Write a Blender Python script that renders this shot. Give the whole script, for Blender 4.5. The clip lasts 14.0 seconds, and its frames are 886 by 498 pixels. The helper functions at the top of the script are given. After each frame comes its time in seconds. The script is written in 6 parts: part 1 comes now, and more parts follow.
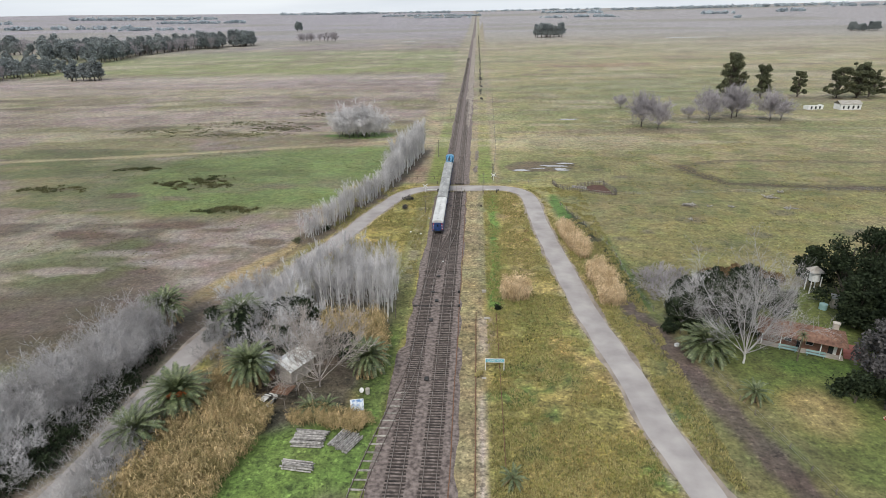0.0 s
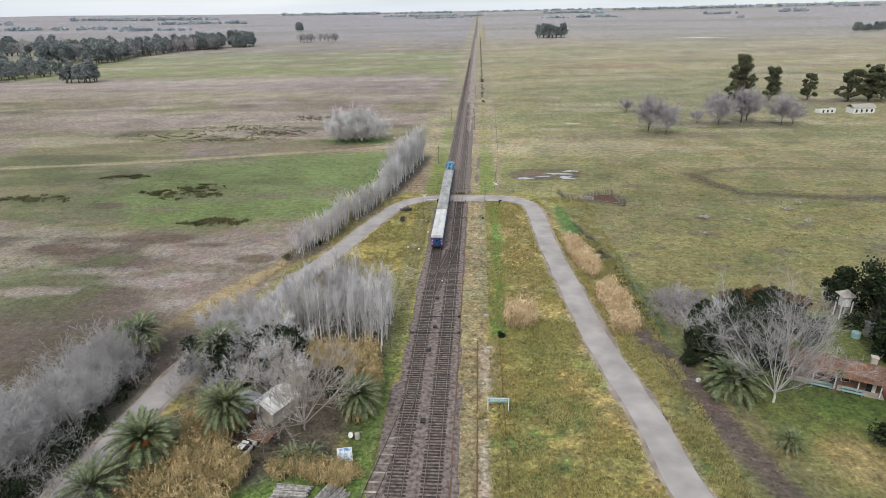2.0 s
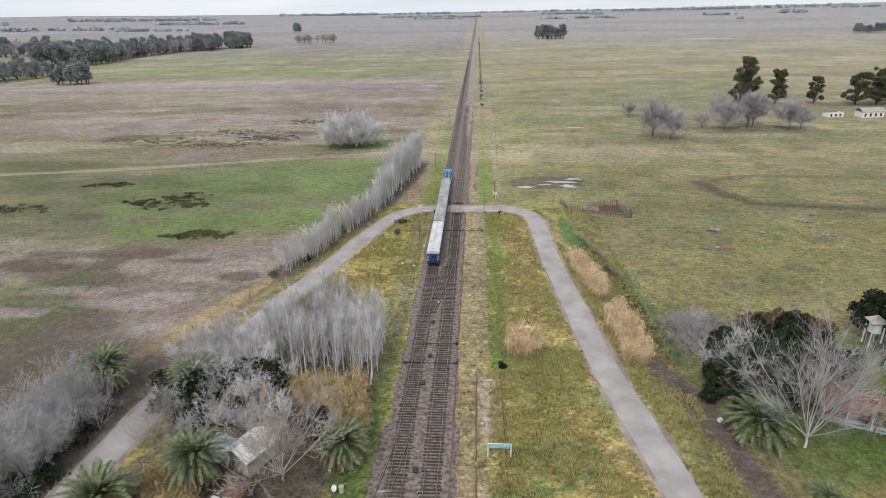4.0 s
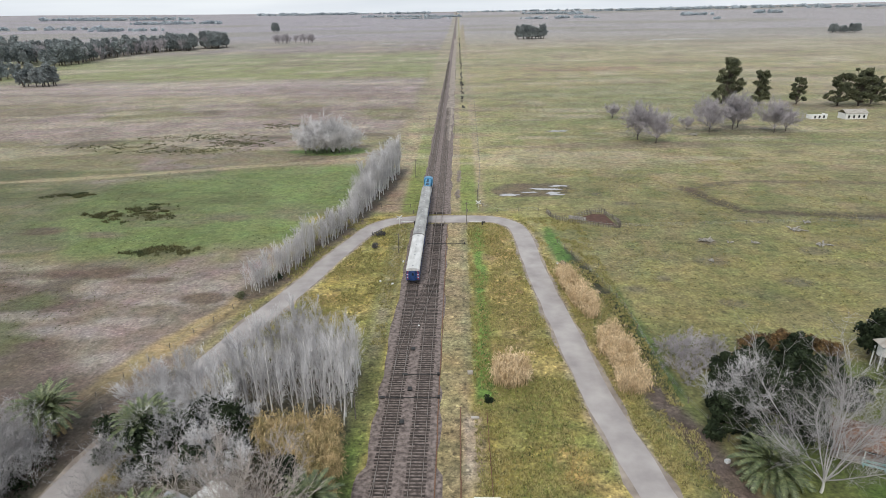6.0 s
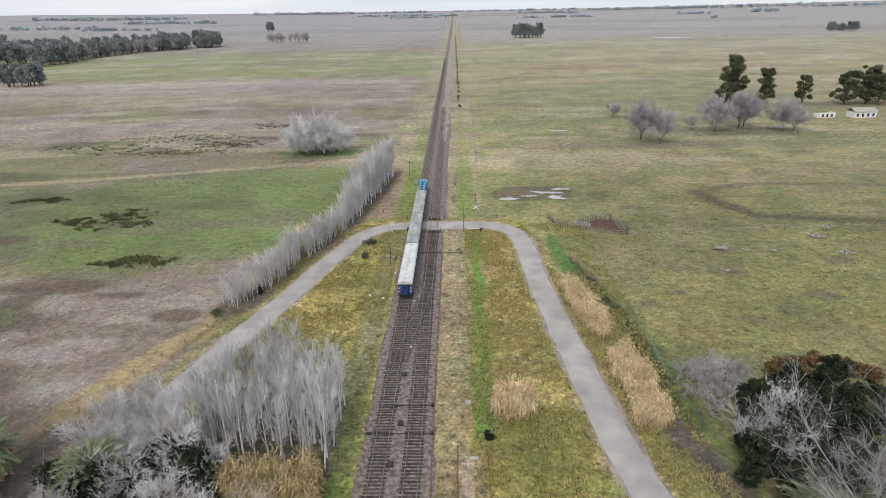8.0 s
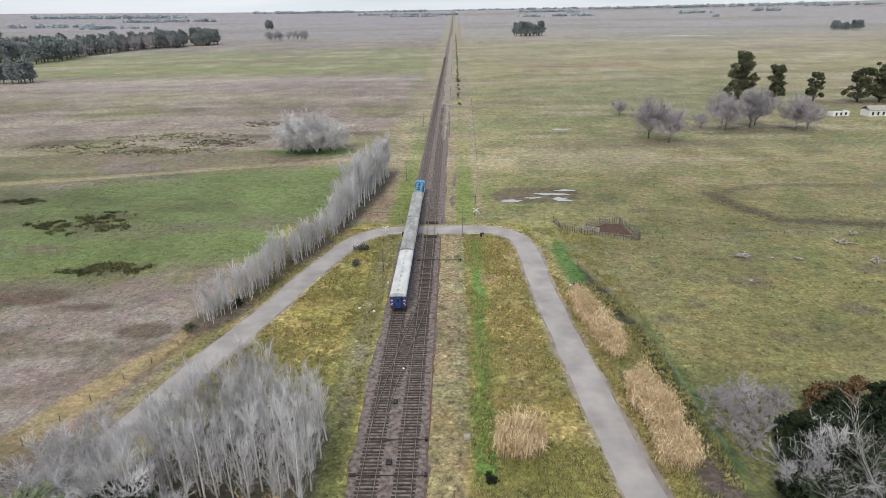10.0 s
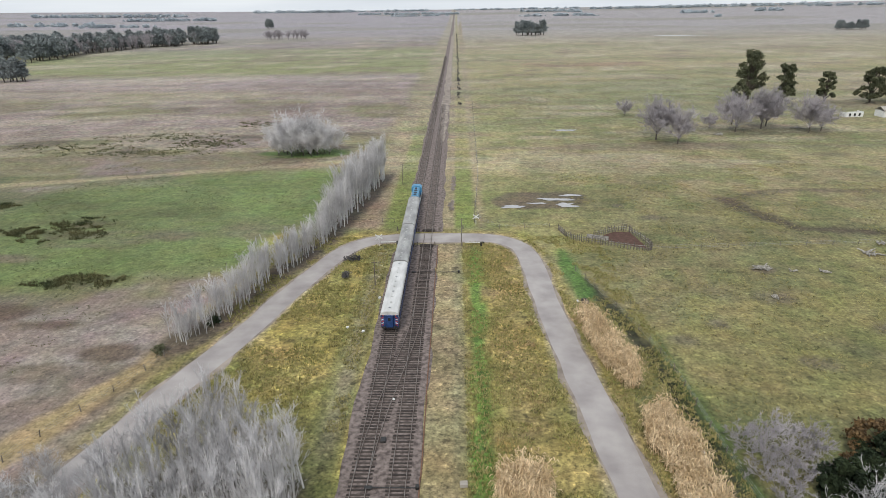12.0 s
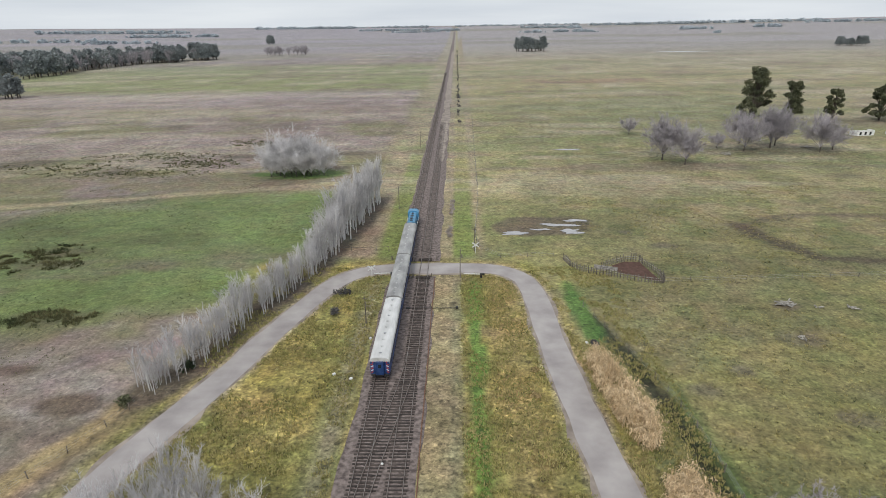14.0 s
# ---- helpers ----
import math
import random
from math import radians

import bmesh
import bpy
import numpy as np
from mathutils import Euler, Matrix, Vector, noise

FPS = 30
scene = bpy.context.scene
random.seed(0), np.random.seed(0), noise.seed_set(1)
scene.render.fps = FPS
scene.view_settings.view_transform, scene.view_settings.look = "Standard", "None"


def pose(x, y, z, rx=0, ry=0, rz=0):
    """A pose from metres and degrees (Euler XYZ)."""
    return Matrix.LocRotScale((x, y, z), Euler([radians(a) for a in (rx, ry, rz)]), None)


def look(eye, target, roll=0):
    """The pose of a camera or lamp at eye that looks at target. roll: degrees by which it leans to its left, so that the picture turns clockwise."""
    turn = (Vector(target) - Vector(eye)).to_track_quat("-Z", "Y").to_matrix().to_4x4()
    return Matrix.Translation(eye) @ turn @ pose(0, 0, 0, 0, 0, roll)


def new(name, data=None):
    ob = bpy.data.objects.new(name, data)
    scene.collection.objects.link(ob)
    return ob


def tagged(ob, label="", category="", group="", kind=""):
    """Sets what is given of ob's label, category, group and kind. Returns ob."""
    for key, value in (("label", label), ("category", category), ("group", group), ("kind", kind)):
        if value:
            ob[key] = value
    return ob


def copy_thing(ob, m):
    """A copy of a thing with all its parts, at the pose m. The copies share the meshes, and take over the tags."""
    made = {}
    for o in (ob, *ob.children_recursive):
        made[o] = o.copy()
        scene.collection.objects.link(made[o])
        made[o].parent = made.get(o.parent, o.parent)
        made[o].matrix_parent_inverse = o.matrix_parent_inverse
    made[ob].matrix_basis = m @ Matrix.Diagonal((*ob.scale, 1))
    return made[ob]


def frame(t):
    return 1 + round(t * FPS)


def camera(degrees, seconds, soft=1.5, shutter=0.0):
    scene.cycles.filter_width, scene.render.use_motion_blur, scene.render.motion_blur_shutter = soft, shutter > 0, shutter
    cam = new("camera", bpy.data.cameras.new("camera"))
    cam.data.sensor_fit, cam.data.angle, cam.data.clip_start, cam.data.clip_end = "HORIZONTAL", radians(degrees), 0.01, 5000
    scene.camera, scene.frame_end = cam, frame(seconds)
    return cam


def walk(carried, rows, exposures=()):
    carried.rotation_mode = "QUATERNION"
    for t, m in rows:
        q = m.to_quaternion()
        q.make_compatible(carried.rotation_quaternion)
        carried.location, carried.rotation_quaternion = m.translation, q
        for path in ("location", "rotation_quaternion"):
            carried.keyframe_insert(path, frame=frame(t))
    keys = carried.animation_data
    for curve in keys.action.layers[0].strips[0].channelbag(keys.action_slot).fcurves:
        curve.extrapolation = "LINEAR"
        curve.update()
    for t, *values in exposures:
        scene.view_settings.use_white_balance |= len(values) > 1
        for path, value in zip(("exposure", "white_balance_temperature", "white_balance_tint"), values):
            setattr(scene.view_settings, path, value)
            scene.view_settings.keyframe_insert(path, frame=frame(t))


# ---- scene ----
cam = camera(74.0, 14.0, 0.6)
# seconds, x, y, z, yaw, pitch, roll of a drone that follows the line northwards
ROWS = [
    (0.0, 0.000, 0.000, 56.001, 3.098, -22.195, 0.973),
    (0.5, -0.084, 2.549, 56.115, 3.125, -22.177, 0.980),
    (1.0, -0.110, 5.121, 56.183, 3.135, -22.179, 0.994),
    (1.5, -0.071, 7.669, 56.160, 3.151, -22.208, 0.997),
    (2.0, -0.077, 10.186, 56.289, 3.234, -22.178, 0.993),
    (2.5, -0.097, 12.670, 56.342, 3.272, -22.141, 0.984),
    (3.0, -0.103, 15.285, 56.334, 3.317, -22.120, 0.982),
    (5.5, -0.145, 26.733, 56.524, 1.912, -22.134, 0.875),
    (6.0, -0.104, 29.370, 56.575, 1.317, -22.163, 0.858),
    (6.5, -0.146, 32.044, 56.557, 1.010, -22.155, 0.843),
    (7.0, -0.135, 34.581, 56.131, 0.985, -22.144, 0.882),
    (7.5, -0.031, 37.211, 55.476, 1.002, -22.158, 0.911),
    (8.0, 0.035, 40.116, 54.771, 0.969, -22.213, 0.932),
    (10.5, 0.562, 53.306, 51.707, 1.052, -22.267, 0.825),
    (11.0, 0.696, 55.702, 51.225, 1.088, -22.253, 0.807),
    (11.5, 0.809, 58.394, 50.646, 1.083, -22.275, 0.779),
    (12.0, 1.029, 60.788, 50.678, 1.137, -22.283, 0.773),
    (12.5, 1.232, 63.307, 50.784, 1.183, -22.289, 0.739),
    (13.0, 1.422, 65.781, 50.766, 1.210, -22.257, 0.734),
    (13.5, 1.564, 68.151, 50.882, 1.229, -21.903, 0.745),
    (14.0, 1.560, 70.454, 50.869, 1.201, -20.911, 0.786),
]
walk(cam, [(t, pose(x, y, z, 90 + pitch, roll, yaw)) for t, x, y, z, yaw, pitch, roll in ROWS],
     [(0.0, 0.27), (8.0, 0.25), (11.0, 0.21), (13.0, 0.18), (14.0, 0.08)])

# ---- light: a bright overcast winter sky ----
world = bpy.data.worlds.new("overcast_sky")
scene.world = world
world.use_nodes = True
wn, wl = world.node_tree.nodes, world.node_tree.links
wn.clear()
w_out = wn.new("ShaderNodeOutputWorld")
w_sky = wn.new("ShaderNodeTexSky")
w_sky.sky_type, w_sky.sun_disc = "NISHITA", False
w_sky.sun_elevation, w_sky.sun_rotation = radians(42), radians(200)
w_bg = wn.new("ShaderNodeBackground")
w_bg.inputs["Strength"].default_value = 0.06
w_cloud = wn.new("ShaderNodeBackground")
w_cloud.inputs["Strength"].default_value = 0.86
w_co = wn.new("ShaderNodeTexCoord")
w_map = wn.new("ShaderNodeMapping")
w_map.inputs["Scale"].default_value = (1.2, 1.2, 14.0)
w_noise = wn.new("ShaderNodeTexNoise")
w_noise.inputs["Scale"].default_value, w_noise.inputs["Detail"].default_value = 2.2, 6.0
w_ramp = wn.new("ShaderNodeValToRGB")
w_ramp.color_ramp.elements[0].position, w_ramp.color_ramp.elements[0].color = 0.3, (0.72, 0.78, 0.86, 1)
w_ramp.color_ramp.elements[1].position, w_ramp.color_ramp.elements[1].color = 0.7, (0.9, 0.95, 1.0, 1)
w_mix = wn.new("ShaderNodeMixShader")
w_mix.inputs[0].default_value = 0.9
wl.new(w_co.outputs["Generated"], w_map.inputs["Vector"])
wl.new(w_map.outputs["Vector"], w_noise.inputs["Vector"])
wl.new(w_noise.outputs["Fac"], w_ramp.inputs["Fac"])
wl.new(w_ramp.outputs["Color"], w_cloud.inputs["Color"])
wl.new(w_sky.outputs["Color"], w_bg.inputs["Color"])
wl.new(w_bg.outputs["Background"], w_mix.inputs[1])
wl.new(w_cloud.outputs["Background"], w_mix.inputs[2])
wl.new(w_mix.outputs["Shader"], w_out.inputs["Surface"])
sun_data = bpy.data.lights.new("sun", "SUN")
sun_data.energy, sun_data.angle, sun_data.color = 1.6, radians(12), (1.0, 0.95, 0.87)
sun = new("sun", sun_data)
sun.matrix_world = look((0, 0, 200), (60, 170, 0))


# ---- materials ----
def surf(name, a, b, scale=2.0, rough=0.8, metal=0.0, bump=0.0, fine=0.0, spread=0.0, stretch=(1, 1, 1), low=0.35, high=0.65):
    """Two colours mixed by coarse and fine noise; spread varies the value from object to object."""
    m = bpy.data.materials.new(name)
    m.use_nodes = True
    n, l = m.node_tree.nodes, m.node_tree.links
    bsdf = n["Principled BSDF"]
    bsdf.inputs["Roughness"].default_value, bsdf.inputs["Metallic"].default_value = rough, metal
    geo = n.new("ShaderNodeNewGeometry")
    mp = n.new("ShaderNodeMapping")
    mp.inputs["Scale"].default_value = stretch
    l.new(geo.outputs["Position"], mp.inputs["Vector"])
    tex = n.new("ShaderNodeTexNoise")
    tex.inputs["Scale"].default_value, tex.inputs["Detail"].default_value = scale, 6.0
    l.new(mp.outputs["Vector"], tex.inputs["Vector"])
    ramp = n.new("ShaderNodeValToRGB")
    ramp.color_ramp.elements[0].position, ramp.color_ramp.elements[0].color = low, (*a, 1)
    ramp.color_ramp.elements[1].position, ramp.color_ramp.elements[1].color = high, (*b, 1)
    l.new(tex.outputs["Fac"], ramp.inputs["Fac"])
    colour = ramp.outputs["Color"]
    if spread:
        info = n.new("ShaderNodeObjectInfo")
        rng = n.new("ShaderNodeMapRange")
        rng.inputs["To Min"].default_value, rng.inputs["To Max"].default_value = 1 - spread, 1 + spread
        l.new(info.outputs["Random"], rng.inputs["Value"])
        hsv = n.new("ShaderNodeHueSaturation")
        l.new(rng.outputs["Result"], hsv.inputs["Value"])
        l.new(colour, hsv.inputs["Color"])
        colour = hsv.outputs["Color"]
    l.new(colour, bsdf.inputs["Base Color"])
    if bump:
        t2 = n.new("ShaderNodeTexNoise")
        t2.inputs["Scale"].default_value, t2.inputs["Detail"].default_value = fine or scale * 6, 5.0
        l.new(geo.outputs["Position"], t2.inputs["Vector"])
        bp = n.new("ShaderNodeBump")
        bp.inputs["Strength"].default_value, bp.inputs["Distance"].default_value = bump, 0.1
        l.new(t2.outputs["Fac"], bp.inputs["Height"])
        l.new(bp.outputs["Normal"], bsdf.inputs["Normal"])
    return m


def islands(m, spread=0.3):
    """Varies the value of a material from one loose piece of a mesh to the next."""
    n, l = m.node_tree.nodes, m.node_tree.links
    bsdf = n["Principled BSDF"]
    old = bsdf.inputs["Base Color"].links[0].from_socket
    geo = n.new("ShaderNodeNewGeometry")
    rng = n.new("ShaderNodeMapRange")
    rng.inputs["To Min"].default_value, rng.inputs["To Max"].default_value = 1 - spread, 1 + spread
    l.new(geo.outputs["Random Per Island"], rng.inputs["Value"])
    hsv = n.new("ShaderNodeHueSaturation")
    l.new(rng.outputs["Result"], hsv.inputs["Value"])
    l.new(old, hsv.inputs["Color"])
    l.new(hsv.outputs["Color"], bsdf.inputs["Base Color"])
    return m


M_ROAD = surf("worn_asphalt", (0.275, 0.25, 0.245), (0.43, 0.4, 0.385), 0.22, 0.9, 0, 0.25, 6.0, low=0.3, high=0.72)
M_BALLAST = surf("ballast", (0.085, 0.066, 0.06), (0.255, 0.208, 0.19), 1.5, 0.95, 0, 0.9, 5.0)
M_GRAVEL = surf("dusty_gravel", (0.2, 0.165, 0.14), (0.36, 0.31, 0.265), 0.35, 0.95, 0, 0.5, 4.0)
M_RAIL = surf("rusty_rail", (0.1, 0.065, 0.05), (0.17, 0.12, 0.1), 1.5, 0.6, 0.3)
M_RAILTOP = surf("worn_rail_head", (0.2, 0.17, 0.15), (0.3, 0.27, 0.25), 1.5, 0.4, 0.6)
M_SLEEPER = surf("tarred_sleeper", (0.025, 0.02, 0.018), (0.075, 0.06, 0.052), 1.2, 0.85, 0, 0.3, 9.0, 0.35)
M_SLEEPERS = islands(surf("tarred_sleepers", (0.025, 0.02, 0.018), (0.075, 0.06, 0.052), 1.2, 0.85), 0.35)
M_SLEEPERS_OLD = islands(surf("weathered_sleepers", (0.07, 0.058, 0.05), (0.15, 0.125, 0.11), 1.2, 0.9), 0.3)
M_BARK = surf("pale_bark", (0.55, 0.54, 0.52), (0.75, 0.74, 0.72), 1.5, 0.9, 0, 0, 0, 0.15)
M_TWIG = surf("pale_twigs", (0.42, 0.405, 0.41), (0.66, 0.645, 0.65), 0.25, 0.9, 0, 0, 0, 0.22)
M_TWIG_BROWN = surf("brown_twigs", (0.29, 0.255, 0.235), (0.45, 0.4, 0.37), 0.6, 0.9, 0, 0, 0, 0.12)
M_TWIG_GREY = surf("grey_twigs", (0.27, 0.258, 0.258), (0.47, 0.455, 0.455), 0.3, 0.9, 0, 0, 0, 0.22)
M_TWIG_LILAC = surf("lilac_grey_twigs", (0.27, 0.25, 0.265), (0.44, 0.41, 0.43), 0.3, 0.9, 0, 0, 0, 0.12)
M_DARKBARK = surf("dark_bark", (0.06, 0.05, 0.04), (0.13, 0.11, 0.09), 2.0, 0.9)
M_PALM = islands(surf("palm_leaf", (0.058, 0.084, 0.034), (0.175, 0.2, 0.095), 1.5, 0.5), 0.4)
M_PALMDRY = islands(surf("dry_palm_leaf", (0.2, 0.15, 0.07), (0.33, 0.25, 0.13), 1.5, 0.8), 0.3)
M_FRUIT = surf("orange_dates", (0.4, 0.1, 0.03), (0.5, 0.18, 0.05), 3.0, 0.7)
M_PALMTRUNK = surf("palm_trunk", (0.07, 0.055, 0.04), (0.17, 0.14, 0.1), 4.0, 0.95, 0, 0.8, 6.0)
M_LEAF = islands(surf("evergreen_leaf", (0.014, 0.022, 0.012), (0.04, 0.055, 0.027), 0.6, 0.7), 0.4)
M_LEAF_EUC = islands(surf("eucalyptus_leaf", (0.065, 0.074, 0.046), (0.15, 0.155, 0.09), 0.25, 0.7), 0.4)
# leaf colour lifted and blued to stand for aerial haze
M_LEAF_HAZE = islands(surf("haze_tinted_leaf", (0.16, 0.185, 0.19), (0.28, 0.305, 0.305), 0.05, 0.8), 0.35)
# base colour of the horizon woods carries the pale blue distance haze
M_WOODS_HAZE = islands(surf("haze_tinted_woods", (0.36, 0.41, 0.45), (0.46, 0.51, 0.55), 0.02, 0.9), 0.1)
M_LEAF_RUST = islands(surf("russet_leaf", (0.07, 0.045, 0.02), (0.19, 0.115, 0.045), 0.6, 0.8), 0.4)
M_LEAF_GREY = islands(surf("grey_leaf", (0.06, 0.058, 0.06), (0.13, 0.122, 0.122), 0.3, 0.8), 0.3)
M_REED = islands(surf("dry_reed", (0.46, 0.33, 0.185), (0.7, 0.55, 0.36), 0.5, 0.85), 0.3)
M_CANE = islands(surf("dry_cane", (0.2, 0.17, 0.075), (0.58, 0.435, 0.24), 0.6, 0.85), 0.35)
M_GRASS = islands(surf("grass_blades", (0.265, 0.238, 0.095), (0.4, 0.345, 0.16), 0.15, 0.85), 0.22)
M_WHITE = surf("white_paint", (0.62, 0.63, 0.62), (0.8, 0.8, 0.79), 2.0, 0.6)
M_ROOF_WHITE = surf("patched_roof_sheet", (0.6, 0.6, 0.58), (0.84, 0.84, 0.83), 0.9, 0.6, 0, 0.2, 5.0)
M_ROOF = surf("coach_roof", (0.44, 0.44, 0.43), (0.62, 0.62, 0.61), 0.8, 0.55, 0.1, 0, 0, 0.12, (1, 0.3, 1))
M_ROOF_DARK = surf("sooty_coach_roof", (0.26, 0.26, 0.255), (0.44, 0.44, 0.43), 0.8, 0.6, 0.1, 0, 0, 0.1, (1, 0.3, 1))
M_BLUE = surf("blue_paint", (0.012, 0.035, 0.12), (0.03, 0.075, 0.22), 1.0, 0.4)
M_LOCO = surf("light_blue_paint", (0.05, 0.2, 0.36), (0.1, 0.31, 0.5), 1.0, 0.45)
M_BLACK = surf("black_steel", (0.012, 0.012, 0.013), (0.035, 0.034, 0.034), 2.0, 0.6)
M_GLASS = surf("dark_glass", (0.015, 0.018, 0.022), (0.03, 0.035, 0.04), 1.0, 0.12)
M_STEEL = surf("galvanised_steel", (0.3, 0.31, 0.32), (0.45, 0.46, 0.47), 3.0, 0.45, 0.5)
M_RED = surf("red_paint", (0.4, 0.04, 0.03), (0.5, 0.07, 0.05), 2.0, 0.5)
M_WOOD = surf("grey_weathered_wood", (0.17, 0.16, 0.15), (0.42, 0.4, 0.38), 2.5, 0.9, 0, 0.4, 12.0, 0.25)
M_WOOD_PALE = surf("bleached_wood", (0.2, 0.185, 0.16), (0.42, 0.4, 0.36), 2.5, 0.9, 0, 0.3, 12.0, 0.25)
M_POST = surf("fence_post_wood", (0.1, 0.085, 0.07), (0.22, 0.195, 0.17), 2.0, 0.9, 0, 0, 0, 0.25)
M_RUST = surf("rusted_iron", (0.12, 0.06, 0.035), (0.2, 0.11, 0.07), 3.0, 0.85)
M_TILE = surf("clay_tile", (0.14, 0.072, 0.05), (0.25, 0.145, 0.1), 1.2, 0.85, 0, 0, 0, 0.25)
M_BRICK = surf("brown_brick_wall", (0.16, 0.085, 0.06), (0.24, 0.135, 0.095), 1.5, 0.9, 0, 0.3, 9.0)
M_PATIO = surf("red_patio_tiles", (0.33, 0.11, 0.09), (0.42, 0.17, 0.14), 1.0, 0.8)
M_MUDDARK = surf("dark_red_earth", (0.07, 0.035, 0.025), (0.115, 0.06, 0.045), 1.0, 0.95, 0, 0.6, 5.0)
M_CONC = surf("old_concrete", (0.33, 0.3, 0.26), (0.47, 0.44, 0.4), 0.8, 0.9, 0, 0.3, 8.0)
M_SIGN = surf("teal_sign_enamel", (0.1, 0.38, 0.48), (0.15, 0.45, 0.55), 2.0, 0.5)
M_PICT = surf("blue_white_hoarding", (0.12, 0.25, 0.5), (0.7, 0.75, 0.8), 1.6, 0.6, low=0.42, high=0.58)
M_WATER = surf("puddle_water", (0.27, 0.255, 0.24), (0.36, 0.345, 0.33), 0.5, 0.06)
M_WATER.node_tree.nodes["Principled BSDF"].inputs["IOR"].default_value = 3.2
for m in (M_LEAF, M_LEAF_EUC, M_LEAF_HAZE, M_WOODS_HAZE, M_GRASS, M_REED, M_CANE, M_TWIG, M_BARK):
    m.node_tree.nodes["Principled BSDF"].inputs["Specular IOR Level"].default_value = 0.15
M_SOIL = surf("dark_yard_soil", (0.06, 0.048, 0.038), (0.13, 0.105, 0.085), 0.8, 0.95, 0, 0.5, 5.0)
M_PLASTER = surf("faded_cream_plaster", (0.4, 0.36, 0.31), (0.55, 0.5, 0.44), 1.2, 0.9)
M_TEAL = surf("pale_teal_paint", (0.25, 0.42, 0.42), (0.33, 0.5, 0.5), 1.5, 0.6)


# ---- mesh helpers ----
def raw(name, verts, faces, mat, parent=None, label="", smooth=False):
    me = bpy.data.meshes.new(name)
    me.from_pydata([tuple(v) for v in verts], [], [tuple(f) for f in faces])
    me.materials.append(mat)
    if smooth:
        me.polygons.foreach_set("use_smooth", [True] * len(me.polygons))
    ob = new(name, me)
    if parent:
        ob.parent = parent
    if label:
        ob["label"] = label
    return ob


def part(name, bm, mat, parent=None, label="", smooth=False):
    me = bpy.data.meshes.new(name)
    bm.to_mesh(me)
    bm.free()
    me.materials.append(mat)
    if smooth:
        me.polygons.foreach_set("use_smooth", [True] * len(me.polygons))
    ob = new(name, me)
    if parent:
        ob.parent = parent
    if label:
        ob["label"] = label
    return ob


def empty(name, m, label, category, group=""):
    ob = new(name)
    ob.matrix_basis = m
    return tagged(ob, label, category, group)


def box(bm, c, s, turn=0.0, bevel=0.0, lean=None):
    """A box with centre c and sides s, turned about z (degrees), its edges bevelled."""
    m = Matrix.Translation(c) @ Matrix.Rotation(radians(turn), 4, "Z")
    if lean:
        m = m @ Euler([radians(a) for a in lean]).to_matrix().to_4x4()
    g = bmesh.ops.create_cube(bm, size=1, matrix=m @ Matrix.Diagonal((*s, 1)))
    if bevel:
        edges = {e for v in g["verts"] for e in v.link_edges}
        bmesh.ops.bevel(bm, geom=list(edges), offset=bevel, segments=1, affect="EDGES")
    return bm


def rod(bm, a, b, r0, r1=None, n=8):
    a, b = Vector(a), Vector(b)
    d = b - a
    m = Matrix.Translation((a + b) / 2) @ d.to_track_quat("Z", "Y").to_matrix().to_4x4()
    bmesh.ops.create_cone(bm, cap_ends=True, segments=n, radius1=r0, radius2=r0 if r1 is None else r1, depth=d.length, matrix=m)
    return bm


def limbs(segs, sides=3, pointed=False):
    """Tapered open prisms for segments (p, q, radius at p, radius at q)."""
    p = np.array([s[0] for s in segs], float)
    q = np.array([s[1] for s in segs], float)
    r0 = np.array([s[2] for s in segs])[:, None]
    r1 = np.array([s[3] for s in segs])[:, None]
    d = q - p
    d /= np.linalg.norm(d, axis=1)[:, None] + 1e-9
    ref = np.where(np.abs(d[:, 2:3]) > 0.9, np.array([[1.0, 0, 0]]), np.array([[0, 0, 1.0]]))
    u = np.cross(d, ref)
    u /= np.linalg.norm(u, axis=1)[:, None] + 1e-9
    w = np.cross(d, u)
    verts = []
    for k in range(sides):
        a = 2 * math.pi * k / sides
        o = math.cos(a) * u + math.sin(a) * w
        verts += [p + o * r0, q + o * r1]
    v = np.stack(verts, axis=1).reshape(-1, 3)
    if pointed:
        v = np.stack(verts[::2] + [q], axis=1).reshape(-1, 3)
        base = np.arange(len(segs)) * (sides + 1)
        faces = [np.stack([base + k, base + (k + 1) % sides, base + sides], axis=1) for k in range(sides)]
        return v.tolist(), np.concatenate(faces).tolist()
    n = 2 * sides
    base = np.arange(len(segs)) * n
    faces = []
    for k in range(sides):
        j = (k + 1) % sides
        faces.append(np.stack([base + 2 * k, base + 2 * j, base + 2 * j + 1, base + 2 * k + 1], axis=1))
    return v.tolist(), np.concatenate(faces).tolist()


def tube(nodes, radii, sides=7):
    """One connected tapered tube through the nodes."""
    verts, faces = [], []
    for i, p in enumerate(nodes):
        d = unit(np.array(nodes[min(i + 1, len(nodes) - 1)]) - np.array(nodes[max(i - 1, 0)]))
        u = unit(np.cross(d, (0.0, 1.0, 0.13)))
        w = np.cross(d, u)
        for k in range(sides):
            a = 2 * math.pi * k / sides
            verts.append(np.array(p) + (math.cos(a) * u + math.sin(a) * w) * radii[i])
    for i in range(len(nodes) - 1):
        for k in range(sides):
            j = (k + 1) % sides
            faces.append((i * sides + k, i * sides + j, (i + 1) * sides + j, (i + 1) * sides + k))
    faces.append(tuple(range(len(verts) - sides, len(verts))))
    return [tuple(v) for v in verts], faces


def unit(v):
    return v / (np.linalg.norm(v) + 1e-9)


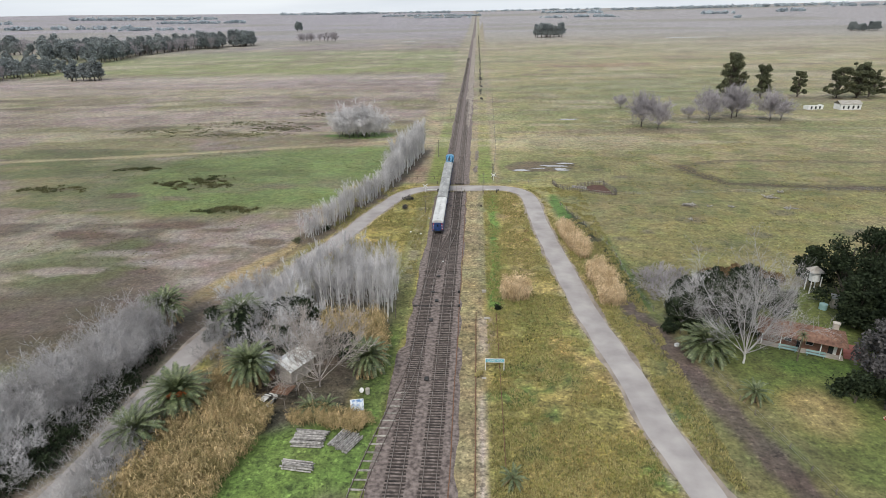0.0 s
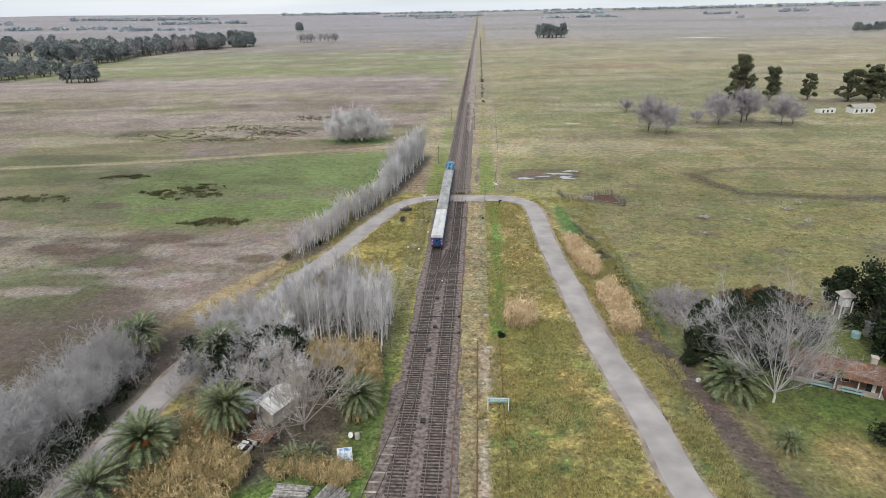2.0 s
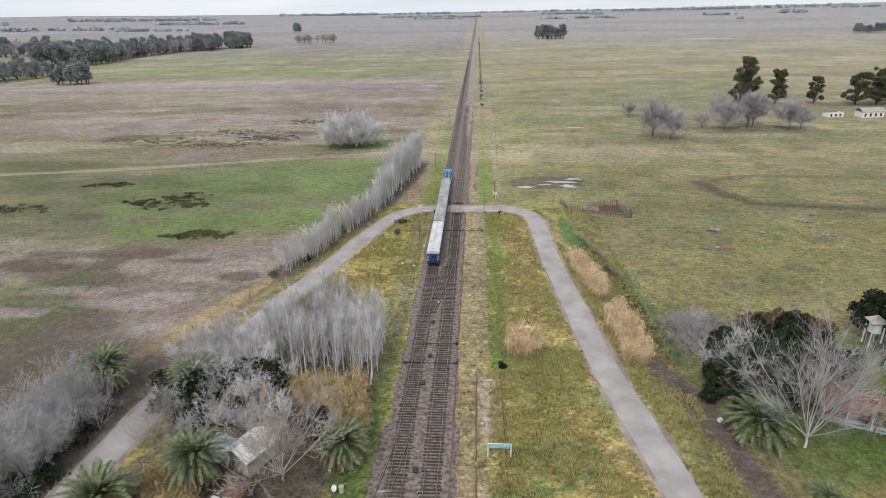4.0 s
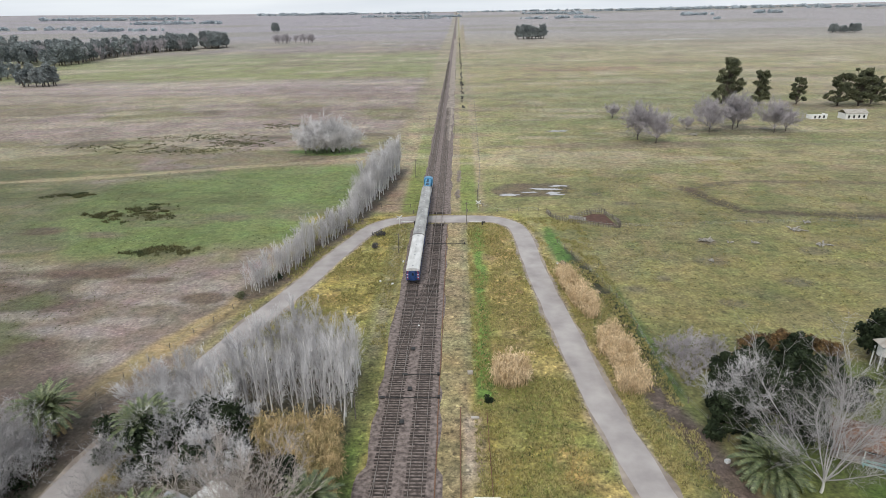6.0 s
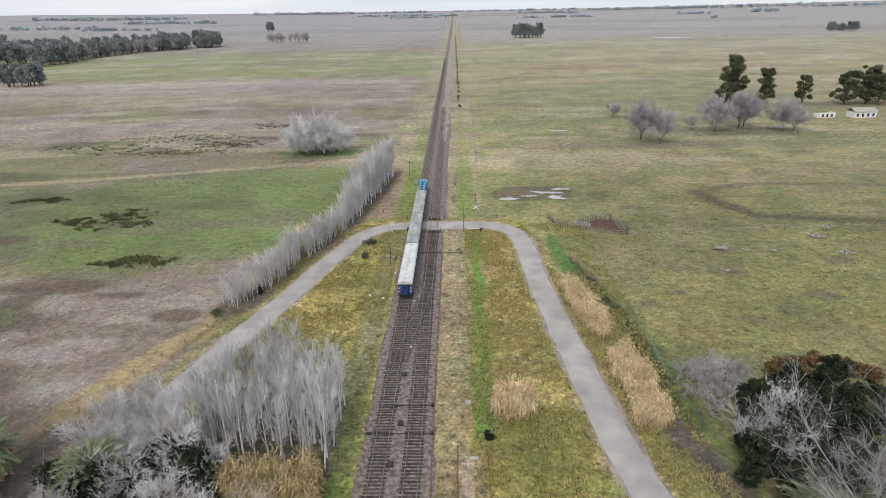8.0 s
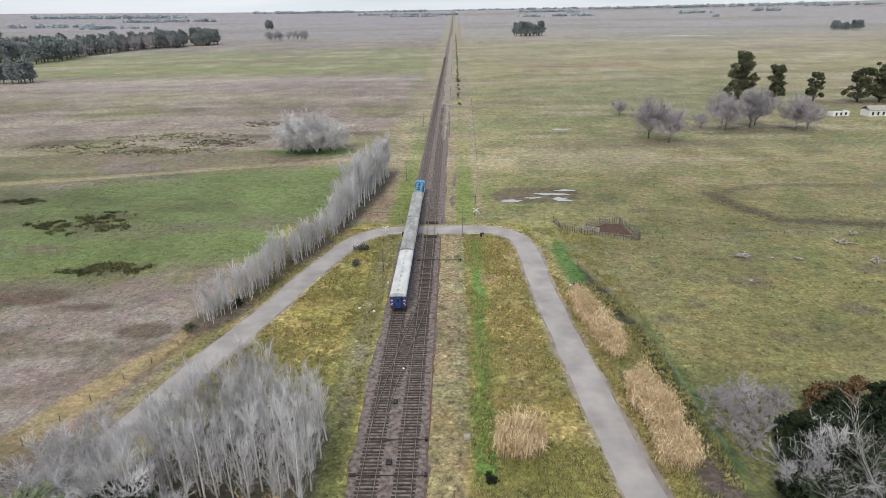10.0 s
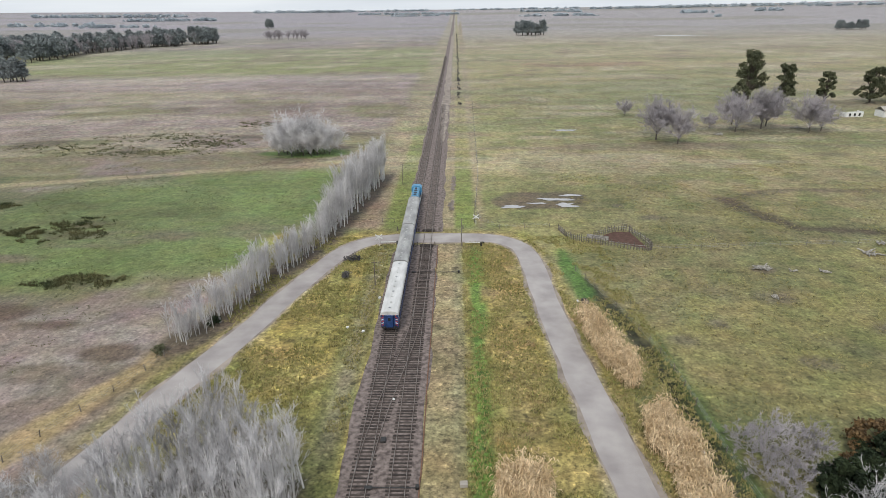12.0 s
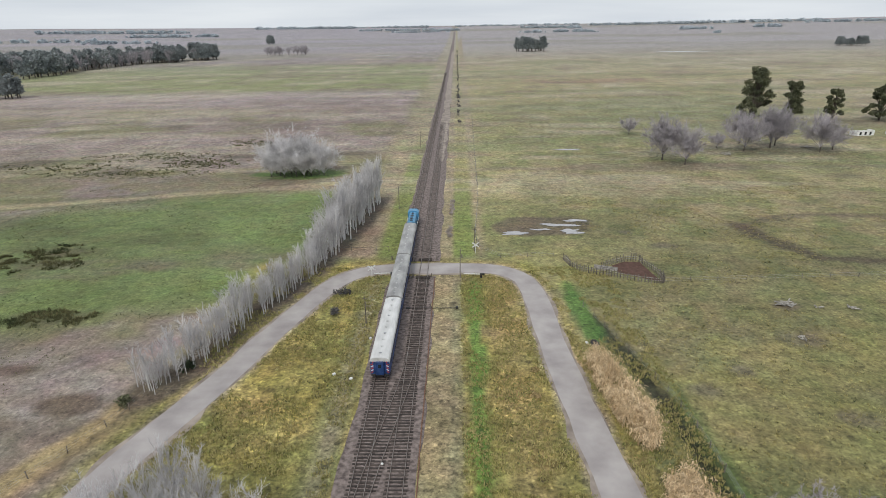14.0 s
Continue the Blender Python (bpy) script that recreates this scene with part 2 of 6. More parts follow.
# ---- the ground: one sheet with fields, verges, mud and tracks ----
def lattice(ix, iy, seed):
    h = np.sin(ix * 127.1 + iy * 311.7 + seed * 74.7) * 43758.5453
    return h - np.floor(h)


def vnoise(x, y, seed=0):
    ix, iy = np.floor(x), np.floor(y)
    fx, fy = x - ix, y - iy
    fx, fy = fx * fx * (3 - 2 * fx), fy * fy * (3 - 2 * fy)
    a, b = lattice(ix, iy, seed), lattice(ix + 1, iy, seed)
    c, d = lattice(ix, iy + 1, seed), lattice(ix + 1, iy + 1, seed)
    return (a * (1 - fx) + b * fx) * (1 - fy) + (c * (1 - fx) + d * fx) * fy


def fbm(x, y, size, seed=0, octaves=4):
    total, amp, norm = 0, 1.0, 0.0
    for k in range(octaves):
        total = total + amp * vnoise(x / size * 2 ** k, y / size * 2 ** k, seed + k)
        norm += amp
        amp *= 0.55
    return total / norm


def step(a, b, v):
    t = np.clip((v - a) / (b - a), 0, 1)
    return t * t * (3 - 2 * t)


def line_distance(x, y, pts):
    best = np.full(np.shape(x), 1e9)
    for (ax, ay), (bx, by) in zip(pts[:-1], pts[1:]):
        dx, dy = bx - ax, by - ay
        t = np.clip(((x - ax) * dx + (y - ay) * dy) / (dx * dx + dy * dy), 0, 1)
        best = np.minimum(best, np.hypot(x - ax - t * dx, y - ay - t * dy))
    return best


def inside(x, y, poly):
    hit = np.zeros(np.shape(x), bool)
    for (ax, ay), (bx, by) in zip(poly, poly[1:] + poly[:1]):
        cross = ((ay > y) != (by > y)) & (x < (bx - ax) * (y - ay) / (by - ay + 1e-9) + ax)
        hit ^= cross
    return hit


def spread_lines(lo, hi, first, last, stepping, growth):
    mid = list(np.arange(first, last + 0.01, stepping))
    s, v, up = stepping, last, []
    while v < hi:
        s *= growth
        v = min(v + s, hi)
        up.append(v)
    s, v, down = stepping, first, []
    while v > lo:
        s *= growth
        v = max(v - s, lo)
        down.append(v)
    return np.array(down[::-1] + mid + up)


ROAD_WEST = [(-80, 5), (-57, 45), (-52.5, 55), (-51.0, 85), (-47.5, 103), (-42.2, 123), (-40.6, 129.4), (-37.6, 138.8), (-34.2, 150.6), (-31.0, 163.2),
             (-27.6, 174.6), (-25.6, 180.5), (-23.4, 185.2), (-19.2, 189.5), (-13.5, 191.2)]
ROAD_EAST = [(8, 191.2), (12.4, 189.2), (15.6, 185.2), (16.8, 179), (17.2, 170), (17.9, 154.3), (18.9, 140), (19.9, 127.2), (22.0, 103), (24.8, 85.2), (26.3, 70.6),
             (28.4, 58), (32, 40), (45, -20)]
ROAD_LINE = ROAD_WEST + [(-3, 191.4)] + ROAD_EAST
ROW_WEST = [(-44.6, 144), (-41.5, 151), (-37, 168.6), (-30.5, 190), (-25.5, 224), (-23, 246)]
LITTER = [(29.5, 150), (30.8, 128), (30.9, 106), (33.6, 96.5), (36.2, 79), (38.7, 68.7), (40.5, 58), (43, 45)]

gx = spread_lines(-4900, 4900, -80, 90, 1.0, 1.07)
gy = spread_lines(-4900, 4900, 50, 262, 1.0, 1.055)
X, Y = np.meshgrid(gx, gy)


def rise(x, y):
    """The plain climbs a little towards the horizon."""
    return 40.0 * np.clip((np.hypot(x, y) - 1700) / 3200, 0, 1.3) ** 1.6


n1, n2, n3 = fbm(X, Y, 9, 1), fbm(X, Y, 38, 2), fbm(X, Y * 2.6, 170, 3, 5)
n4 = fbm(X, Y, 3.2, 9)
nf = fbm(X, Y * 3.0, 900, 6, 4)


def cover(col, rgb, w):
    w = np.clip(w, 0, 1)[..., None]
    return col * (1 - w) + np.array(rgb) * w


OLIVE, STRAW, GREEN, MUD = (0.19, 0.185, 0.07), (0.34, 0.285, 0.14), (0.105, 0.165, 0.035), (0.235, 0.19, 0.15)
PALE_MUD, DARK_MUD, YELLOW, HAZE_LILAC = (0.33, 0.29, 0.25), (0.105, 0.08, 0.058), (0.245, 0.21, 0.06), (0.285, 0.268, 0.27)
col = np.zeros((*X.shape, 3)) + np.array((0.235, 0.215, 0.092))
# eastern pasture
col = cover(col, OLIVE, step(0.42, 0.62, n2))
col = cover(col, STRAW, 0.6 * step(0.5, 0.72, n3))
col = cover(col, (0.135, 0.155, 0.048), 0.6 * step(0.5, 0.66, n1))
col = cover(col, (0.27, 0.25, 0.08), 0.6 * step(0.5, 0.66, fbm(X, Y * 1.5, 26, 71)) * step(230, 170, Y))
col = cover(col, STRAW, 0.5 * step(330, 520, Y) * (X > 8) * (0.5 + n2))
col = cover(col, (0.25, 0.15, 0.09), 0.65 * step(1.0, 0.6, np.hypot((X - 120) / 110, (Y - 640) / 45) + n1 * 0.5))
# western fields: wet grey mud with green patches
west = step(-20, -34, X + 18 * step(230, 120, Y))
field = cover(np.zeros_like(col) + np.array(MUD), (0.19, 0.175, 0.085), step(0.46, 0.58, n2))
field = cover(field, PALE_MUD, 0.5 * step(0.54, 0.7, fbm(X + 0.5 * Y, Y * 2.2, 42, 21)) * step(260, 180, Y))
field = cover(field, DARK_MUD, 0.8 * step(0.56, 0.68, fbm(X, Y * 1.8, 30, 31)))
field = cover(field, (0.27, 0.235, 0.13), 0.8 * step(0.5, 0.66, n3) * step(200, 260, Y))
field = cover(field, (0.24, 0.185, 0.15), 0.5 * step(0.52, 0.66, fbm(X, Y * 2.5, 120, 41)) * step(240, 300, Y))
green_poly = [(-122, 176), (-134, 206), (-122, 238), (-84, 248), (-38, 260), (-26, 240), (-27, 205), (-44, 174), (-62, 172), (-84, 164), (-104, 168)]
dg = np.where(inside(X, Y, green_poly), 1, -1) * line_distance(X, Y, green_poly + green_poly[:1])
field = cover(field, (0.135, 0.19, 0.05), 0.9 * step(-7, 9, dg + 22 * (n2 - 0.5) + 8 * (n1 - 0.5)))
field = cover(field, (0.2, 0.225, 0.07), 0.8 * step(560, 610, Y + 40 * n2) * step(960, 900, Y))
field = cover(field, (0.3, 0.25, 0.22), 0.6 * step(470, 490, Y) * step(580, 560, Y))
field = cover(field, (0.16, 0.125, 0.09), 0.7 * step(0.5, 0.64, fbm(X * 0.6 + 0.4 * Y, Y * 1.6, 24, 61)) * step(215, 190, Y))
field = cover(field, (0.1, 0.12, 0.04), 0.7 * step(0.55, 0.66, fbm(X, Y * 2.4, 46, 63)) * step(270, 240, Y))
for cx, cy, rx, ry in ((-76, 127, 12, 3.5), (-66, 131, 8, 3), (-62, 116, 9, 4), (-64, 139, 9, 2.4), (-92, 133, 14, 3.5), (-98, 122, 12, 3)):
    field = cover(field, (0.34, 0.29, 0.255), 0.65 * step(1.0, 0.5, np.hypot((X - cx) / rx, (Y - cy) / ry) + 1.3 * (n1 - 0.5)))
for cx, cy, rx, ry in ((-55, 141, 7, 3.2), (-90, 154, 16, 4), (-118, 184, 10, 4), (-108, 146, 12, 4), (-70, 150, 9, 2.6)):
    field = cover(field, (0.115, 0.08, 0.055), 0.85 * step(1.0, 0.5, np.hypot((X - cx) / rx, (Y - cy) / ry) + 1.1 * (n1 - 0.5)))
field = cover(field, (0.34, 0.29, 0.16), 0.8 * step(3.6, 1.2, line_distance(X, Y, [(-300, 215), (-162, 236), (-129, 243), (-84, 256), (-37, 268)]) + 3 * (n1 - 0.5)))
field = cover(field, (0.3, 0.235, 0.2), 0.6 * step(0.46, 0.6, fbm(X + Y * 0.3, Y * 3, 150, 65)) * step(262, 300, Y) * step(600, 520, Y))
TUSSOCKS = ((-97, 203, 8, 4), (-110, 197, 6, 3), (-134, 218, 9, 3), (-77, 168, 9, 3.4), (-125, 314, 14, 5), (-161, 295, 14, 4), (-90, 345, 8, 5), (-97, 196, 10, 6), (-125, 285, 16, 4), (-146, 190, 12, 4), (-100, 300, 9, 4))
for cx, cy, rx, ry in TUSSOCKS:
    field = cover(field, (0.1, 0.085, 0.045), 0.55 * step(1.0, 0.5, np.hypot((X - cx) / rx, (Y - cy) / ry) + 1.1 * (n4 - 0.5) + 0.7 * (n1 - 0.5)))
col = col * (1 - west[..., None]) + field * west[..., None]
# distance: haze put into the ground colour as lilac-grey, with olive bands
col = cover(col, HAZE_LILAC, 0.8 * step(500, 1700, Y + 500 * (nf - 0.5)))
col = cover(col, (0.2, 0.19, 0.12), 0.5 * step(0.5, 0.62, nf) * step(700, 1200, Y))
# straw bank between the field and the western road
droad = line_distance(X, Y, ROAD_LINE)
bank = [(-72, 70), (-63, 98), (-54.5, 121), (-48, 134), (-44, 146)]
db = line_distance(X, Y, bank)
col = cover(col, (0.34, 0.26, 0.12), 0.95 * step(3.6, 1.6, db + 2.2 * (n4 - 0.5)) * step(94, 104, Y))
col = cover(col, (0.11, 0.085, 0.055), 0.7 * step(1.7, 0.6, line_distance(X, Y, [(-49, 126), (-45.2, 139)]) + n4))
# the verges within the fork of the road
fork = step(-47, -41, X + np.clip(140 - Y, 0, 200) * 0.12) * step(27, 23, X - np.clip(130 - Y, -80, 200) * 0.1) * step(198, 192, Y)
verge = cover(np.zeros_like(col) + np.array((0.25, 0.212, 0.053)), (0.33, 0.262, 0.08), step(0.45, 0.65, n1))
verge = cover(verge, (0.155, 0.162, 0.042), 0.7 * step(0.46, 0.6, fbm(X, Y, 13, 51)))
verge = cover(verge, (0.08, 0.135, 0.028), 0.8 * step(0.56, 0.66, fbm(X, Y, 8, 53)) * step(120, 80, Y))
verge = cover(verge, (0.1, 0.075, 0.045), 0.5 * step(0.6, 0.75, n4) * step(0.45, 0.6, n1))
verge = cover(verge, (0.3, 0.21, 0.085), 0.55 * step(6.5, 9, X) * step(16, 12, X) * step(112, 130, Y))
col = col * (1 - fork[..., None]) + verge * fork[..., None]
north = step(196, 200, Y)
col = cover(col, (0.26, 0.21, 0.12), 0.8 * north * step(-30, -22, X - 0.02 * (Y - 200)) * step(9.5, 6.5, X - 0.006 * (Y - 200)))
col = cover(col, (0.2, 0.14, 0.1), 0.6 * north * step(-27, -24, X) * step(-17, -20, X) * step(0.4, 0.6, n2))
col = cover(col, (0.15, 0.185, 0.04), 0.9 * north * step(-18.5, -16.5, X) * step(-11, -12.5, X) * step(420, 250, Y))
col = cover(col, (0.15, 0.19, 0.04), 0.9 * north * step(0.0, 1.0, X + n4 - 0.5) * step(6.6, 5.4, X) * step(330, 230, Y))
col = cover(col, (0.22, 0.205, 0.05), 0.7 * north * step(0.0, 1.0, X + n4 - 0.5) * step(6.6, 5.4, X) * step(230, 330, Y))
# dry strip east of the rails, grassed ditch, old platform
col = cover(col, (0.265, 0.212, 0.12), (0.55 + 0.5 * n1) * step(-4.4, -3.4, X) * step(2.4, 1.2, X + 0.9 * (n4 - 0.5)) * step(190, 186, Y))
col = cover(col, (0.2, 0.185, 0.1), 0.6 * step(-0.1, 0.3, X) * step(3.2, 2.4, X) * step(190, 186, Y) * step(108, 118, Y))
col = cover(col, (0.36, 0.3, 0.21), 0.85 * step(0.1, 0.5, X) * step(3.4, 2.8, X) * step(103, 101, Y) * step(84, 92, Y))
col = cover(col, (0.4, 0.34, 0.27), 0.9 * step(0.1, 0.4, X + 0.5 * (n4 - 0.5)) * step(1.9, 1.5, X) * step(78, 74, Y))
col = cover(col, (0.1, 0.185, 0.03), 0.95 * step(1.9, 0.8, np.abs(X - 4.6 - 0.012 * (Y - 150)) + 1.9 * (n4 - 0.5) + 1.6 * (n1 - 0.5)) * step(101, 107, Y) * step(188, 184, Y))
col = cover(col, (0.15, 0.165, 0.05), 0.7 * step(-19, -17.5, X) * step(-12.6, -13.6, X + n4 - 0.5) * step(190, 186, Y))
col = cover(col, (0.1, 0.16, 0.03), 0.8 * step(-20, -17, X) * step(-13, -14.5, X + 2 * (n4 - 0.5)) * step(104, 92, Y))
col = cover(col, (0.25, 0.215, 0.145), 0.6 * step(-17.5, -16.2, X) * step(-13.6, -14.6, X) * step(188, 180, Y) * step(112, 124, Y))
# lawn by the log stacks, garden of the house, litter strip, darker ground under trees
col = cover(col, (0.105, 0.175, 0.034), 0.92 * step(-37, -33, X + 3 * (n1 - 0.5)) * step(-13.5, -15.5, X) * step(74, 70, Y))
col = cover(col, (0.15, 0.12, 0.08), 0.6 * step(-21, -19, X) * step(-13.5, -16, X) * step(58, 54, Y))
garden = [(41, 84), (47, 60), (75, 40), (90, 80), (84, 118), (52, 116), (40, 98)]
dgar = np.where(inside(X, Y, garden), 1, -1) * line_distance(X, Y, garden + garden[:1])
col = cover(col, (0.13, 0.16, 0.037), step(-1, 2, dgar))
col = cover(col, (0.31, 0.235, 0.09), 0.85 * step(1.0, 0.4, np.hypot((X - 50) / 9, (Y - 74) / 9) + 0.8 * (n2 - 0.5)))
col = cover(col, (0.085, 0.15, 0.024), 0.8 * step(1.0, 0.5, np.hypot((X - 57) / 9, (Y - 86) / 4)))
col = cover(col, (0.12, 0.09, 0.075), 0.95 * step(3.0, 1.4, line_distance(X, Y, LITTER) + 1.6 * (n4 - 0.5)) * step(122, 108, Y))
col = cover(col, (0.035, 0.04, 0.02), 0.95 * step(2.1, 1.0, line_distance(X, Y, [(26.0, 168), (29.6, 152), (31.8, 136), (32.8, 120), (34, 108)]) + 0.9 * (n4 - 0.5)))
col = cover(col, (0.075, 0.16, 0.028), 0.9 * step(1.0, 0.6, np.hypot((X - 24.9 - 0.04 * (168 - Y)) / 2.6, (Y - 169) / 17) + 0.7 * (n4 - 0.5)))
col = cover(col, (0.09, 0.14, 0.035), 0.8 * step(1.6, 0.6, np.abs(X - 34.0 - 0.02 * (130 - Y)) + n4 - 0.5) * step(150, 142, Y) * step(100, 110, Y))
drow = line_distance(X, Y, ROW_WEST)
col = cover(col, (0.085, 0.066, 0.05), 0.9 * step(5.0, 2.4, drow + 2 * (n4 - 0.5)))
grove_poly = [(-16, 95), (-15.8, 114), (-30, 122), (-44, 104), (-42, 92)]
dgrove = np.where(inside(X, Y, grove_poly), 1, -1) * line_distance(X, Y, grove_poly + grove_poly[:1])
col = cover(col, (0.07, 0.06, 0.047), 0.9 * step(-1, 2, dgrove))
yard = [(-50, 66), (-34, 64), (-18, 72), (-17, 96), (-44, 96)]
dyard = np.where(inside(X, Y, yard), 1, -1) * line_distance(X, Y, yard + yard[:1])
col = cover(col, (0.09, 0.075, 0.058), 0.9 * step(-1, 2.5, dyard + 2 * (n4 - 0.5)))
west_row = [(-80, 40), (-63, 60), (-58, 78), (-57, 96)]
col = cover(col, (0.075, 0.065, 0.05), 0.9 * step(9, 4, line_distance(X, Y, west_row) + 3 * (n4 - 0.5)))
col = cover(col, (0.09, 0.07, 0.05), 0.8 * step(1.0, 0.5, np.hypot((X + 92) / 46, (Y - 100) / 17) + 0.9 * (n2 - 0.5)))
# mud round the puddle, cattle tracks in the pasture, shade painted brown under the far trees
col = cover(col, (0.115, 0.088, 0.056), 0.9 * step(1.0, 0.75, np.hypot((X - 23.5) / 16, (Y - 220.5) / 9.5) + 0.55 * (n1 - 0.5)))
trail = [(77, 220), (79, 208), (84, 197), (101, 193.6), (118, 190.5), (200, 190)]
col = cover(col, (0.085, 0.066, 0.042), 0.85 * step(5, 1.0, line_distance(X, Y, trail) + 6 * (n1 - 0.5) + 2 * (n4 - 0.5)))
col = cover(col, (0.13, 0.1, 0.065), 0.65 * step(3, 0.8, line_distance(X, Y, [(77, 220), (88, 226), (100, 229), (141, 226), (220, 222)]) + 4 * (n1 - 0.5)))
col = cover(col, (0.12, 0.115, 0.07), 0.7 * step(1.0, 0.5, np.hypot((X - 125) / 50, (Y - 318) / 16) + 0.9 * (n1 - 0.5)))
col = cover(col, (0.09, 0.16, 0.03), 0.9 * step(1.0, 0.7, np.hypot((X + 55) / 22, (Y - 282) / 9) + 0.5 * (n1 - 0.5)))
col = cover(col, (0.33, 0.26, 0.16), 0.7 * step(1.0, 0.6, np.hypot((X + 52) / 16, (Y - 262) / 4) + 0.6 * (n1 - 0.5)))
for cx, cy, r in ((38, 144.8, 2.4), (60, 159.8, 3.2), (64, 172.7, 2.5), (46, 150, 1.8), (75, 148, 3), (88, 166, 3.5), (56, 138, 2.4), (100, 150, 4), (52, 205, 3), (45, 215, 2)):
    col = cover(col, (0.15, 0.125, 0.085), 0.7 * step(1.0, 0.5, np.hypot((X - cx) / r / 1.5, (Y - cy) / r) + 0.8 * (n4 - 0.5)))
# bare shoulders of the road
col = cover(col, (0.33, 0.28, 0.2), 0.6 * step(3.7, 2.6, droad + 1.2 * (n4 - 0.5)))

# paler cover along the line, then brown, straw and green streaks
col = cover(col, (0.31, 0.275, 0.17), 0.6 * step(215, 480, Y) * step(-22, -14, -np.abs(X + 8) + 6 * (n2 - 0.5)) * (0.4 + 0.9 * n3))
streak = fbm(X * 0.5, Y * 2.6, 34, 81)
col = cover(col, (0.2, 0.15, 0.11), 0.55 * step(0.56, 0.68, streak) * step(225, 290, Y) * step(1500, 900, Y))
col = cover(col, (0.37, 0.315, 0.215), 0.55 * step(0.45, 0.33, streak) * step(225, 290, Y) * step(1500, 900, Y))
col = cover(col, (0.16, 0.185, 0.07), 0.5 * step(0.55, 0.66, fbm(X * 0.6, Y * 2.2, 90, 83)) * step(240, 320, Y) * step(1300, 800, Y) * (1 - 0.8 * west))
col = col * (1 + 0.14 * step(120, 170, Y) * step(60, 30, np.abs(X + 14)) * step(420, 300, Y) - 0.07 * west * step(560, 480, Y) - 0.1 * (1 - west) * step(24, 34, X) * step(700, 450, Y))[..., None]
# far ground made paler and bluer: distance haze put into the colour
lum = col.mean(axis=-1, keepdims=True)
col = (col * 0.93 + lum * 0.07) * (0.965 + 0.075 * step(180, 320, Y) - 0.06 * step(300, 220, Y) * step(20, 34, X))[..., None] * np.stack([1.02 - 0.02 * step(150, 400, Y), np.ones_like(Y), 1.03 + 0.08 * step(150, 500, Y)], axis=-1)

# how strongly the sward is mottled: trodden mud is smooth, rank verges are rough
grain = 0.85 + 0.25 * fork + 0.2 * step(240, 330, Y) - 0.2 * west * step(300, 240, Y)

Z = 0.10 * (n4 - 0.5) * step(3, 6, droad) * step(1.5, 4, np.abs(X + 8) - 6) * step(2600, 400, np.abs(Y))
Z = Z * step(0.7, 1.1, np.hypot((X - 23.5) / 16, (Y - 220.5) / 9.5))
Z = Z - 0.45 * step(1.4, 0.2, line_distance(X, Y, [(29.6, 152), (31.8, 136), (32.8, 120)]))
Z = Z - 0.02 + rise(X, Y)
ny, nx = X.shape
gv = np.stack([X, Y, Z], axis=-1).reshape(-1, 3)
idx = np.arange(ny * nx).reshape(ny, nx)
gf = np.stack([idx[:-1, :-1], idx[:-1, 1:], idx[1:, 1:], idx[1:, :-1]], axis=-1).reshape(-1, 4)
gm = bpy.data.meshes.new("ground")
gm.from_pydata(gv.tolist(), [], gf.tolist())
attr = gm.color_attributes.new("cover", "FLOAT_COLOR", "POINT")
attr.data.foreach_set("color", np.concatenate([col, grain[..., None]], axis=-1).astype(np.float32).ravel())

M_GROUND = bpy.data.materials.new("pasture_ground")
M_GROUND.use_nodes = True
mn, ml = M_GROUND.node_tree.nodes, M_GROUND.node_tree.links
mb = mn["Principled BSDF"]
mb.inputs["Roughness"].default_value = 0.95
ma = mn.new("ShaderNodeAttribute")
ma.attribute_name = "cover"
mg = mn.new("ShaderNodeNewGeometry")
prev = ma.outputs["Color"]
for scale, lo, hi, detail in ((0.06, 0.74, 1.28, 8.0), (0.5, 0.5, 1.52, 10.0), (1.7, 0.5, 1.52, 6.0)):
    tx = mn.new("ShaderNodeTexNoise")
    tx.inputs["Scale"].default_value, tx.inputs["Detail"].default_value = scale, detail
    tx.inputs["Roughness"].default_value = 0.65
    ml.new(mg.outputs["Position"], tx.inputs["Vector"])
    mr = mn.new("ShaderNodeMapRange")
    mr.inputs["From Min"].default_value, mr.inputs["From Max"].default_value = 0.3, 0.7
    mr.inputs["To Min"].default_value, mr.inputs["To Max"].default_value = lo - 1, hi - 1
    ml.new(tx.outputs["Fac"], mr.inputs["Value"])
    mm = mn.new("ShaderNodeMath")
    mm.operation = "MULTIPLY_ADD"
    mm.inputs[2].default_value = 1.0
    ml.new(mr.outputs["Result"], mm.inputs[0])
    ml.new(ma.outputs["Alpha"], mm.inputs[1])
    mx = mn.new("ShaderNodeVectorMath")
    mx.operation = "SCALE"
    ml.new(prev, mx.inputs[0])
    ml.new(mm.outputs["Value"], mx.inputs["Scale"])
    prev = mx.outputs["Vector"]
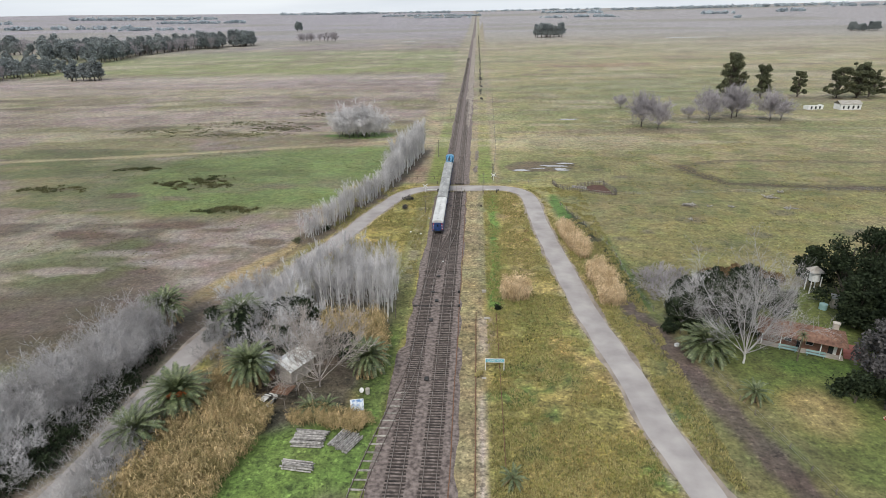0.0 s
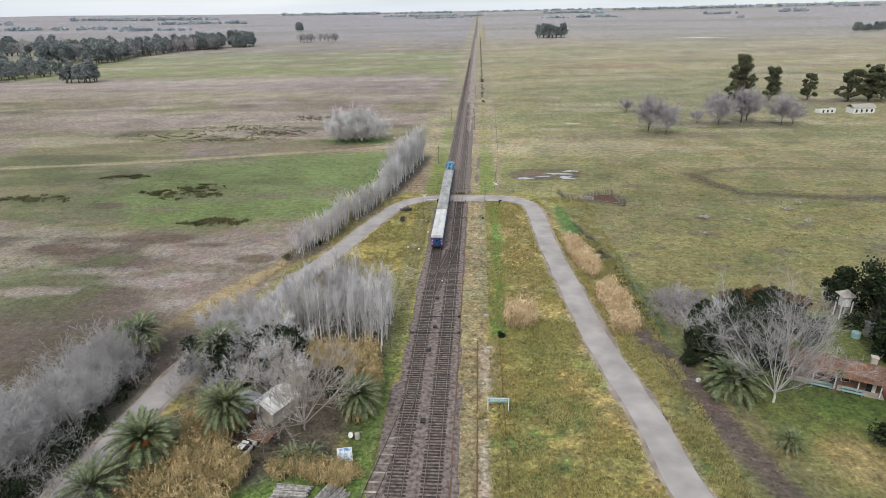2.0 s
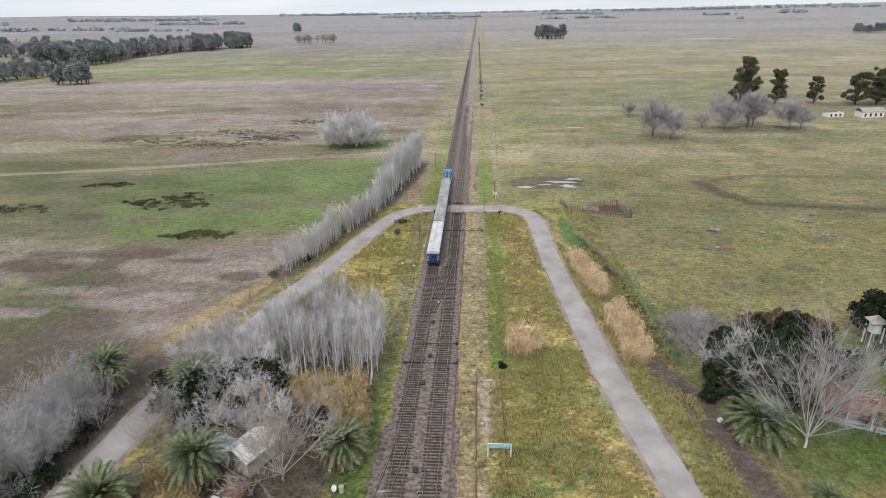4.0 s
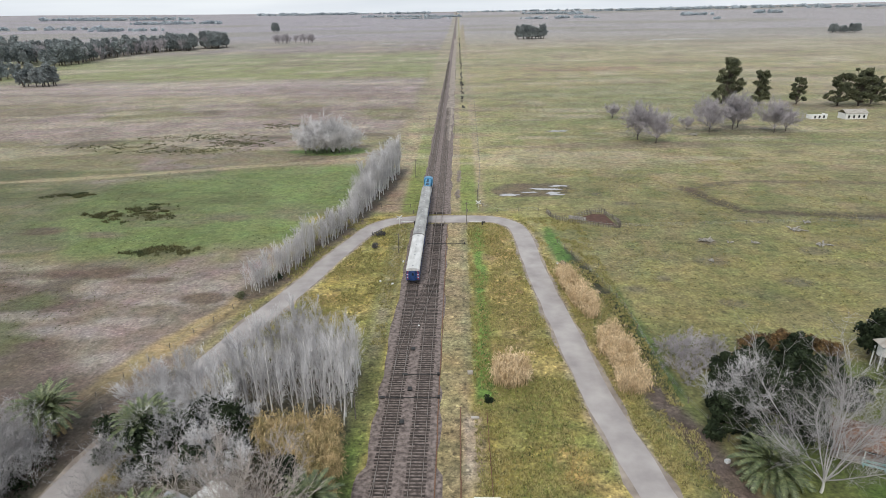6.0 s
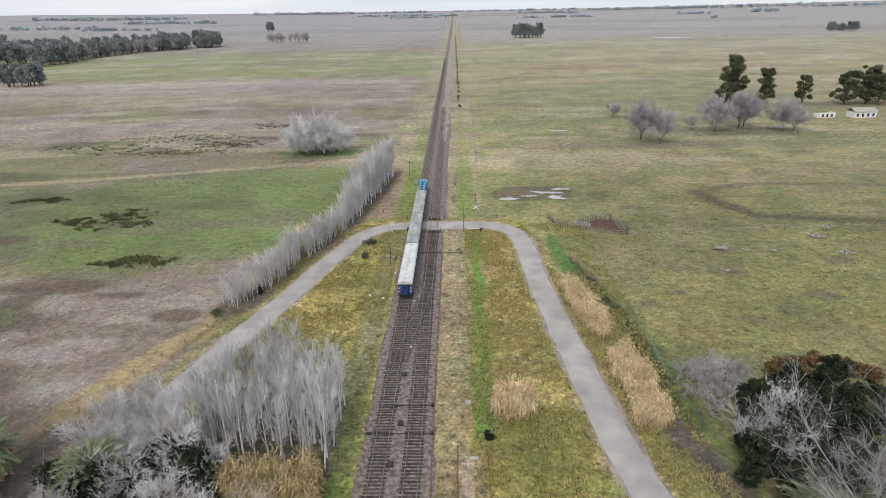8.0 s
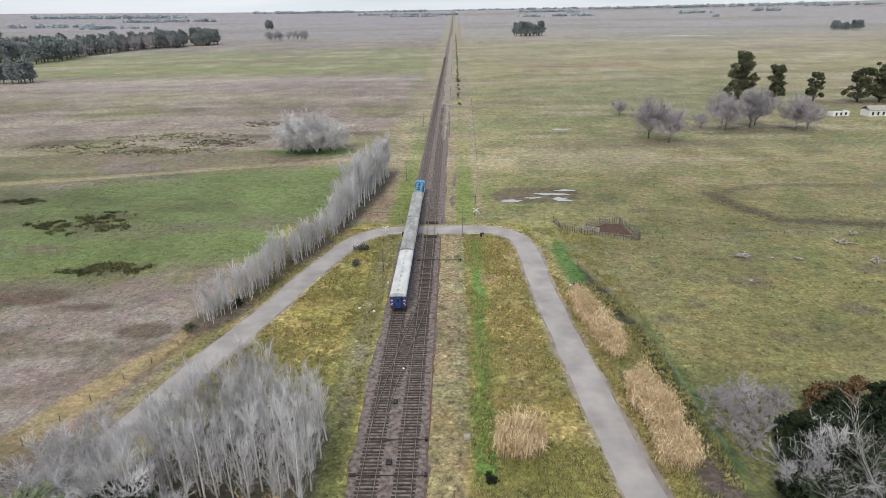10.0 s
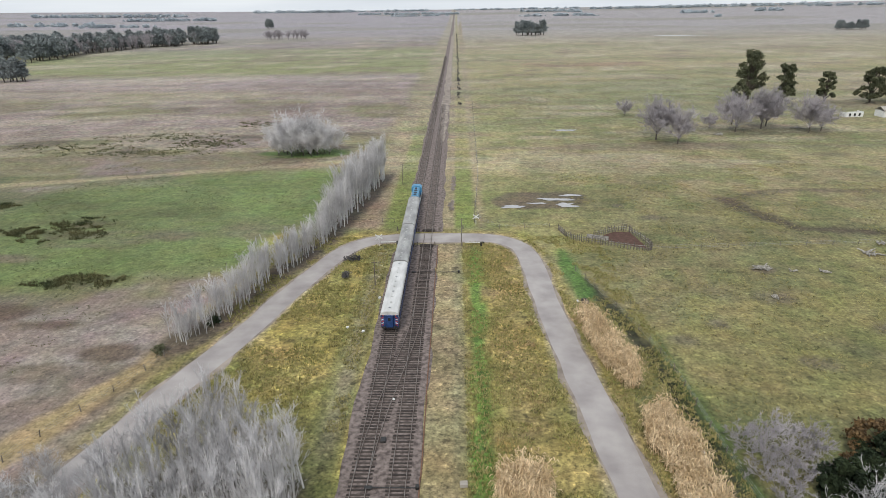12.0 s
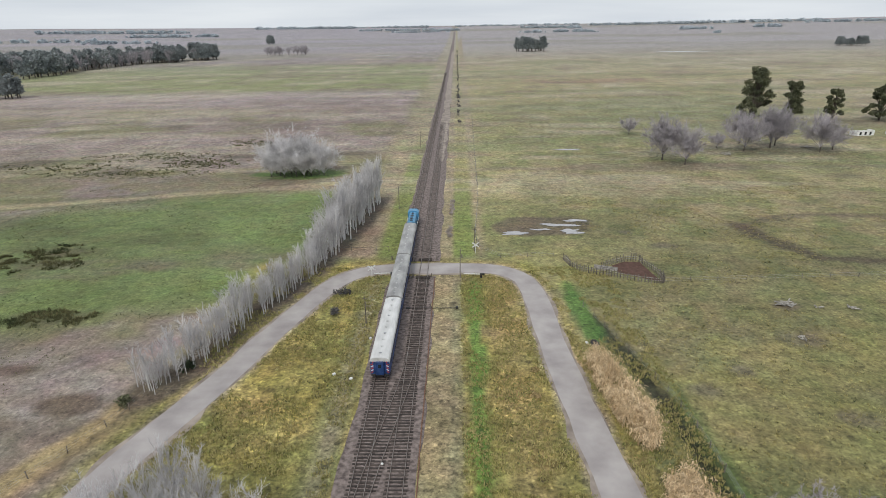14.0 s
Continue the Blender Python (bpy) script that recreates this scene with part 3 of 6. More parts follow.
for scale, edge, dim in ((0.75, 0.6, 0.6), (1.9, 0.6, 0.6), (1.1, 0.4, 1.5)):
    # darker tussocks, and pale dry spots
    tx = mn.new("ShaderNodeTexNoise")
    tx.inputs["Scale"].default_value, tx.inputs["Detail"].default_value = scale, 4.0
    ml.new(mg.outputs["Position"], tx.inputs["Vector"])
    mr = mn.new("ShaderNodeMapRange")
    mr.inputs["From Min"].default_value, mr.inputs["From Max"].default_value = (edge, edge + 0.05) if dim < 1 else (edge, edge - 0.05)
    mr.inputs["To Min"].default_value, mr.inputs["To Max"].default_value = 0.0, dim - 1
    ml.new(tx.outputs["Fac"], mr.inputs["Value"])
    mm = mn.new("ShaderNodeMath")
    mm.operation = "MULTIPLY_ADD"
    mm.inputs[2].default_value = 1.0
    ml.new(mr.outputs["Result"], mm.inputs[0])
    ml.new(ma.outputs["Alpha"], mm.inputs[1])
    mx = mn.new("ShaderNodeVectorMath")
    mx.operation = "SCALE"
    ml.new(prev, mx.inputs[0])
    ml.new(mm.outputs["Value"], mx.inputs["Scale"])
    prev = mx.outputs["Vector"]
# patches of greener, yellower and browner sward
tx = mn.new("ShaderNodeTexNoise")
tx.inputs["Scale"].default_value, tx.inputs["Detail"].default_value = 0.16, 7.0
ml.new(mg.outputs["Position"], tx.inputs["Vector"])
mh = mn.new("ShaderNodeMapRange")
mh.data_type = "FLOAT_VECTOR"
for sock, val in ((7, 0.3), (8, 0.7), (9, 0.93), (10, 1.07)):
    mh.inputs[sock].default_value = (val, val, val)
ml.new(tx.outputs["Color"], mh.inputs[6])
mx = mn.new("ShaderNodeVectorMath")
mx.operation = "MULTIPLY"
ml.new(prev, mx.inputs[0])
ml.new(mh.outputs[1], mx.inputs[1])
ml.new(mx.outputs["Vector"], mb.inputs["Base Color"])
mt = mn.new("ShaderNodeTexNoise")
mt.inputs["Scale"].default_value, mt.inputs["Detail"].default_value = 1.6, 8.0
ml.new(mg.outputs["Position"], mt.inputs["Vector"])
mbp = mn.new("ShaderNodeBump")
mbp.inputs["Strength"].default_value, mbp.inputs["Distance"].default_value = 0.55, 0.35
ml.new(mt.outputs["Fac"], mbp.inputs["Height"])
ml.new(mbp.outputs["Normal"], mb.inputs["Normal"])
gm.materials.append(M_GROUND)
gm.polygons.foreach_set("use_smooth", [True] * len(gm.polygons))
tagged(new("ground", gm), "flat pampas pasture with mud, straw and green patches", "ground", kind="structure")


# ---- road, ballast, tracks ----
def smooth_line(pts, every=2.0):
    """A Catmull-Rom line through the points, in even steps."""
    p = [np.array(q, float) for q in pts]
    p = [2 * p[0] - p[1]] + p + [2 * p[-1] - p[-2]]
    out = []
    for a, b, c, d in zip(p[:-3], p[1:-2], p[2:-1], p[3:]):
        n = max(2, int(np.linalg.norm(c - b) / every))
        for k in range(n):
            t = k / n
            out.append(0.5 * (2 * b + (c - a) * t + (2 * a - 5 * b + 4 * c - d) * t * t + (3 * b - a - 3 * c + d) * t ** 3))
    out.append(p[-2])
    return out


def ribbon(name, pts, width, top, mat, wobble=0.0, slope=0.12, seed=0):
    """A low embankment along a line: flat top, sloping edges down into the ground."""
    verts, faces = [], []
    for i, q in enumerate(pts):
        a, b = pts[max(i - 1, 0)], pts[min(i + 1, len(pts) - 1)]
        d = unit(np.array(b) - np.array(a))
        s = np.array((d[1], -d[0]))
        w = width(i, q) / 2 if callable(width) else width / 2
        jl = wobble * (vnoise(np.array(i * 0.37), np.array(0.5), seed) - 0.5)
        jr = wobble * (vnoise(np.array(i * 0.41), np.array(7.5), seed) - 0.5)
        for off, z in ((-w - slope + jl, -0.1), (-w + jl, top), (0.0, top + 0.015), (w + jr, top), (w + slope + jr, -0.1)):
            verts.append((*(q[:2] + s * off), z + rise(*q[:2])))
    for i in range(len(pts) - 1):
        for k in range(4):
            a = i * 5 + k
            faces.append((a, a + 1, a + 6, a + 5))
    return raw(name, verts, faces, mat, smooth=False)


road_line = smooth_line(ROAD_LINE, 2.0)
tagged(ribbon("road_shoulder", road_line, lambda i, q: 5.5 + 1.6 * max(0.0, 1 - abs(q[0] + 3) / 14), 0.02, M_GRAVEL, 1.6, 0.3, 9), "dusty gravel shoulder along the worn asphalt", "road", kind="structure")
tagged(ribbon("road", road_line, lambda i, q: 4.6 + 1.6 * max(0.0, 1 - abs(q[0] + 3) / 14), 0.05, M_ROAD, 0.5, 0.15, 3), "worn grey asphalt country road with crumbled edges", "road", kind="structure")

bed = [np.array((-8.1, y)) for y in np.arange(-200, 187.6, 1.5)]
tagged(ribbon("ballast_bed", bed, lambda i, q: 9.4 + (1.2 if q[1] < 90 else 0), 0.06, M_BALLAST, 1.2, 0.5, 5), "grey-brown stone ballast under the station tracks", "ballast", kind="structure")
bed = [np.array((-7.4 - 0.0004 * (y - 200), y)) for y in np.arange(195.5, 1200, 2.0)] + [np.array((-7.8, float(y))) for y in range(1210, 4800, 60)]
tagged(ribbon("ballast_bed", bed, lambda i, q: 9.4 if q[1] < 420 else max(7.0, 9.4 - (q[1] - 420) * 0.01), 0.06, M_BALLAST, 1.0, 0.5, 6), "grey-brown stone ballast of the open line", "ballast", kind="structure")

strip = [np.array((-4.7, y)) for y in np.arange(300, 1300, 4.0)]
tagged(ribbon("gravel_strip", strip, lambda i, q: 4.2 * min(1.0, 0.35 + (q[1] - 300) / 160), 0.085, M_GRAVEL, 2.2, 0.4, 8), "pale dusty gravel beside the open line", "gravel", kind="structure")

TRACK_W, TRACK_E = -10.3, -5.85


def rail(name, pts, parent, z0=0.13):
    """A flat-bottomed rail along a line: foot, web and head."""
    profile = ((-0.07, 0), (-0.07, 0.02), (-0.012, 0.035), (-0.012, 0.11), (-0.038, 0.12), (-0.038, 0.155), (0.038, 0.155), (0.038, 0.12), (0.012, 0.11), (0.012, 0.035), (0.07, 0.02), (0.07, 0))
    k, verts, faces = len(profile), [], []
    for i, q in enumerate(pts):
        a, b = np.array(pts[max(i - 1, 0)]), np.array(pts[min(i + 1, len(pts) - 1)])
        d = unit(b - a)
        s = np.array((d[1], -d[0]))
        for u, w in profile:
            verts.append((*(np.array(q) + s * u), z0 + w + rise(*q)))
    for i in range(len(pts) - 1):
        for j in range(k):
            n = (j + 1) % k
            faces.append((i * k + j, i * k + n, (i + 1) * k + n, (i + 1) * k + j))
    ob = raw(name, verts, faces, M_RAIL, parent)
    ob.data.materials.append(M_RAILTOP)
    for i, f in enumerate(ob.data.polygons):
        if i % k == 5:
            f.material_index = 1
    return ob


def sleeper_mesh(mat, length=2.7):
    bm = bmesh.new()
    box(bm, (0, 0, 0.075), (length, 0.25, 0.15), 0, 0.015)
    me = bpy.data.meshes.new("sleeper")
    bm.to_mesh(me)
    bm.free()
    me.materials.append(mat)
    return me


SLEEPER = sleeper_mesh(M_SLEEPER)
SLEEPER_PALE = sleeper_mesh(M_WOOD_PALE, 2.2)
rng = random.Random(4)


def track(x, label, end=4800):
    t = empty("railway_track", Matrix.Identity(4), label, "railway track", "railway tracks")
    long = [float(v) for v in range(-200, 200, 20)] + [float(v) for v in range(200, end, 100)]
    for s in (-0.875, 0.875):
        rail("rail", [(x + s, y) for y in long], t)
    verts, faces, split = [], [], 0
    back = random.Random(77)
    y = 50.0 - 0.62 * 112
    while y < min(760, end - 100):
        if 187.2 < y < 195.4:
            y += 0.62
            continue
        if y > 196 and not split:
            split = len(verts)
        dice = rng if y > 49.9 else back
        jx, jy, ja = dice.uniform(-0.09, 0.09), dice.uniform(-0.05, 0.05), dice.uniform(-1.5, 1.5)
        if y >= 138 or y < 49.9:
            b = len(verts)
            hx, hy = 1.35, 0.125
            for z in (-0.02, 0.15 if y < 196 else 0.1):
                verts += [(x + jx - hx, y + jy - hy, z), (x + jx + hx, y + jy - hy, z), (x + jx + hx, y + jy + hy, z), (x + jx - hx, y + jy + hy, z)]
            faces += [(b + 4, b + 5, b + 6, b + 7), (b, b + 1, b + 5, b + 4), (b + 1, b + 2, b + 6, b + 5), (b + 2, b + 3, b + 7, b + 6), (b + 3, b, b + 4, b + 7)]
        else:
            ob = new("sleeper", SLEEPER)
            ob.parent = t
            ob.matrix_basis = pose(x + jx, y + jy, -0.012, 0, 0, ja)
        y += 0.62
    near = [f for f in faces if f[0] < split]
    tagged(raw("sleeper_run", verts[:split], near, M_SLEEPERS, t), kind="stuff")
    tagged(raw("sleeper_run", verts[split:], [tuple(i - split for i in f) for f in faces if f[0] >= split], M_SLEEPERS_OLD, t), kind="stuff")
    return t


track_w = track(TRACK_W, "rusty broad-gauge track on dark wooden sleepers, used by the train")
track_e = track(TRACK_E, "rusty broad-gauge loop track on dark wooden sleepers", 501)


def turnout(name, line, label, sleepers):
    """Two rails along a curved line with long timbers below."""
    t = empty(name, Matrix.Identity(4), label, "railway track", "railway tracks")
    for s in (-0.875, 0.875):
        pts = []
        for i, q in enumerate(line):
            d = unit(np.array(line[min(i + 1, len(line) - 1)]) - np.array(line[max(i - 1, 0)]))
            pts.append(tuple(np.array(q) + s * np.array((d[1], -d[0]))))
        rail("rail", pts, t, 0.134)
    for q in sleepers:
        ob = new("sleeper", SLEEPER_PALE if name == "siding" else SLEEPER)
        ob.parent = t
        ob.matrix_basis = pose(q[0], q[1], -0.008, 0, 0, rng.uniform(-2, 2))
    return t


def ease(x0, y0, x1, y1, n=26):
    return [(x0 + (x1 - x0) * (3 * (k / n) ** 2 - 2 * (k / n) ** 3), y0 + (y1 - y0) * k / n) for k in range(n + 1)]


cross_line = ease(TRACK_W, 112, TRACK_E, 158)
turnout("crossover", cross_line, "rusted crossover joining the two station tracks", [(-8.1 + 0.12 * (y - 135), y + 0.31) for y in np.arange(124, 147, 0.62)])
siding_line = ease(TRACK_W, 92, -15.4, 48)[::-1]
turnout("siding", siding_line, "half-buried siding curving away over pale sleepers", siding_line[:18])

# signal wire channel beside the loop track
rodding = empty("point_rodding", Matrix.Identity(4), "rusted point rodding channel beside the loop track", "rodding")
for y in range(50, 186, 8):
    bm = bmesh.new()
    box(bm, (-3.35 + 0.05 * math.sin(y), y + 4, 0.09), (0.16, 7.94, 0.1), 0, 0.01)
    part("channel", bm, M_RUST, rodding)

# ---- trees ----
def bare_poplar(seed, height, girth=1.0, lean=0.3, branches=30):
    """Segments of a narrow leafless poplar: trunk, steep branches, fine twigs."""
    r = np.random.RandomState(seed)
    trunk, twigs = [], []
    p, d = np.zeros(3), unit(np.array((r.uniform(-1, 1) * 0.05, r.uniform(-1, 1) * 0.05, 1)))
    n = 7
    nodes = [p]
    for k in range(n):
        q = p + d * height / n + np.array((*r.uniform(-0.1, 0.1, 2), 0))
        trunk.append((p, q, 0.12 * girth * (1 - k / n) + 0.02, 0.12 * girth * (1 - (k + 1) / n) + 0.012))
        nodes.append(q)
        p = q
    for b in range(branches):
        f = 0.12 + 0.8 * r.uniform(0, 1) ** 0.85
        i = min(int(f * n), n - 1)
        base = nodes[i] + (nodes[i + 1] - nodes[i]) * (f * n - i)
        a = r.uniform(0, 2 * math.pi)
        out = np.array((math.cos(a), math.sin(a), 0))
        length = height * (0.44 - 0.27 * f) * r.uniform(0.75, 1.2)
        d = unit(out * (lean + r.uniform(0, 0.3)) + np.array((0, 0, 1)))
        p = base
        for k in range(3):
            q = p + d * length / 3
            twigs.append((p, q, 0.032 * girth * (1 - k / 3.2), 0.032 * girth * (1 - (k + 1) / 3.2)))
            for j in range(6):
                e = unit(d + r.uniform(-0.62, 0.62, 3) + np.array((0, 0, 0.22)))
                s = p + (q - p) * r.uniform(0, 1)
                u = s + e * length * r.uniform(0.2, 0.42)
                twigs.append((s, u, 0.019 * girth, 0.0))
                h = s + (u - s) * 0.5
                twigs.append((h, h + unit(e + r.uniform(-0.7, 0.7, 3)) * length * r.uniform(0.14, 0.28), 0.018, 0.0))
            d = unit(d + np.array((*r.uniform(-0.14, 0.14, 2), 0.1)))
            p = q
    return trunk, twigs


def bare_crown(seed, height, trunk_h, n=7, reach=0.62, low=38, high=80, second=8, third=6, twig=4, girth=1.0, thin=0.03):
    """Segments of a wide leafless tree: short trunk, rising limbs, and three finer orders of branches."""
    r = np.random.RandomState(seed)
    trunk, twigs = [], []
    base_r = height * 0.02 * girth
    p = np.zeros(3)
    for k in range(3):
        q = np.array((*r.uniform(-0.12, 0.12, 2), trunk_h * (k + 1) / 3))
        trunk.append((p, q, base_r * (1.25 - 0.18 * k), base_r * (1.25 - 0.18 * (k + 1))))
        p = q

    def shoot(p, d, length, r0, parts, wander, rise):
        nodes = [p]
        for k in range(parts):
            d = unit(d + r.uniform(-wander, wander, 3) + np.array((0, 0, rise)))
            q = p + d * length / parts
            last = k == parts - 1
            twigs.append((p, q, max(r0 * (1 - 0.7 * k / parts), thin * 0.5), 0.0 if last else max(r0 * (1 - 0.7 * (k + 1) / parts), thin * 0.45)))
            nodes.append(q)
            p = q
        return nodes

    def along(nodes, f):
        f = f * (len(nodes) - 1)
        i = min(int(f), len(nodes) - 2)
        return nodes[i] + (nodes[i + 1] - nodes[i]) * (f - i), unit(nodes[i + 1] - nodes[i])

    for k in range(n):
        az = 2 * math.pi * (k + r.uniform(-0.3, 0.3)) / n
        el = radians(r.uniform(low, high))
        d = np.array((math.cos(az) * math.cos(el), math.sin(az) * math.cos(el), math.sin(el)))
        s = np.array((0, 0, trunk_h * r.uniform(0.55, 1.0)))
        length = height * reach * r.uniform(0.85, 1.2)
        limb = shoot(s, d, length, base_r * 0.62, 6, 0.12, 0.05)
        for a in range(second):
            o, e = along(limb, r.uniform(0.22, 0.97))
            e2 = unit(e * 0.8 + r.uniform(-1, 1, 3) * 0.8 + np.array((0, 0, 0.15)))
            b2 = shoot(o, e2, length * r.uniform(0.25, 0.46), base_r * 0.2, 3, 0.16, 0.06)
            for b in range(third):
                o3, e3 = along(b2, r.uniform(0.2, 1.0))
                e3 = unit(e3 * 0.8 + r.uniform(-1, 1, 3) * 0.85 + np.array((0, 0, 0.12)))
                l3 = length * r.uniform(0.1, 0.2)
                b3 = shoot(o3, e3, l3, thin * 0.9, 2, 0.2, 0.05)
                for c in range(twig):
                    o4, e4 = along(b3, r.uniform(0.15, 1.0))
                    shoot(o4, unit(e4 + r.uniform(-1, 1, 3) * 0.8), l3 * r.uniform(0.35, 0.7), thin * 0.6, 1, 0.1, 0.0)
    return trunk, twigs


def tree_proto(name, segs, bark, twig, label, category, group=""):
    trunk, twigs = segs
    t = empty(name, Matrix.Identity(4), label, category, group)
    raw("trunk", *tube([s[0] for s in trunk] + [trunk[-1][1]], [s[2] for s in trunk] + [trunk[-1][3]]), bark, t, smooth=True)
    thick = [s for s in twigs if s[3] > s[2] * 0.6]
    v, f = limbs(thick, 3)
    v2, f2 = limbs([s for s in twigs if s[3] <= s[2] * 0.6], 3, True)
    raw("crown", v + v2, f + [tuple(i + len(v) for i in q) for q in f2], twig, t)
    return t


class Wood:
    """Prototypes of one kind of tree; the first use moves a prototype, later ones copy it."""

    def __init__(self, protos):
        self.protos, self.used = protos, [False] * len(protos)

    def put(self, k, x, y, turn, size, z=-0.05):
        k %= len(self.protos)
        m = Matrix.Translation((x, y, z)) @ Matrix.Rotation(radians(turn), 4, "Z")
        if not self.used[k]:
            self.used[k] = True
            ob = self.protos[k]
            ob.matrix_basis = m @ Matrix.Diagonal((size, size, size, 1))
            return ob
        ob = self.protos[k]
        made = copy_thing(ob, m)
        made.matrix_basis = m @ Matrix.Diagonal((size, size, size, 1))
        return made


def leaf_cloud(seed, lobes, count, size, flat=0.6):
    """Many small folded leaf clumps spread over the lobes (x, y, z, rx, ry, rz), more of them near the surface."""
    r = np.random.RandomState(seed)
    vol = np.array([l[3] * l[4] * l[5] for l in lobes]) ** 0.7
    pick = r.choice(len(lobes), count, p=vol / vol.sum())
    lob = np.array(lobes)[pick]
    d = r.normal(size=(count, 3))
    d /= np.linalg.norm(d, axis=1)[:, None]
    rad = r.uniform(0.15, 1.0, count) ** 0.45 * (1 + 0.22 * r.normal(size=count))
    c = lob[:, :3] + d * rad[:, None] * lob[:, 3:]
    verts, faces = [], []
    a, b = r.normal(size=(count, 3)), r.normal(size=(count, 3))
    a /= np.linalg.norm(a, axis=1)[:, None]
    b -= a * (a * b).sum(1)[:, None]
    b /= np.linalg.norm(b, axis=1)[:, None]
    s = size * r.uniform(0.6, 1.4, count)[:, None]
    n = np.cross(a, b)
    v = np.stack([c - a * s, c - b * s * flat + n * s * 0.25, c + a * s, c + b * s * flat + n * s * 0.25], axis=1).reshape(-1, 3)
    i = np.arange(count) * 4
    f = np.concatenate([np.stack([i, i + 1, i + 2], 1), np.stack([i, i + 2, i + 3], 1)])
    return v.tolist(), f.tolist()


def leafy_tree(name, seed, height, lobes, count, size, leaf, label, category="tree", group="", fork=True):
    r = np.random.RandomState(seed)
    t = empty(name, Matrix.Identity(4), label, category, group)
    segs = []
    top = max(l[2] for l in lobes)
    p = np.zeros(3)
    for k in range(4):
        q = np.array((*r.uniform(-0.15, 0.15, 2), top * (k + 1) / 4))
        segs.append((p, q, height * 0.028 * (1 - k / 5), height * 0.028 * (1 - (k + 1) / 5)))
        p = q
    raw("trunk", *tube([s[0] for s in segs] + [segs[-1][1]], [s[2] for s in segs] + [segs[-1][3]]), M_DARKBARK, t)
    for l in lobes if fork else ():
        s = np.array((0, 0, max(l[2] * 0.35, 0.3)))
        raw("limb", *tube([s, (s + np.array(l[:3])) / 2 + np.array((0, 0, 0.04 * height)), np.array(l[:3])], [height * 0.012, height * 0.009, height * 0.004], 5), M_DARKBARK, t)
    raw("crown", *leaf_cloud(seed, lobes, count, size), leaf, t)
    return t


def random_lobes(seed, n, w, lo, hi, size):
    r = np.random.RandomState(seed)
    out = []
    for k in range(n):
        a, q = r.uniform(0, 2 * math.pi), r.uniform(0, 1) ** 0.6
        z = lo + (hi - lo) * r.uniform(0, 1)
        f = 1 - 0.55 * (z - lo) / (hi - lo + 1e-6)
        s = size * r.uniform(0.7, 1.25)
        out.append((math.cos(a) * w * q * f, math.sin(a) * w * q * f, z, s, s, s * 0.75))
    return out


rw = random.Random(11)
poplars = Wood([tree_proto("bare_poplar", bare_poplar(60 + k, 11.0 + 0.4 * k, 1.0, 0.24, 20), M_BARK, M_TWIG, "slender leafless poplar with pale grey twigs in a dense row", "tree", "bare poplars") for k in range(5)])
LIGHT = [bare_poplar(70 + k, 11.0, 1.2, 0.32 + 0.08 * k, 16) for k in range(4)]
BUSHY = [bare_poplar(75 + k, 11.0, 1.05, 0.34 + 0.08 * k, 18) for k in range(4)]
LIGHT_MESH = []
FANS = [bare_crown(145 + k, 10.0, 0.3, 7, 0.85, 48, 86, 5, 3, 2, 0.3, 0.034) for k in range(4)]
for trunk, twigs in LIGHT + BUSHY + FANS:
    v, f = limbs(trunk, 4)
    v2, f2 = limbs([s for s in twigs if s[3] > s[2] * 0.6], 3)
    v3, f3 = limbs([s for s in twigs if s[3] <= s[2] * 0.6], 3, True)
    faces = [tuple(q) for q in f] + [tuple(i + len(v) for i in q) for q in f2] + [tuple(i + len(v) + len(v2) for i in q) for q in f3]
    LIGHT_MESH.append((np.array(v + v2 + v3), faces))
saplings = Wood([tree_proto("bare_sapling", bare_crown(140 + k, 9.5, 0.3, 10, 0.85, 50, 87, 8, 6, 3, 0.3, 0.023), M_BARK, M_TWIG_GREY, "many-stemmed leafless sapling in the roadside thicket", "tree", "bare saplings") for k in range(3)])


def poplar_mass(name, places, label, kind=0):
    """Trees too close together to tell apart: one mesh of them all. places: x, y, size."""
    verts, faces, n = [], [], 0
    for x, y, s in places:
        v, f = LIGHT_MESH[kind + rw.randrange(4)]
        a = rw.uniform(0, 6.283)
        m = np.array(((math.cos(a), math.sin(a), 0), (-math.sin(a), math.cos(a), 0), (0, 0, 1))) * s
        verts.append(v @ m + np.array((x, y, -0.05)))
        faces += [tuple(i + n for i in q) for q in f]
        n += len(v)
    return tagged(raw(name, np.concatenate(verts).tolist(), faces, M_TWIG_GREY if kind == 8 else M_TWIG), label, "trees", kind="stuff")


# row along the western road
mass = []
for k, q in enumerate(smooth_line(ROW_WEST, 1.05)):
    y = q[1]
    tall = 0.6 if y < 192 else 0.64 + 0.4 * min(1.0, max(0.0, y - 197) / 8)
    tall *= 0.78 + 0.5 * float(vnoise(np.array(k / 4.5), np.array(0.5), 3))
    off = rw.uniform(-1.6, 1.6)
    poplars.put(rw.randrange(5), q[0] + off, q[1] + rw.uniform(-0.6, 0.6), rw.uniform(0, 360), tall * rw.uniform(0.82, 1.15))
    for j in range(2):
        mass.append((q[0] + rw.uniform(-3.2, 1.8) + (-1.2 if y > 203 else 0), q[1] + rw.uniform(-0.7, 0.7), tall * rw.uniform(0.6, 1.1)))
poplar_mass("poplar_saplings", mass, "tangle of bare pale poplar saplings in the roadside row")
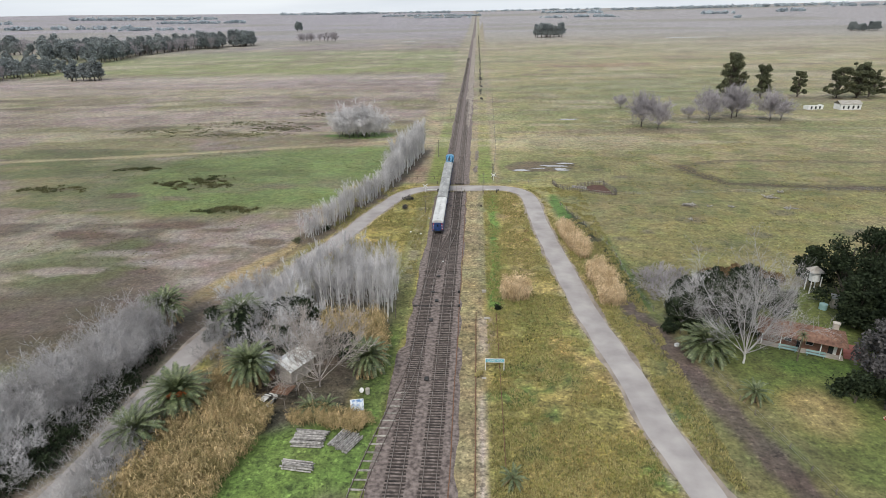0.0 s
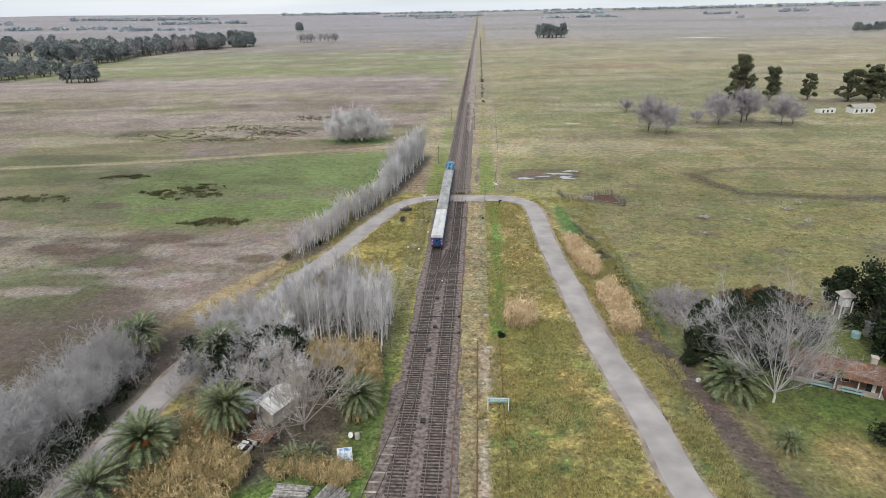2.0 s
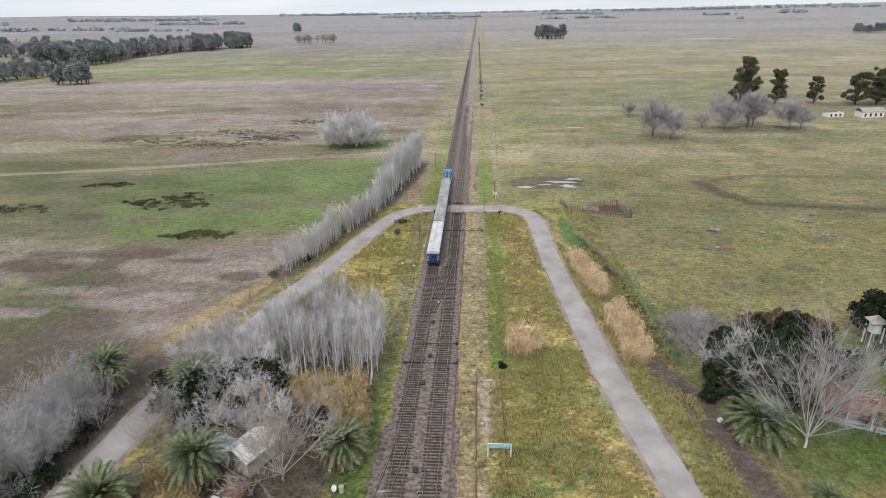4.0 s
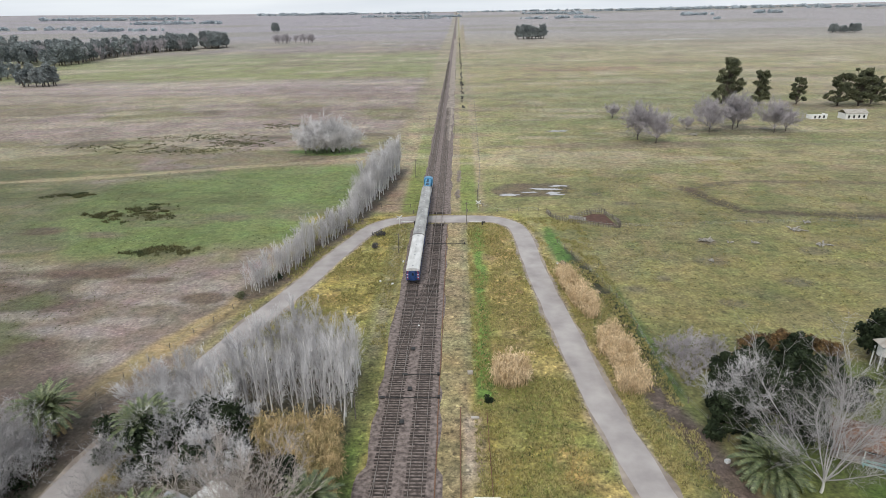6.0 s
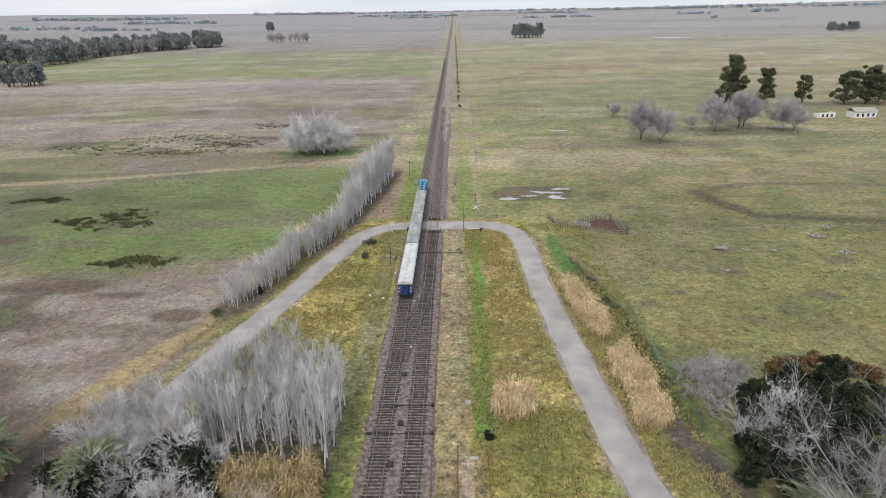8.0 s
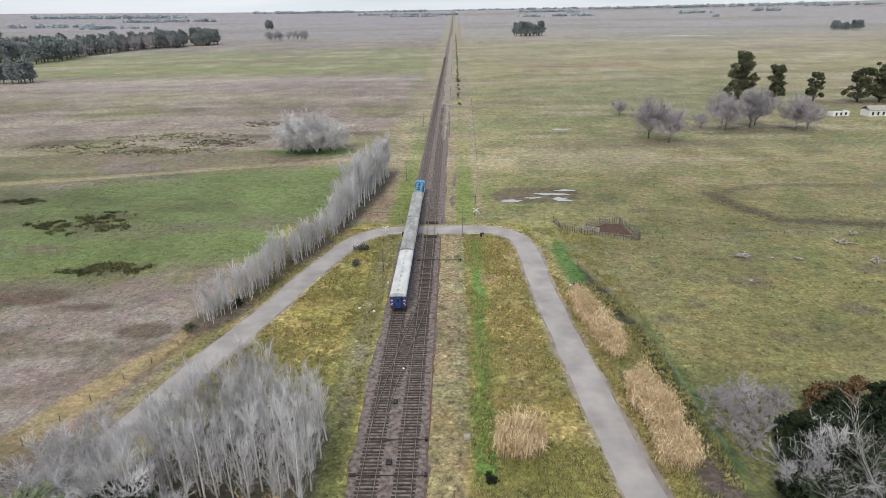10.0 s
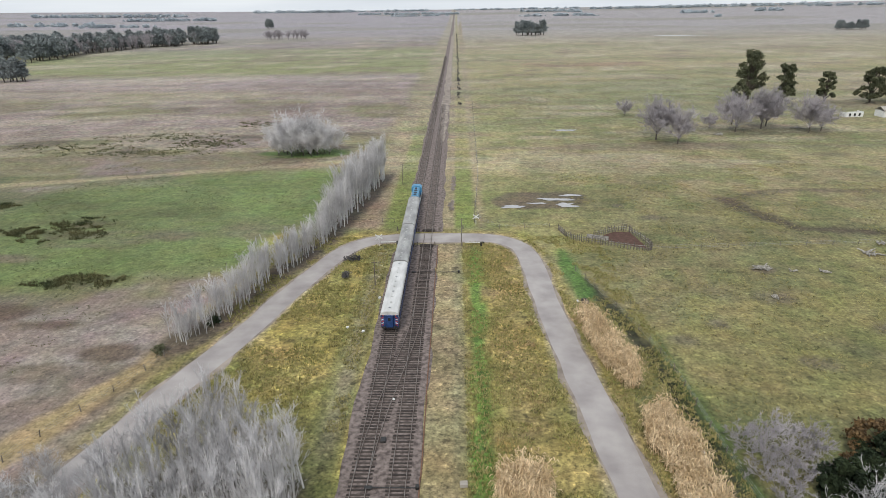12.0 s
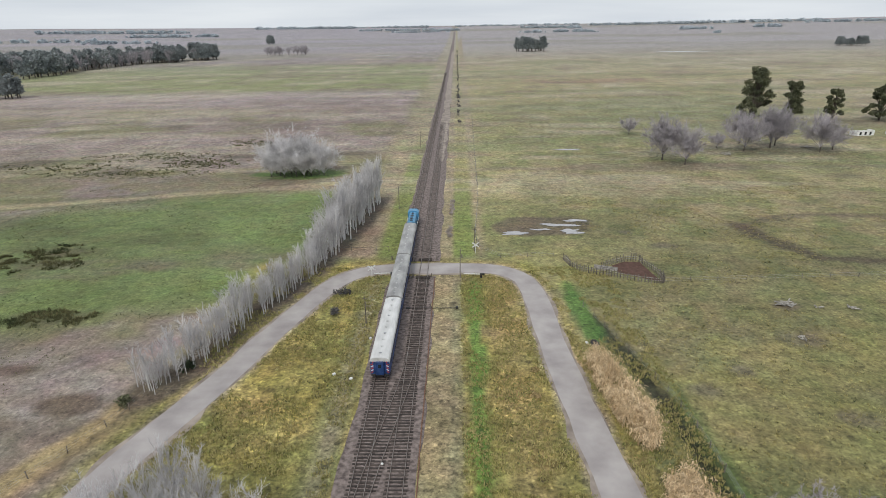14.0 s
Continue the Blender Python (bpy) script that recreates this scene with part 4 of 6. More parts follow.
# plantation beside the track: its edge as single trees, its inside as one stand
pts, mass = [], []
for _ in range(5000):
    x, y = rw.uniform(-46, -15), rw.uniform(94, 122)
    if inside(np.array(x), np.array(y), [(-16.8, 99), (-16.4, 113), (-30, 120.5), (-42, 103), (-38, 99), (-30, 101)]) and all((x - a) ** 2 + (y - b) ** 2 > 2.4 for a, b in pts):
        pts.append((x, y))
    if len(pts) >= 190:
        break
for x, y in pts:
    size = rw.uniform(0.74, 0.98) * (0.85 if x < -36 else 1.0)
    if x > -20.5 or y < 102.5 or rw.random() < 0.3:
        poplars.put(rw.randrange(5), x, y, rw.uniform(0, 360), size)
    else:
        mass.append((x, y, size))
poplar_mass("poplar_stand", mass, "dense stand of bare pale grey poplars", 4)
# overgrown row on the far side of the western road
mass = []
for q in smooth_line([(-84, 40), (-70, 52), (-63, 64), (-60.5, 78), (-59, 94)], 1.7):
    for j in range(3):
        saplings.put(rw.randrange(3), q[0] + rw.uniform(-7.0, 3.0), q[1] + rw.uniform(-1.4, 1.4), rw.uniform(0, 360), rw.uniform(0.55, 0.88))
    for j in range(6):
        o = rw.uniform(-9.0, 4.5)
        mass.append((q[0] + o, q[1] + rw.uniform(-1.4, 1.4), rw.uniform(0.35, 0.82) * (0.7 if o > 2 else 1)))
poplar_mass("bare_thicket", mass, "thick tangle of bare pale saplings along the road", 8)
poplar_mass("bare_thicket", [(rw.uniform(-51.5, -46.5), rw.uniform(44, 70), rw.uniform(0.3, 0.62)) for k in range(64)], "pale bare saplings beside the verge of the road", 8)
for k in range(10):
    saplings.put(rw.randrange(3), rw.uniform(-48.5, -45.0), rw.uniform(50, 66), rw.uniform(0, 360), rw.uniform(0.35, 0.6))
poplar_mass("bare_thicket", [(rw.uniform(-48, -43), rw.uniform(84, 110), rw.uniform(0.3, 0.62)) for k in range(46)], "pale bare saplings between the road and the yard", 8)

scrub = Wood([tree_proto("bare_shrub_tree", bare_crown(80 + k, 8.5, 0.8, 9, 0.7, 28, 82, 12, 8, 4, 0.38, 0.026), M_BARK, M_TWIG, "low spreading leafless tree with pale grey twigs", "tree", "grey bare trees") for k in range(3)])
for x, y, s in ((-46, 100, 1.0), (-44, 94, 0.9), (-40, 92, 1.1), (-36, 97, 1.15), (-47.5, 106, 0.9), (-45, 111, 0.85), (-40, 101, 1.0), (-34, 92, 0.9), (-31, 99, 0.8), (-66, 66, 0.9), (-70, 60, 1.0), (-62, 58, 0.8), (-67, 74, 0.9), (-63, 70, 0.7), (-64, 84, 0.7), (-61, 62, 0.6), (-58, 56, 0.5), (-74, 66, 0.9), (-72, 72, 0.8), (-66, 80, 0.8), (-47, 57, 0.5), (-49, 53, 0.5), (-33, 87, 0.8), (-38, 88, 0.7), (-42, 86, 0.6), (-29, 90, 0.7)):
    scrub.put(rw.randrange(3), x, y, rw.uniform(0, 360), s * rw.uniform(0.85, 1.1))
brown = Wood([tree_proto("bare_yard_tree", bare_crown(90, 9.5, 1.2, 12, 0.75, 18, 82, 12, 9, 4, 0.5, 0.026), M_TWIG_BROWN, M_TWIG_BROWN, "wide leafless brown-grey tree over the hut", "tree")])
brown.put(0, -25.0, 78.2, 30, 1.34)
big = Wood([tree_proto("great_bare_tree", bare_crown(98, 22, 2.6, 10, 0.66, 36, 84, 16, 9, 4, 0.38, 0.021), M_BARK, M_TWIG_GREY, "tall leafless plane tree with whitish limbs in the garden", "tree")])
big.put(0, 45.0, 87.0, 330, 0.97)
scrub.put(1, 39.2, 100.8, 40, 1.05)
scrub.put(2, 43.0, 104.5, 200, 1.1)
# round clump of willows in the western field, bare trees of the eastern pasture
willows = Wood([tree_proto("bare_willow", bare_crown(110 + k, 15, 2.0, 13, 0.64, 26, 86, 12, 9, 4, 0.6, 0.052), M_DARKBARK, M_TWIG, "bare grey willow of a round clump in the field", "tree", "willow clump") for k in range(2)])
for k in range(15):
    a, q = 2.4 * k, math.sqrt((k + 0.5) / 15)
    willows.put(k, -57.0 + 11.0 * q * math.cos(a), 280.5 + 6.2 * q * math.sin(a), 97 * k, rw.uniform(0.95, 1.08) * (1.1 - 0.4 * q ** 2))
dark = Wood([tree_proto("bare_pasture_tree", bare_crown(120 + k, 15, 3.0, 13, 0.56, 22, 86, 16, 10, 5, 0.8, 0.06), M_DARKBARK, M_TWIG_LILAC, "leafless lilac-grey tree in the pasture", "tree", "bare pasture trees") for k in range(2)])
for x, y, s in ((87.8, 291.5, 1.0), (82.0, 300, 1.25), (120.5, 315.2, 1.0), (134, 321, 1.25), (139, 327, 1.0), (149.5, 312, 1.1), (157, 316, 0.8), (84.5, 357, 0.6), (126, 332, 1.0), (112, 322, 0.5)):
    dark.put(rw.randrange(2), x, y, rw.uniform(0, 360), s)

# eucalypts in the eastern pasture
eucs = [(167, 407, 28, 8.5, 30), (181, 396, 21, 6.0, 18), (205, 398, 17, 4.6, 14), (226, 392, 19, 9.0, 26), (237, 390, 22, 10.0, 30), (248, 396, 18, 9.0, 24), (161, 400, 9, 6, 10)]
for k, (x, y, h, w, n) in enumerate(eucs):
    t = leafy_tree("eucalyptus", 140 + k, h, random_lobes(150 + k, n * 2, w * 1.05, h * 0.16, h * 0.94, h * 0.072), 7500, 0.5, M_LEAF_EUC, "tall dark olive eucalyptus with a ragged crown", "tree", "eucalyptus trees")
    t.matrix_basis = pose(x, y, -0.1)
# evergreens of the garden
evergreens = [(73.5, 110, 15, 6.5, 8), (79, 113, 17, 7, 9), (85, 108, 17, 7, 9), (76, 101, 15, 6.0, 10), (64.4, 83.0, 12.0, 5.0, 12), (74, 95, 13, 5.0, 9), (81, 98, 14, 6, 8), (88, 118, 15, 7, 8), (71, 119, 10, 4.5, 7), (38.0, 98.5, 7.4, 4.0, 9), (44, 101, 9.8, 5.1, 13), (50, 104, 9.4, 5.1, 13), (40.5, 94, 5.8, 3.0, 7), (47.5, 96, 8.2, 4.2, 11), (70.0, 99.5, 12.0, 4.6, 10), (72.0, 92, 12.0, 5.0, 9), (69.5, 87.5, 11.0, 4.4, 9), (59, 104, 6, 3.2, 5), (53, 107, 6.5, 4.6, 9), (58, 109, 6, 4.2, 8), (47, 112.5, 5.0, 3.2, 6), (50.5, 116, 5.0, 3.4, 6), (54, 114, 5.5, 3.4, 6), (58, 118, 5.0, 3.4, 6), (39.6, 105.5, 5.6, 3.2, 9), (43.2, 107.5, 7.8, 4.2, 12), (47.5, 108.8, 7.8, 4.2, 12), (42.5, 111.5, 5.0, 3.0, 8)]
for k, (x, y, h, w, n) in enumerate(evergreens):
    leaf = M_LEAF_GREY if k == 4 else M_LEAF
    t = leafy_tree("evergreen_tree", 170 + k, h, random_lobes(180 + k, n * 2 + 4, w * 0.85, h * 0.15, h * 0.85, h * 0.13), 5200, 0.3, leaf, "dense grey-leaved tree beside the patio" if k == 4 else "dense dark evergreen tree round the garden", "tree", "garden evergreens")
    t.matrix_basis = pose(x, y, -0.1)
for k, (x, y, h, w) in enumerate(((57.0, 76.5, 5.6, 3.4), (60.5, 75.0, 5.4, 3.2), (63.5, 77, 5.5, 3.0))):
    t = leafy_tree("garden_shrub", 200 + k, h, random_lobes(210 + k, 8, w * 0.8, h * 0.25, h * 0.8, h * 0.24), 2600, 0.26, M_LEAF, "rounded dark green shrub on the lawn", "shrub", "garden shrubs")
    t.matrix_basis = pose(x, y, -0.1)
for k, (x, y, h, w) in enumerate(((46.5, 115.5, 3.0, 2.4), (50.0, 119.5, 3.2, 2.6), (53.5, 121.0, 3.4, 2.8), (57.0, 121.5, 3.4, 2.8), (61.0, 120.0, 3.4, 2.8), (64.5, 119.0, 3.2, 2.6))):
    t = leafy_tree("russet_shrub", 300 + k, h, random_lobes(310 + k, 9, w * 0.85, h * 0.2, h * 0.8, h * 0.24), 1900, 0.22, M_LEAF_RUST, "russet-brown shrub behind the garden trees", "shrub", "russet shrubs")
    t.matrix_basis = pose(x, y, -0.1)
# dark undergrowth among the bare trees by the hut
for k, (x, y, h, w) in enumerate(((-38.5, 95, 5.5, 3.4), (-42, 91, 4.5, 3.0), (-31.5, 94.5, 6, 2.6), (-35, 90, 4.0, 3.0), (-64.5, 68, 3.0, 2.6), (-60, 80, 2.6, 2.2), (-66, 60, 3.0, 3.0), (-62.5, 57, 2.6, 2.4), (-72, 56, 3, 3), (-60.5, 66, 2.6, 2.4), (-59.5, 73, 2.4, 2.2), (-63, 62.5, 3, 2.6), (-59.5, 87, 2.2, 2.0), (-67, 54, 3, 3), (-70, 70, 3.5, 3), (-45.5, 97, 4, 2.6), (-48.5, 58, 1.8, 1.8), (-36.5, 98, 5, 3), (-22, 88, 3.5, 2.4), (-47, 93.5, 5.0, 3.0), (-34, 97.5, 6.0, 3.0), (-42, 91.5, 5.5, 3.2))):
    t = leafy_tree("evergreen_shrub", 220 + k, h * 1.3, random_lobes(230 + k, 9, w * 0.9, h * 0.2, h * 1.05, h * 0.28), 2600, 0.3, M_LEAF, "dark evergreen undergrowth below bare trees", "shrub", "evergreen undergrowth")
    t.matrix_basis = pose(x, y, -0.1)


# dark understorey at the foot of the western thicket
r = np.random.RandomState(31)
lobes = []
for q in smooth_line([(-72, 48), (-64, 56), (-60.5, 64), (-58.6, 74), (-57.6, 86), (-58, 93)], 1.0):
    for j in range(3):
        s = r.uniform(0.5, 1.1)
        lobes.append((q[0] + r.uniform(-4.0, 2.6), q[1] + r.uniform(-0.8, 0.8), s * 0.6, s * 1.2, s * 1.2, s))
for k in range(130):
    s = r.uniform(0.7, 1.7)
    y = r.uniform(40, 78)
    lobes.append((-58.5 + 0.06 * (y - 60) - 0.5 * max(0.0, 54 - y) + r.uniform(-3.0, 2.6), y, s * 0.6, s * 1.2, s * 1.2, s))
for k in range(60):
    s = r.uniform(0.5, 1.3)
    lobes.append((r.uniform(-44, -22), r.uniform(88, 97), s * 0.6, s * 1.3, s * 1.3, s))
tagged(raw("understorey", *leaf_cloud(32, lobes, 17000, 0.2), M_LEAF), "dark evergreen understorey below the bare trees", "undergrowth", kind="stuff")


brush = Wood([tree_proto("low_brush", bare_crown(130 + k, 3.6, 0.3, 9, 0.75, 15, 75, 8, 6, 3, 0.6, 0.03), M_TWIG_LILAC, M_TWIG_LILAC, "low lilac-grey leafless brush at the pasture corner", "shrub", "bare brush") for k in range(2)])
for x, y, s in ((36.5, 120.5, 0.8), (38.5, 118.5, 1.0), (41, 119.5, 1.1), (43.5, 118, 1.0), (40, 116, 0.9), (42.5, 115, 1.0), (37.5, 116, 0.8), (45, 120, 0.9), (38, 112, 0.8), (36.4, 113.6, 0.9), (39.5, 113.2, 0.9), (36.8, 118.2, 0.9), (40.5, 121.0, 1.0), (36.6, 110.2, 0.7)):
    brush.put(rw.randrange(2), x, y, rw.uniform(0, 360), s)


# ---- palms ----
def palm(seed, trunk_h, frond, count, label, dry=16, fruit=False, trunk_r=0.42):
    r = np.random.RandomState(seed)
    t = empty("palm_tree", Matrix.Identity(4), label, "palm tree", "palm trees")
    segs = []
    for k in range(8):
        z0, z1 = trunk_h * k / 8, trunk_h * (k + 1) / 8
        segs.append((np.array((0, 0, z0)), np.array((0, 0, z1)), trunk_r * (1.1 - 0.15 * (k % 2)), trunk_r * (0.98 + 0.12 * (k % 2))))
    segs.append((np.array((0, 0, trunk_h)), np.array((0, 0, trunk_h + 0.7)), trunk_r * 1.2, trunk_r * 0.3))
    raw("trunk", *tube([s[0] for s in segs] + [segs[-1][1]], [s[2] for s in segs] + [segs[-1][3]], 9), M_PALMTRUNK, t)

    def fronds(n, lo, hi, mat, name, droop):
        verts, faces = [], []
        for k in range(n):
            az = k * 2.39996 + r.uniform(-0.2, 0.2)
            el = radians(lo + (hi - lo) * ((k + 0.5) / n) ** 0.9 + r.uniform(-6, 6))
            length = frond * r.uniform(0.85, 1.1) * (0.8 if el > radians(60) else 1)
            out = np.array((math.cos(az), math.sin(az), 0))
            p = np.array((0, 0, trunk_h + 0.35)) + out * trunk_r * 0.6
            steps = 11
            prev_p = p
            for j in range(steps):
                f = (j + 0.5) / steps
                e = el - droop * f ** 1.4
                d = out * math.cos(e) + np.array((0, 0, math.sin(e)))
                q = prev_p + d * length / steps
                side = np.array((-out[1], out[0], 0))
                up = np.cross(side, d)
                w = length * 0.115 * min(1.0, 0.35 + 2.2 * f) * (1 - 0.55 * f ** 2)
                for s in (-1, 1):
                    for h in (0.0, 0.5):
                        a0 = prev_p + (q - prev_p) * h
                        a1 = prev_p + (q - prev_p) * (h + 0.5)
                        tip = a0 + d * w * 0.9 + side * s * w * r.uniform(0.85, 1.15) - up * w * r.uniform(0.15, 0.5)
                        b = len(verts)
                        verts += [a0, a1, tip + (a1 - a0) * 0.5, tip]
                        faces.append((b, b + 1, b + 2, b + 3))
                prev_p = q
        raw(name, verts, faces, mat, t)

    fronds(count, -35, 82, M_PALM, "crown", 0.95)
    if dry:
        fronds(dry, -75, -35, M_PALMDRY, "dry_skirt", 0.4)
    if fruit:
        for a in (-130, -95, -60):
            o = np.array((math.cos(radians(a)), math.sin(radians(a)), 0))
            verts, faces = leaf_cloud(seed + abs(a), [(o[0] * 1.9, o[1] * 1.9, trunk_h + 0.75, 0.45, 0.45, 0.4)], 260, 0.12)
            raw("fruit_cluster", verts, faces, M_FRUIT, t, "orange cluster of dates")
    return t


PALMS = [(-59.6, 97.3, 4.2, 4.5, 84, 0), (-44.0, 70.2, 4.2, 4.7, 96, 1), (-35.4, 76.6, 5.0, 4.2, 88, 0), (-17.6, 81.2, 3.8, 3.8, 78, 0), (-46.6, 62.6, 3.2, 4.2, 70, 0), (39.6, 89.0, 2.3, 4.8, 90, 0), (-43.6, 94.4, 4.4, 4.6, 64, 0)]
for k, (x, y, h, f, n, fruit) in enumerate(PALMS):
    p = palm(300 + k, h, f, n, "stout palm with orange fruit and arching green fronds" if fruit else "stout date palm with arching grey-green fronds", 16, bool(fruit))
    p.matrix_basis = pose(x, y, -0.05, 0, 0, 40 * k)
palm(320, 1.5, 2.6, 26, "young palm with sparse drooping fronds on the lawn", 5, False, 0.26).matrix_basis = pose(42.2, 76.3, -0.05)
palm(321, 0.9, 1.9, 26, "young palm beside the platform fence", 6, False, 0.2).matrix_basis = pose(4.7, 58.0, -0.05)
palm(322, 4.6, 1.1, 26, "thin-stemmed small palm before the house", 6, False, 0.11).matrix_basis = pose(54.2, 87.9, -0.05)
palm(323, 1.0, 2.3, 30, "young palm among dry cane", 4, False, 0.2).matrix_basis = pose(-24.8, 71.4, -0.05)
palm(324, 0.9, 2.1, 26, "young palm among dry cane", 4, False, 0.2).matrix_basis = pose(-22.3, 71.8, -0.05)


# ---- reeds and cane ----
def reed_bed(name, poly, count, height, mat, label, seed, leafy=4, width=0.05, bushy=False):
    r = np.random.RandomState(seed)
    xs, ys = [p[0] for p in poly], [p[1] for p in poly]
    verts, faces, n = [], [], 0
    cx, cy, clump_h, left = 0.0, 0.0, 1.0, 0
    while n < count:
        if left <= 0:
            cx, cy = r.uniform(min(xs), max(xs)), r.uniform(min(ys), max(ys))
            clump_h, left = r.uniform(0.62, 1.15), r.randint(7, 16)
        o = r.normal(size=2) * 0.42
        x, y = cx + o[0], cy + o[1]
        left -= 1
        if not inside(np.array(x), np.array(y), poly):
            continue
        n += 1
        h = height * clump_h * r.uniform(0.75, 1.1)
        a, lean = math.atan2(o[1], o[0]) + r.uniform(-0.6, 0.6), r.uniform(0.02, 0.3)
        top = np.array((x + math.cos(a) * lean * h, y + math.sin(a) * lean * h, h))
        base = np.array((x, y, -0.05))
        s = np.array((-math.sin(a), math.cos(a), 0)) * width * 0.5
        b = len(verts)
        c = np.array((math.cos(a), math.sin(a), 0)) * width * 0.4
        verts += [base - s, base + s, base + c, top]
        faces += [(b, b + 1, b + 3), (b + 1, b + 2, b + 3), (b + 2, b, b + 3)]
        for j in range(leafy):
            f = r.uniform(0.35, 1.0)
            q = base + (top - base) * f
            az = r.uniform(0, 2 * math.pi)
            o = np.array((math.cos(az), math.sin(az), 0))
            l = height * r.uniform(0.14, 0.3)
            w = np.array((-o[1], o[0], 0)) * width * r.uniform(0.8, 1.5)
            m = q + o * l * 0.55 + np.array((0, 0, l * r.uniform(0.1, 0.6)))
            e = q + o * l + np.array((0, 0, l * r.uniform(-0.6, 0.2)))
            b = len(verts)
            verts += [q, m - w, m + w, e]
            faces += [(b, b + 1, b + 2), (b + 1, b + 3, b + 2)]
    if bushy:
        # arching leaf sprays round the upper canes
        lobes = []
        while len(lobes) < count // 5:
            x, y = r.uniform(min(xs), max(xs)), r.uniform(min(ys), max(ys))
            if inside(np.array(x), np.array(y), poly):
                h = height * r.uniform(0.45, 0.95)
                lobes.append((x, y, h * 0.66, 0.8, 0.8, h * 0.4))
        v, f = leaf_cloud(seed, lobes, count * 26, 0.13, 0.34)
        faces += [tuple(i + len(verts) for i in q) for q in f]
        verts += v
    return tagged(raw(name, verts, faces, mat), label, "reeds", kind="stuff")


reed_bed("reed_bed", [(21.6, 152), (24.4, 154), (26.6, 146), (27.8, 138), (27.6, 131.6), (25.0, 131), (23.4, 136), (22.2, 144)], 1500, 3.3, M_REED, "tall straw-coloured dry reeds along the road", 401)
reed_bed("reed_bed", [(25.4, 124.6), (28.6, 126.2), (30.4, 119), (29.8, 113), (30.6, 108), (27.0, 106), (25.0, 108), (25.8, 114), (24.4, 119)], 1700, 3.4, M_REED, "tall straw-coloured dry reeds along the road", 411)
reed_bed("reed_clump", [(5.2, 109.3), (8, 108.3), (10.9, 109.3), (11.2, 112.6), (9, 114), (6, 113.6)], 900, 4.0, M_REED, "dense clump of dry straw-coloured reeds on the verge", 402)
reed_bed("cane_thicket", [(-46, 52), (-33, 50), (-31, 62), (-29.5, 69.5), (-33.5, 72), (-37, 80), (-42, 80), (-43, 70), (-44.8, 60)], 2000, 3.8, M_CANE, "brown-gold thicket of dry cane beside the lawn", 403, 5, 0.045, True)
reed_bed("cane_thicket", [(-30, 97), (-18, 99), (-15.8, 92), (-15.2, 83), (-18, 84), (-22, 91), (-28, 93)], 800, 4.6, M_CANE, "brown-gold thicket of dry cane below the poplars", 404, 5, 0.045, True)
reed_bed("cane_thicket", [(-28, 70), (-25, 72), (-16.6, 71), (-14.8, 69), (-17, 66.8), (-22, 68), (-27, 68.5)], 420, 2.0, M_CANE, "low dry cane round the hoarding", 405, 5, 0.045, True)
reed_bed("cane_thicket", [(-43, 84), (-36, 84), (-35, 78), (-43, 75)], 260, 2.4, M_CANE, "greenish dry cane beside the road", 406, 5, 0.045, True)

# ---- the train ----
def shell(bm, profile, y0, y1, cap=True):
    """Extrudes a closed profile of (x, z) along y."""
    a = [bm.verts.new((x, y0, z)) for x, z in profile]
    b = [bm.verts.new((x, y1, z)) for x, z in profile]
    n = len(profile)
    for k in range(n):
        bm.faces.new((a[k], a[(k + 1) % n], b[(k + 1) % n], b[k]))
    if cap:
        bm.faces.new(a[::-1])
        bm.faces.new(b)
    bmesh.ops.recalc_face_normals(bm, faces=bm.faces)
    return bm


def bogie(parent, y):
    bm = bmesh.new()
    for s in (-1, 1):
        box(bm, (s * 1.0, y, 0.72), (0.14, 2.9, 0.28), 0, 0.03)
    box(bm, (0, y, 0.72), (2.0, 0.4, 0.25), 0, 0.03)
    b = part("bogie", bm, M_BLACK, parent, "black steel bogie frame")
    for dy in (-1.15, 1.15):
        for s in (-1, 1):
            bm = bmesh.new()
            rod(bm, (s * 0.80, y + dy, 0.72), (s * 0.92, y + dy, 0.72), 0.44, 0.44, 20)
            part("wheel", bm, M_BLACK, b)


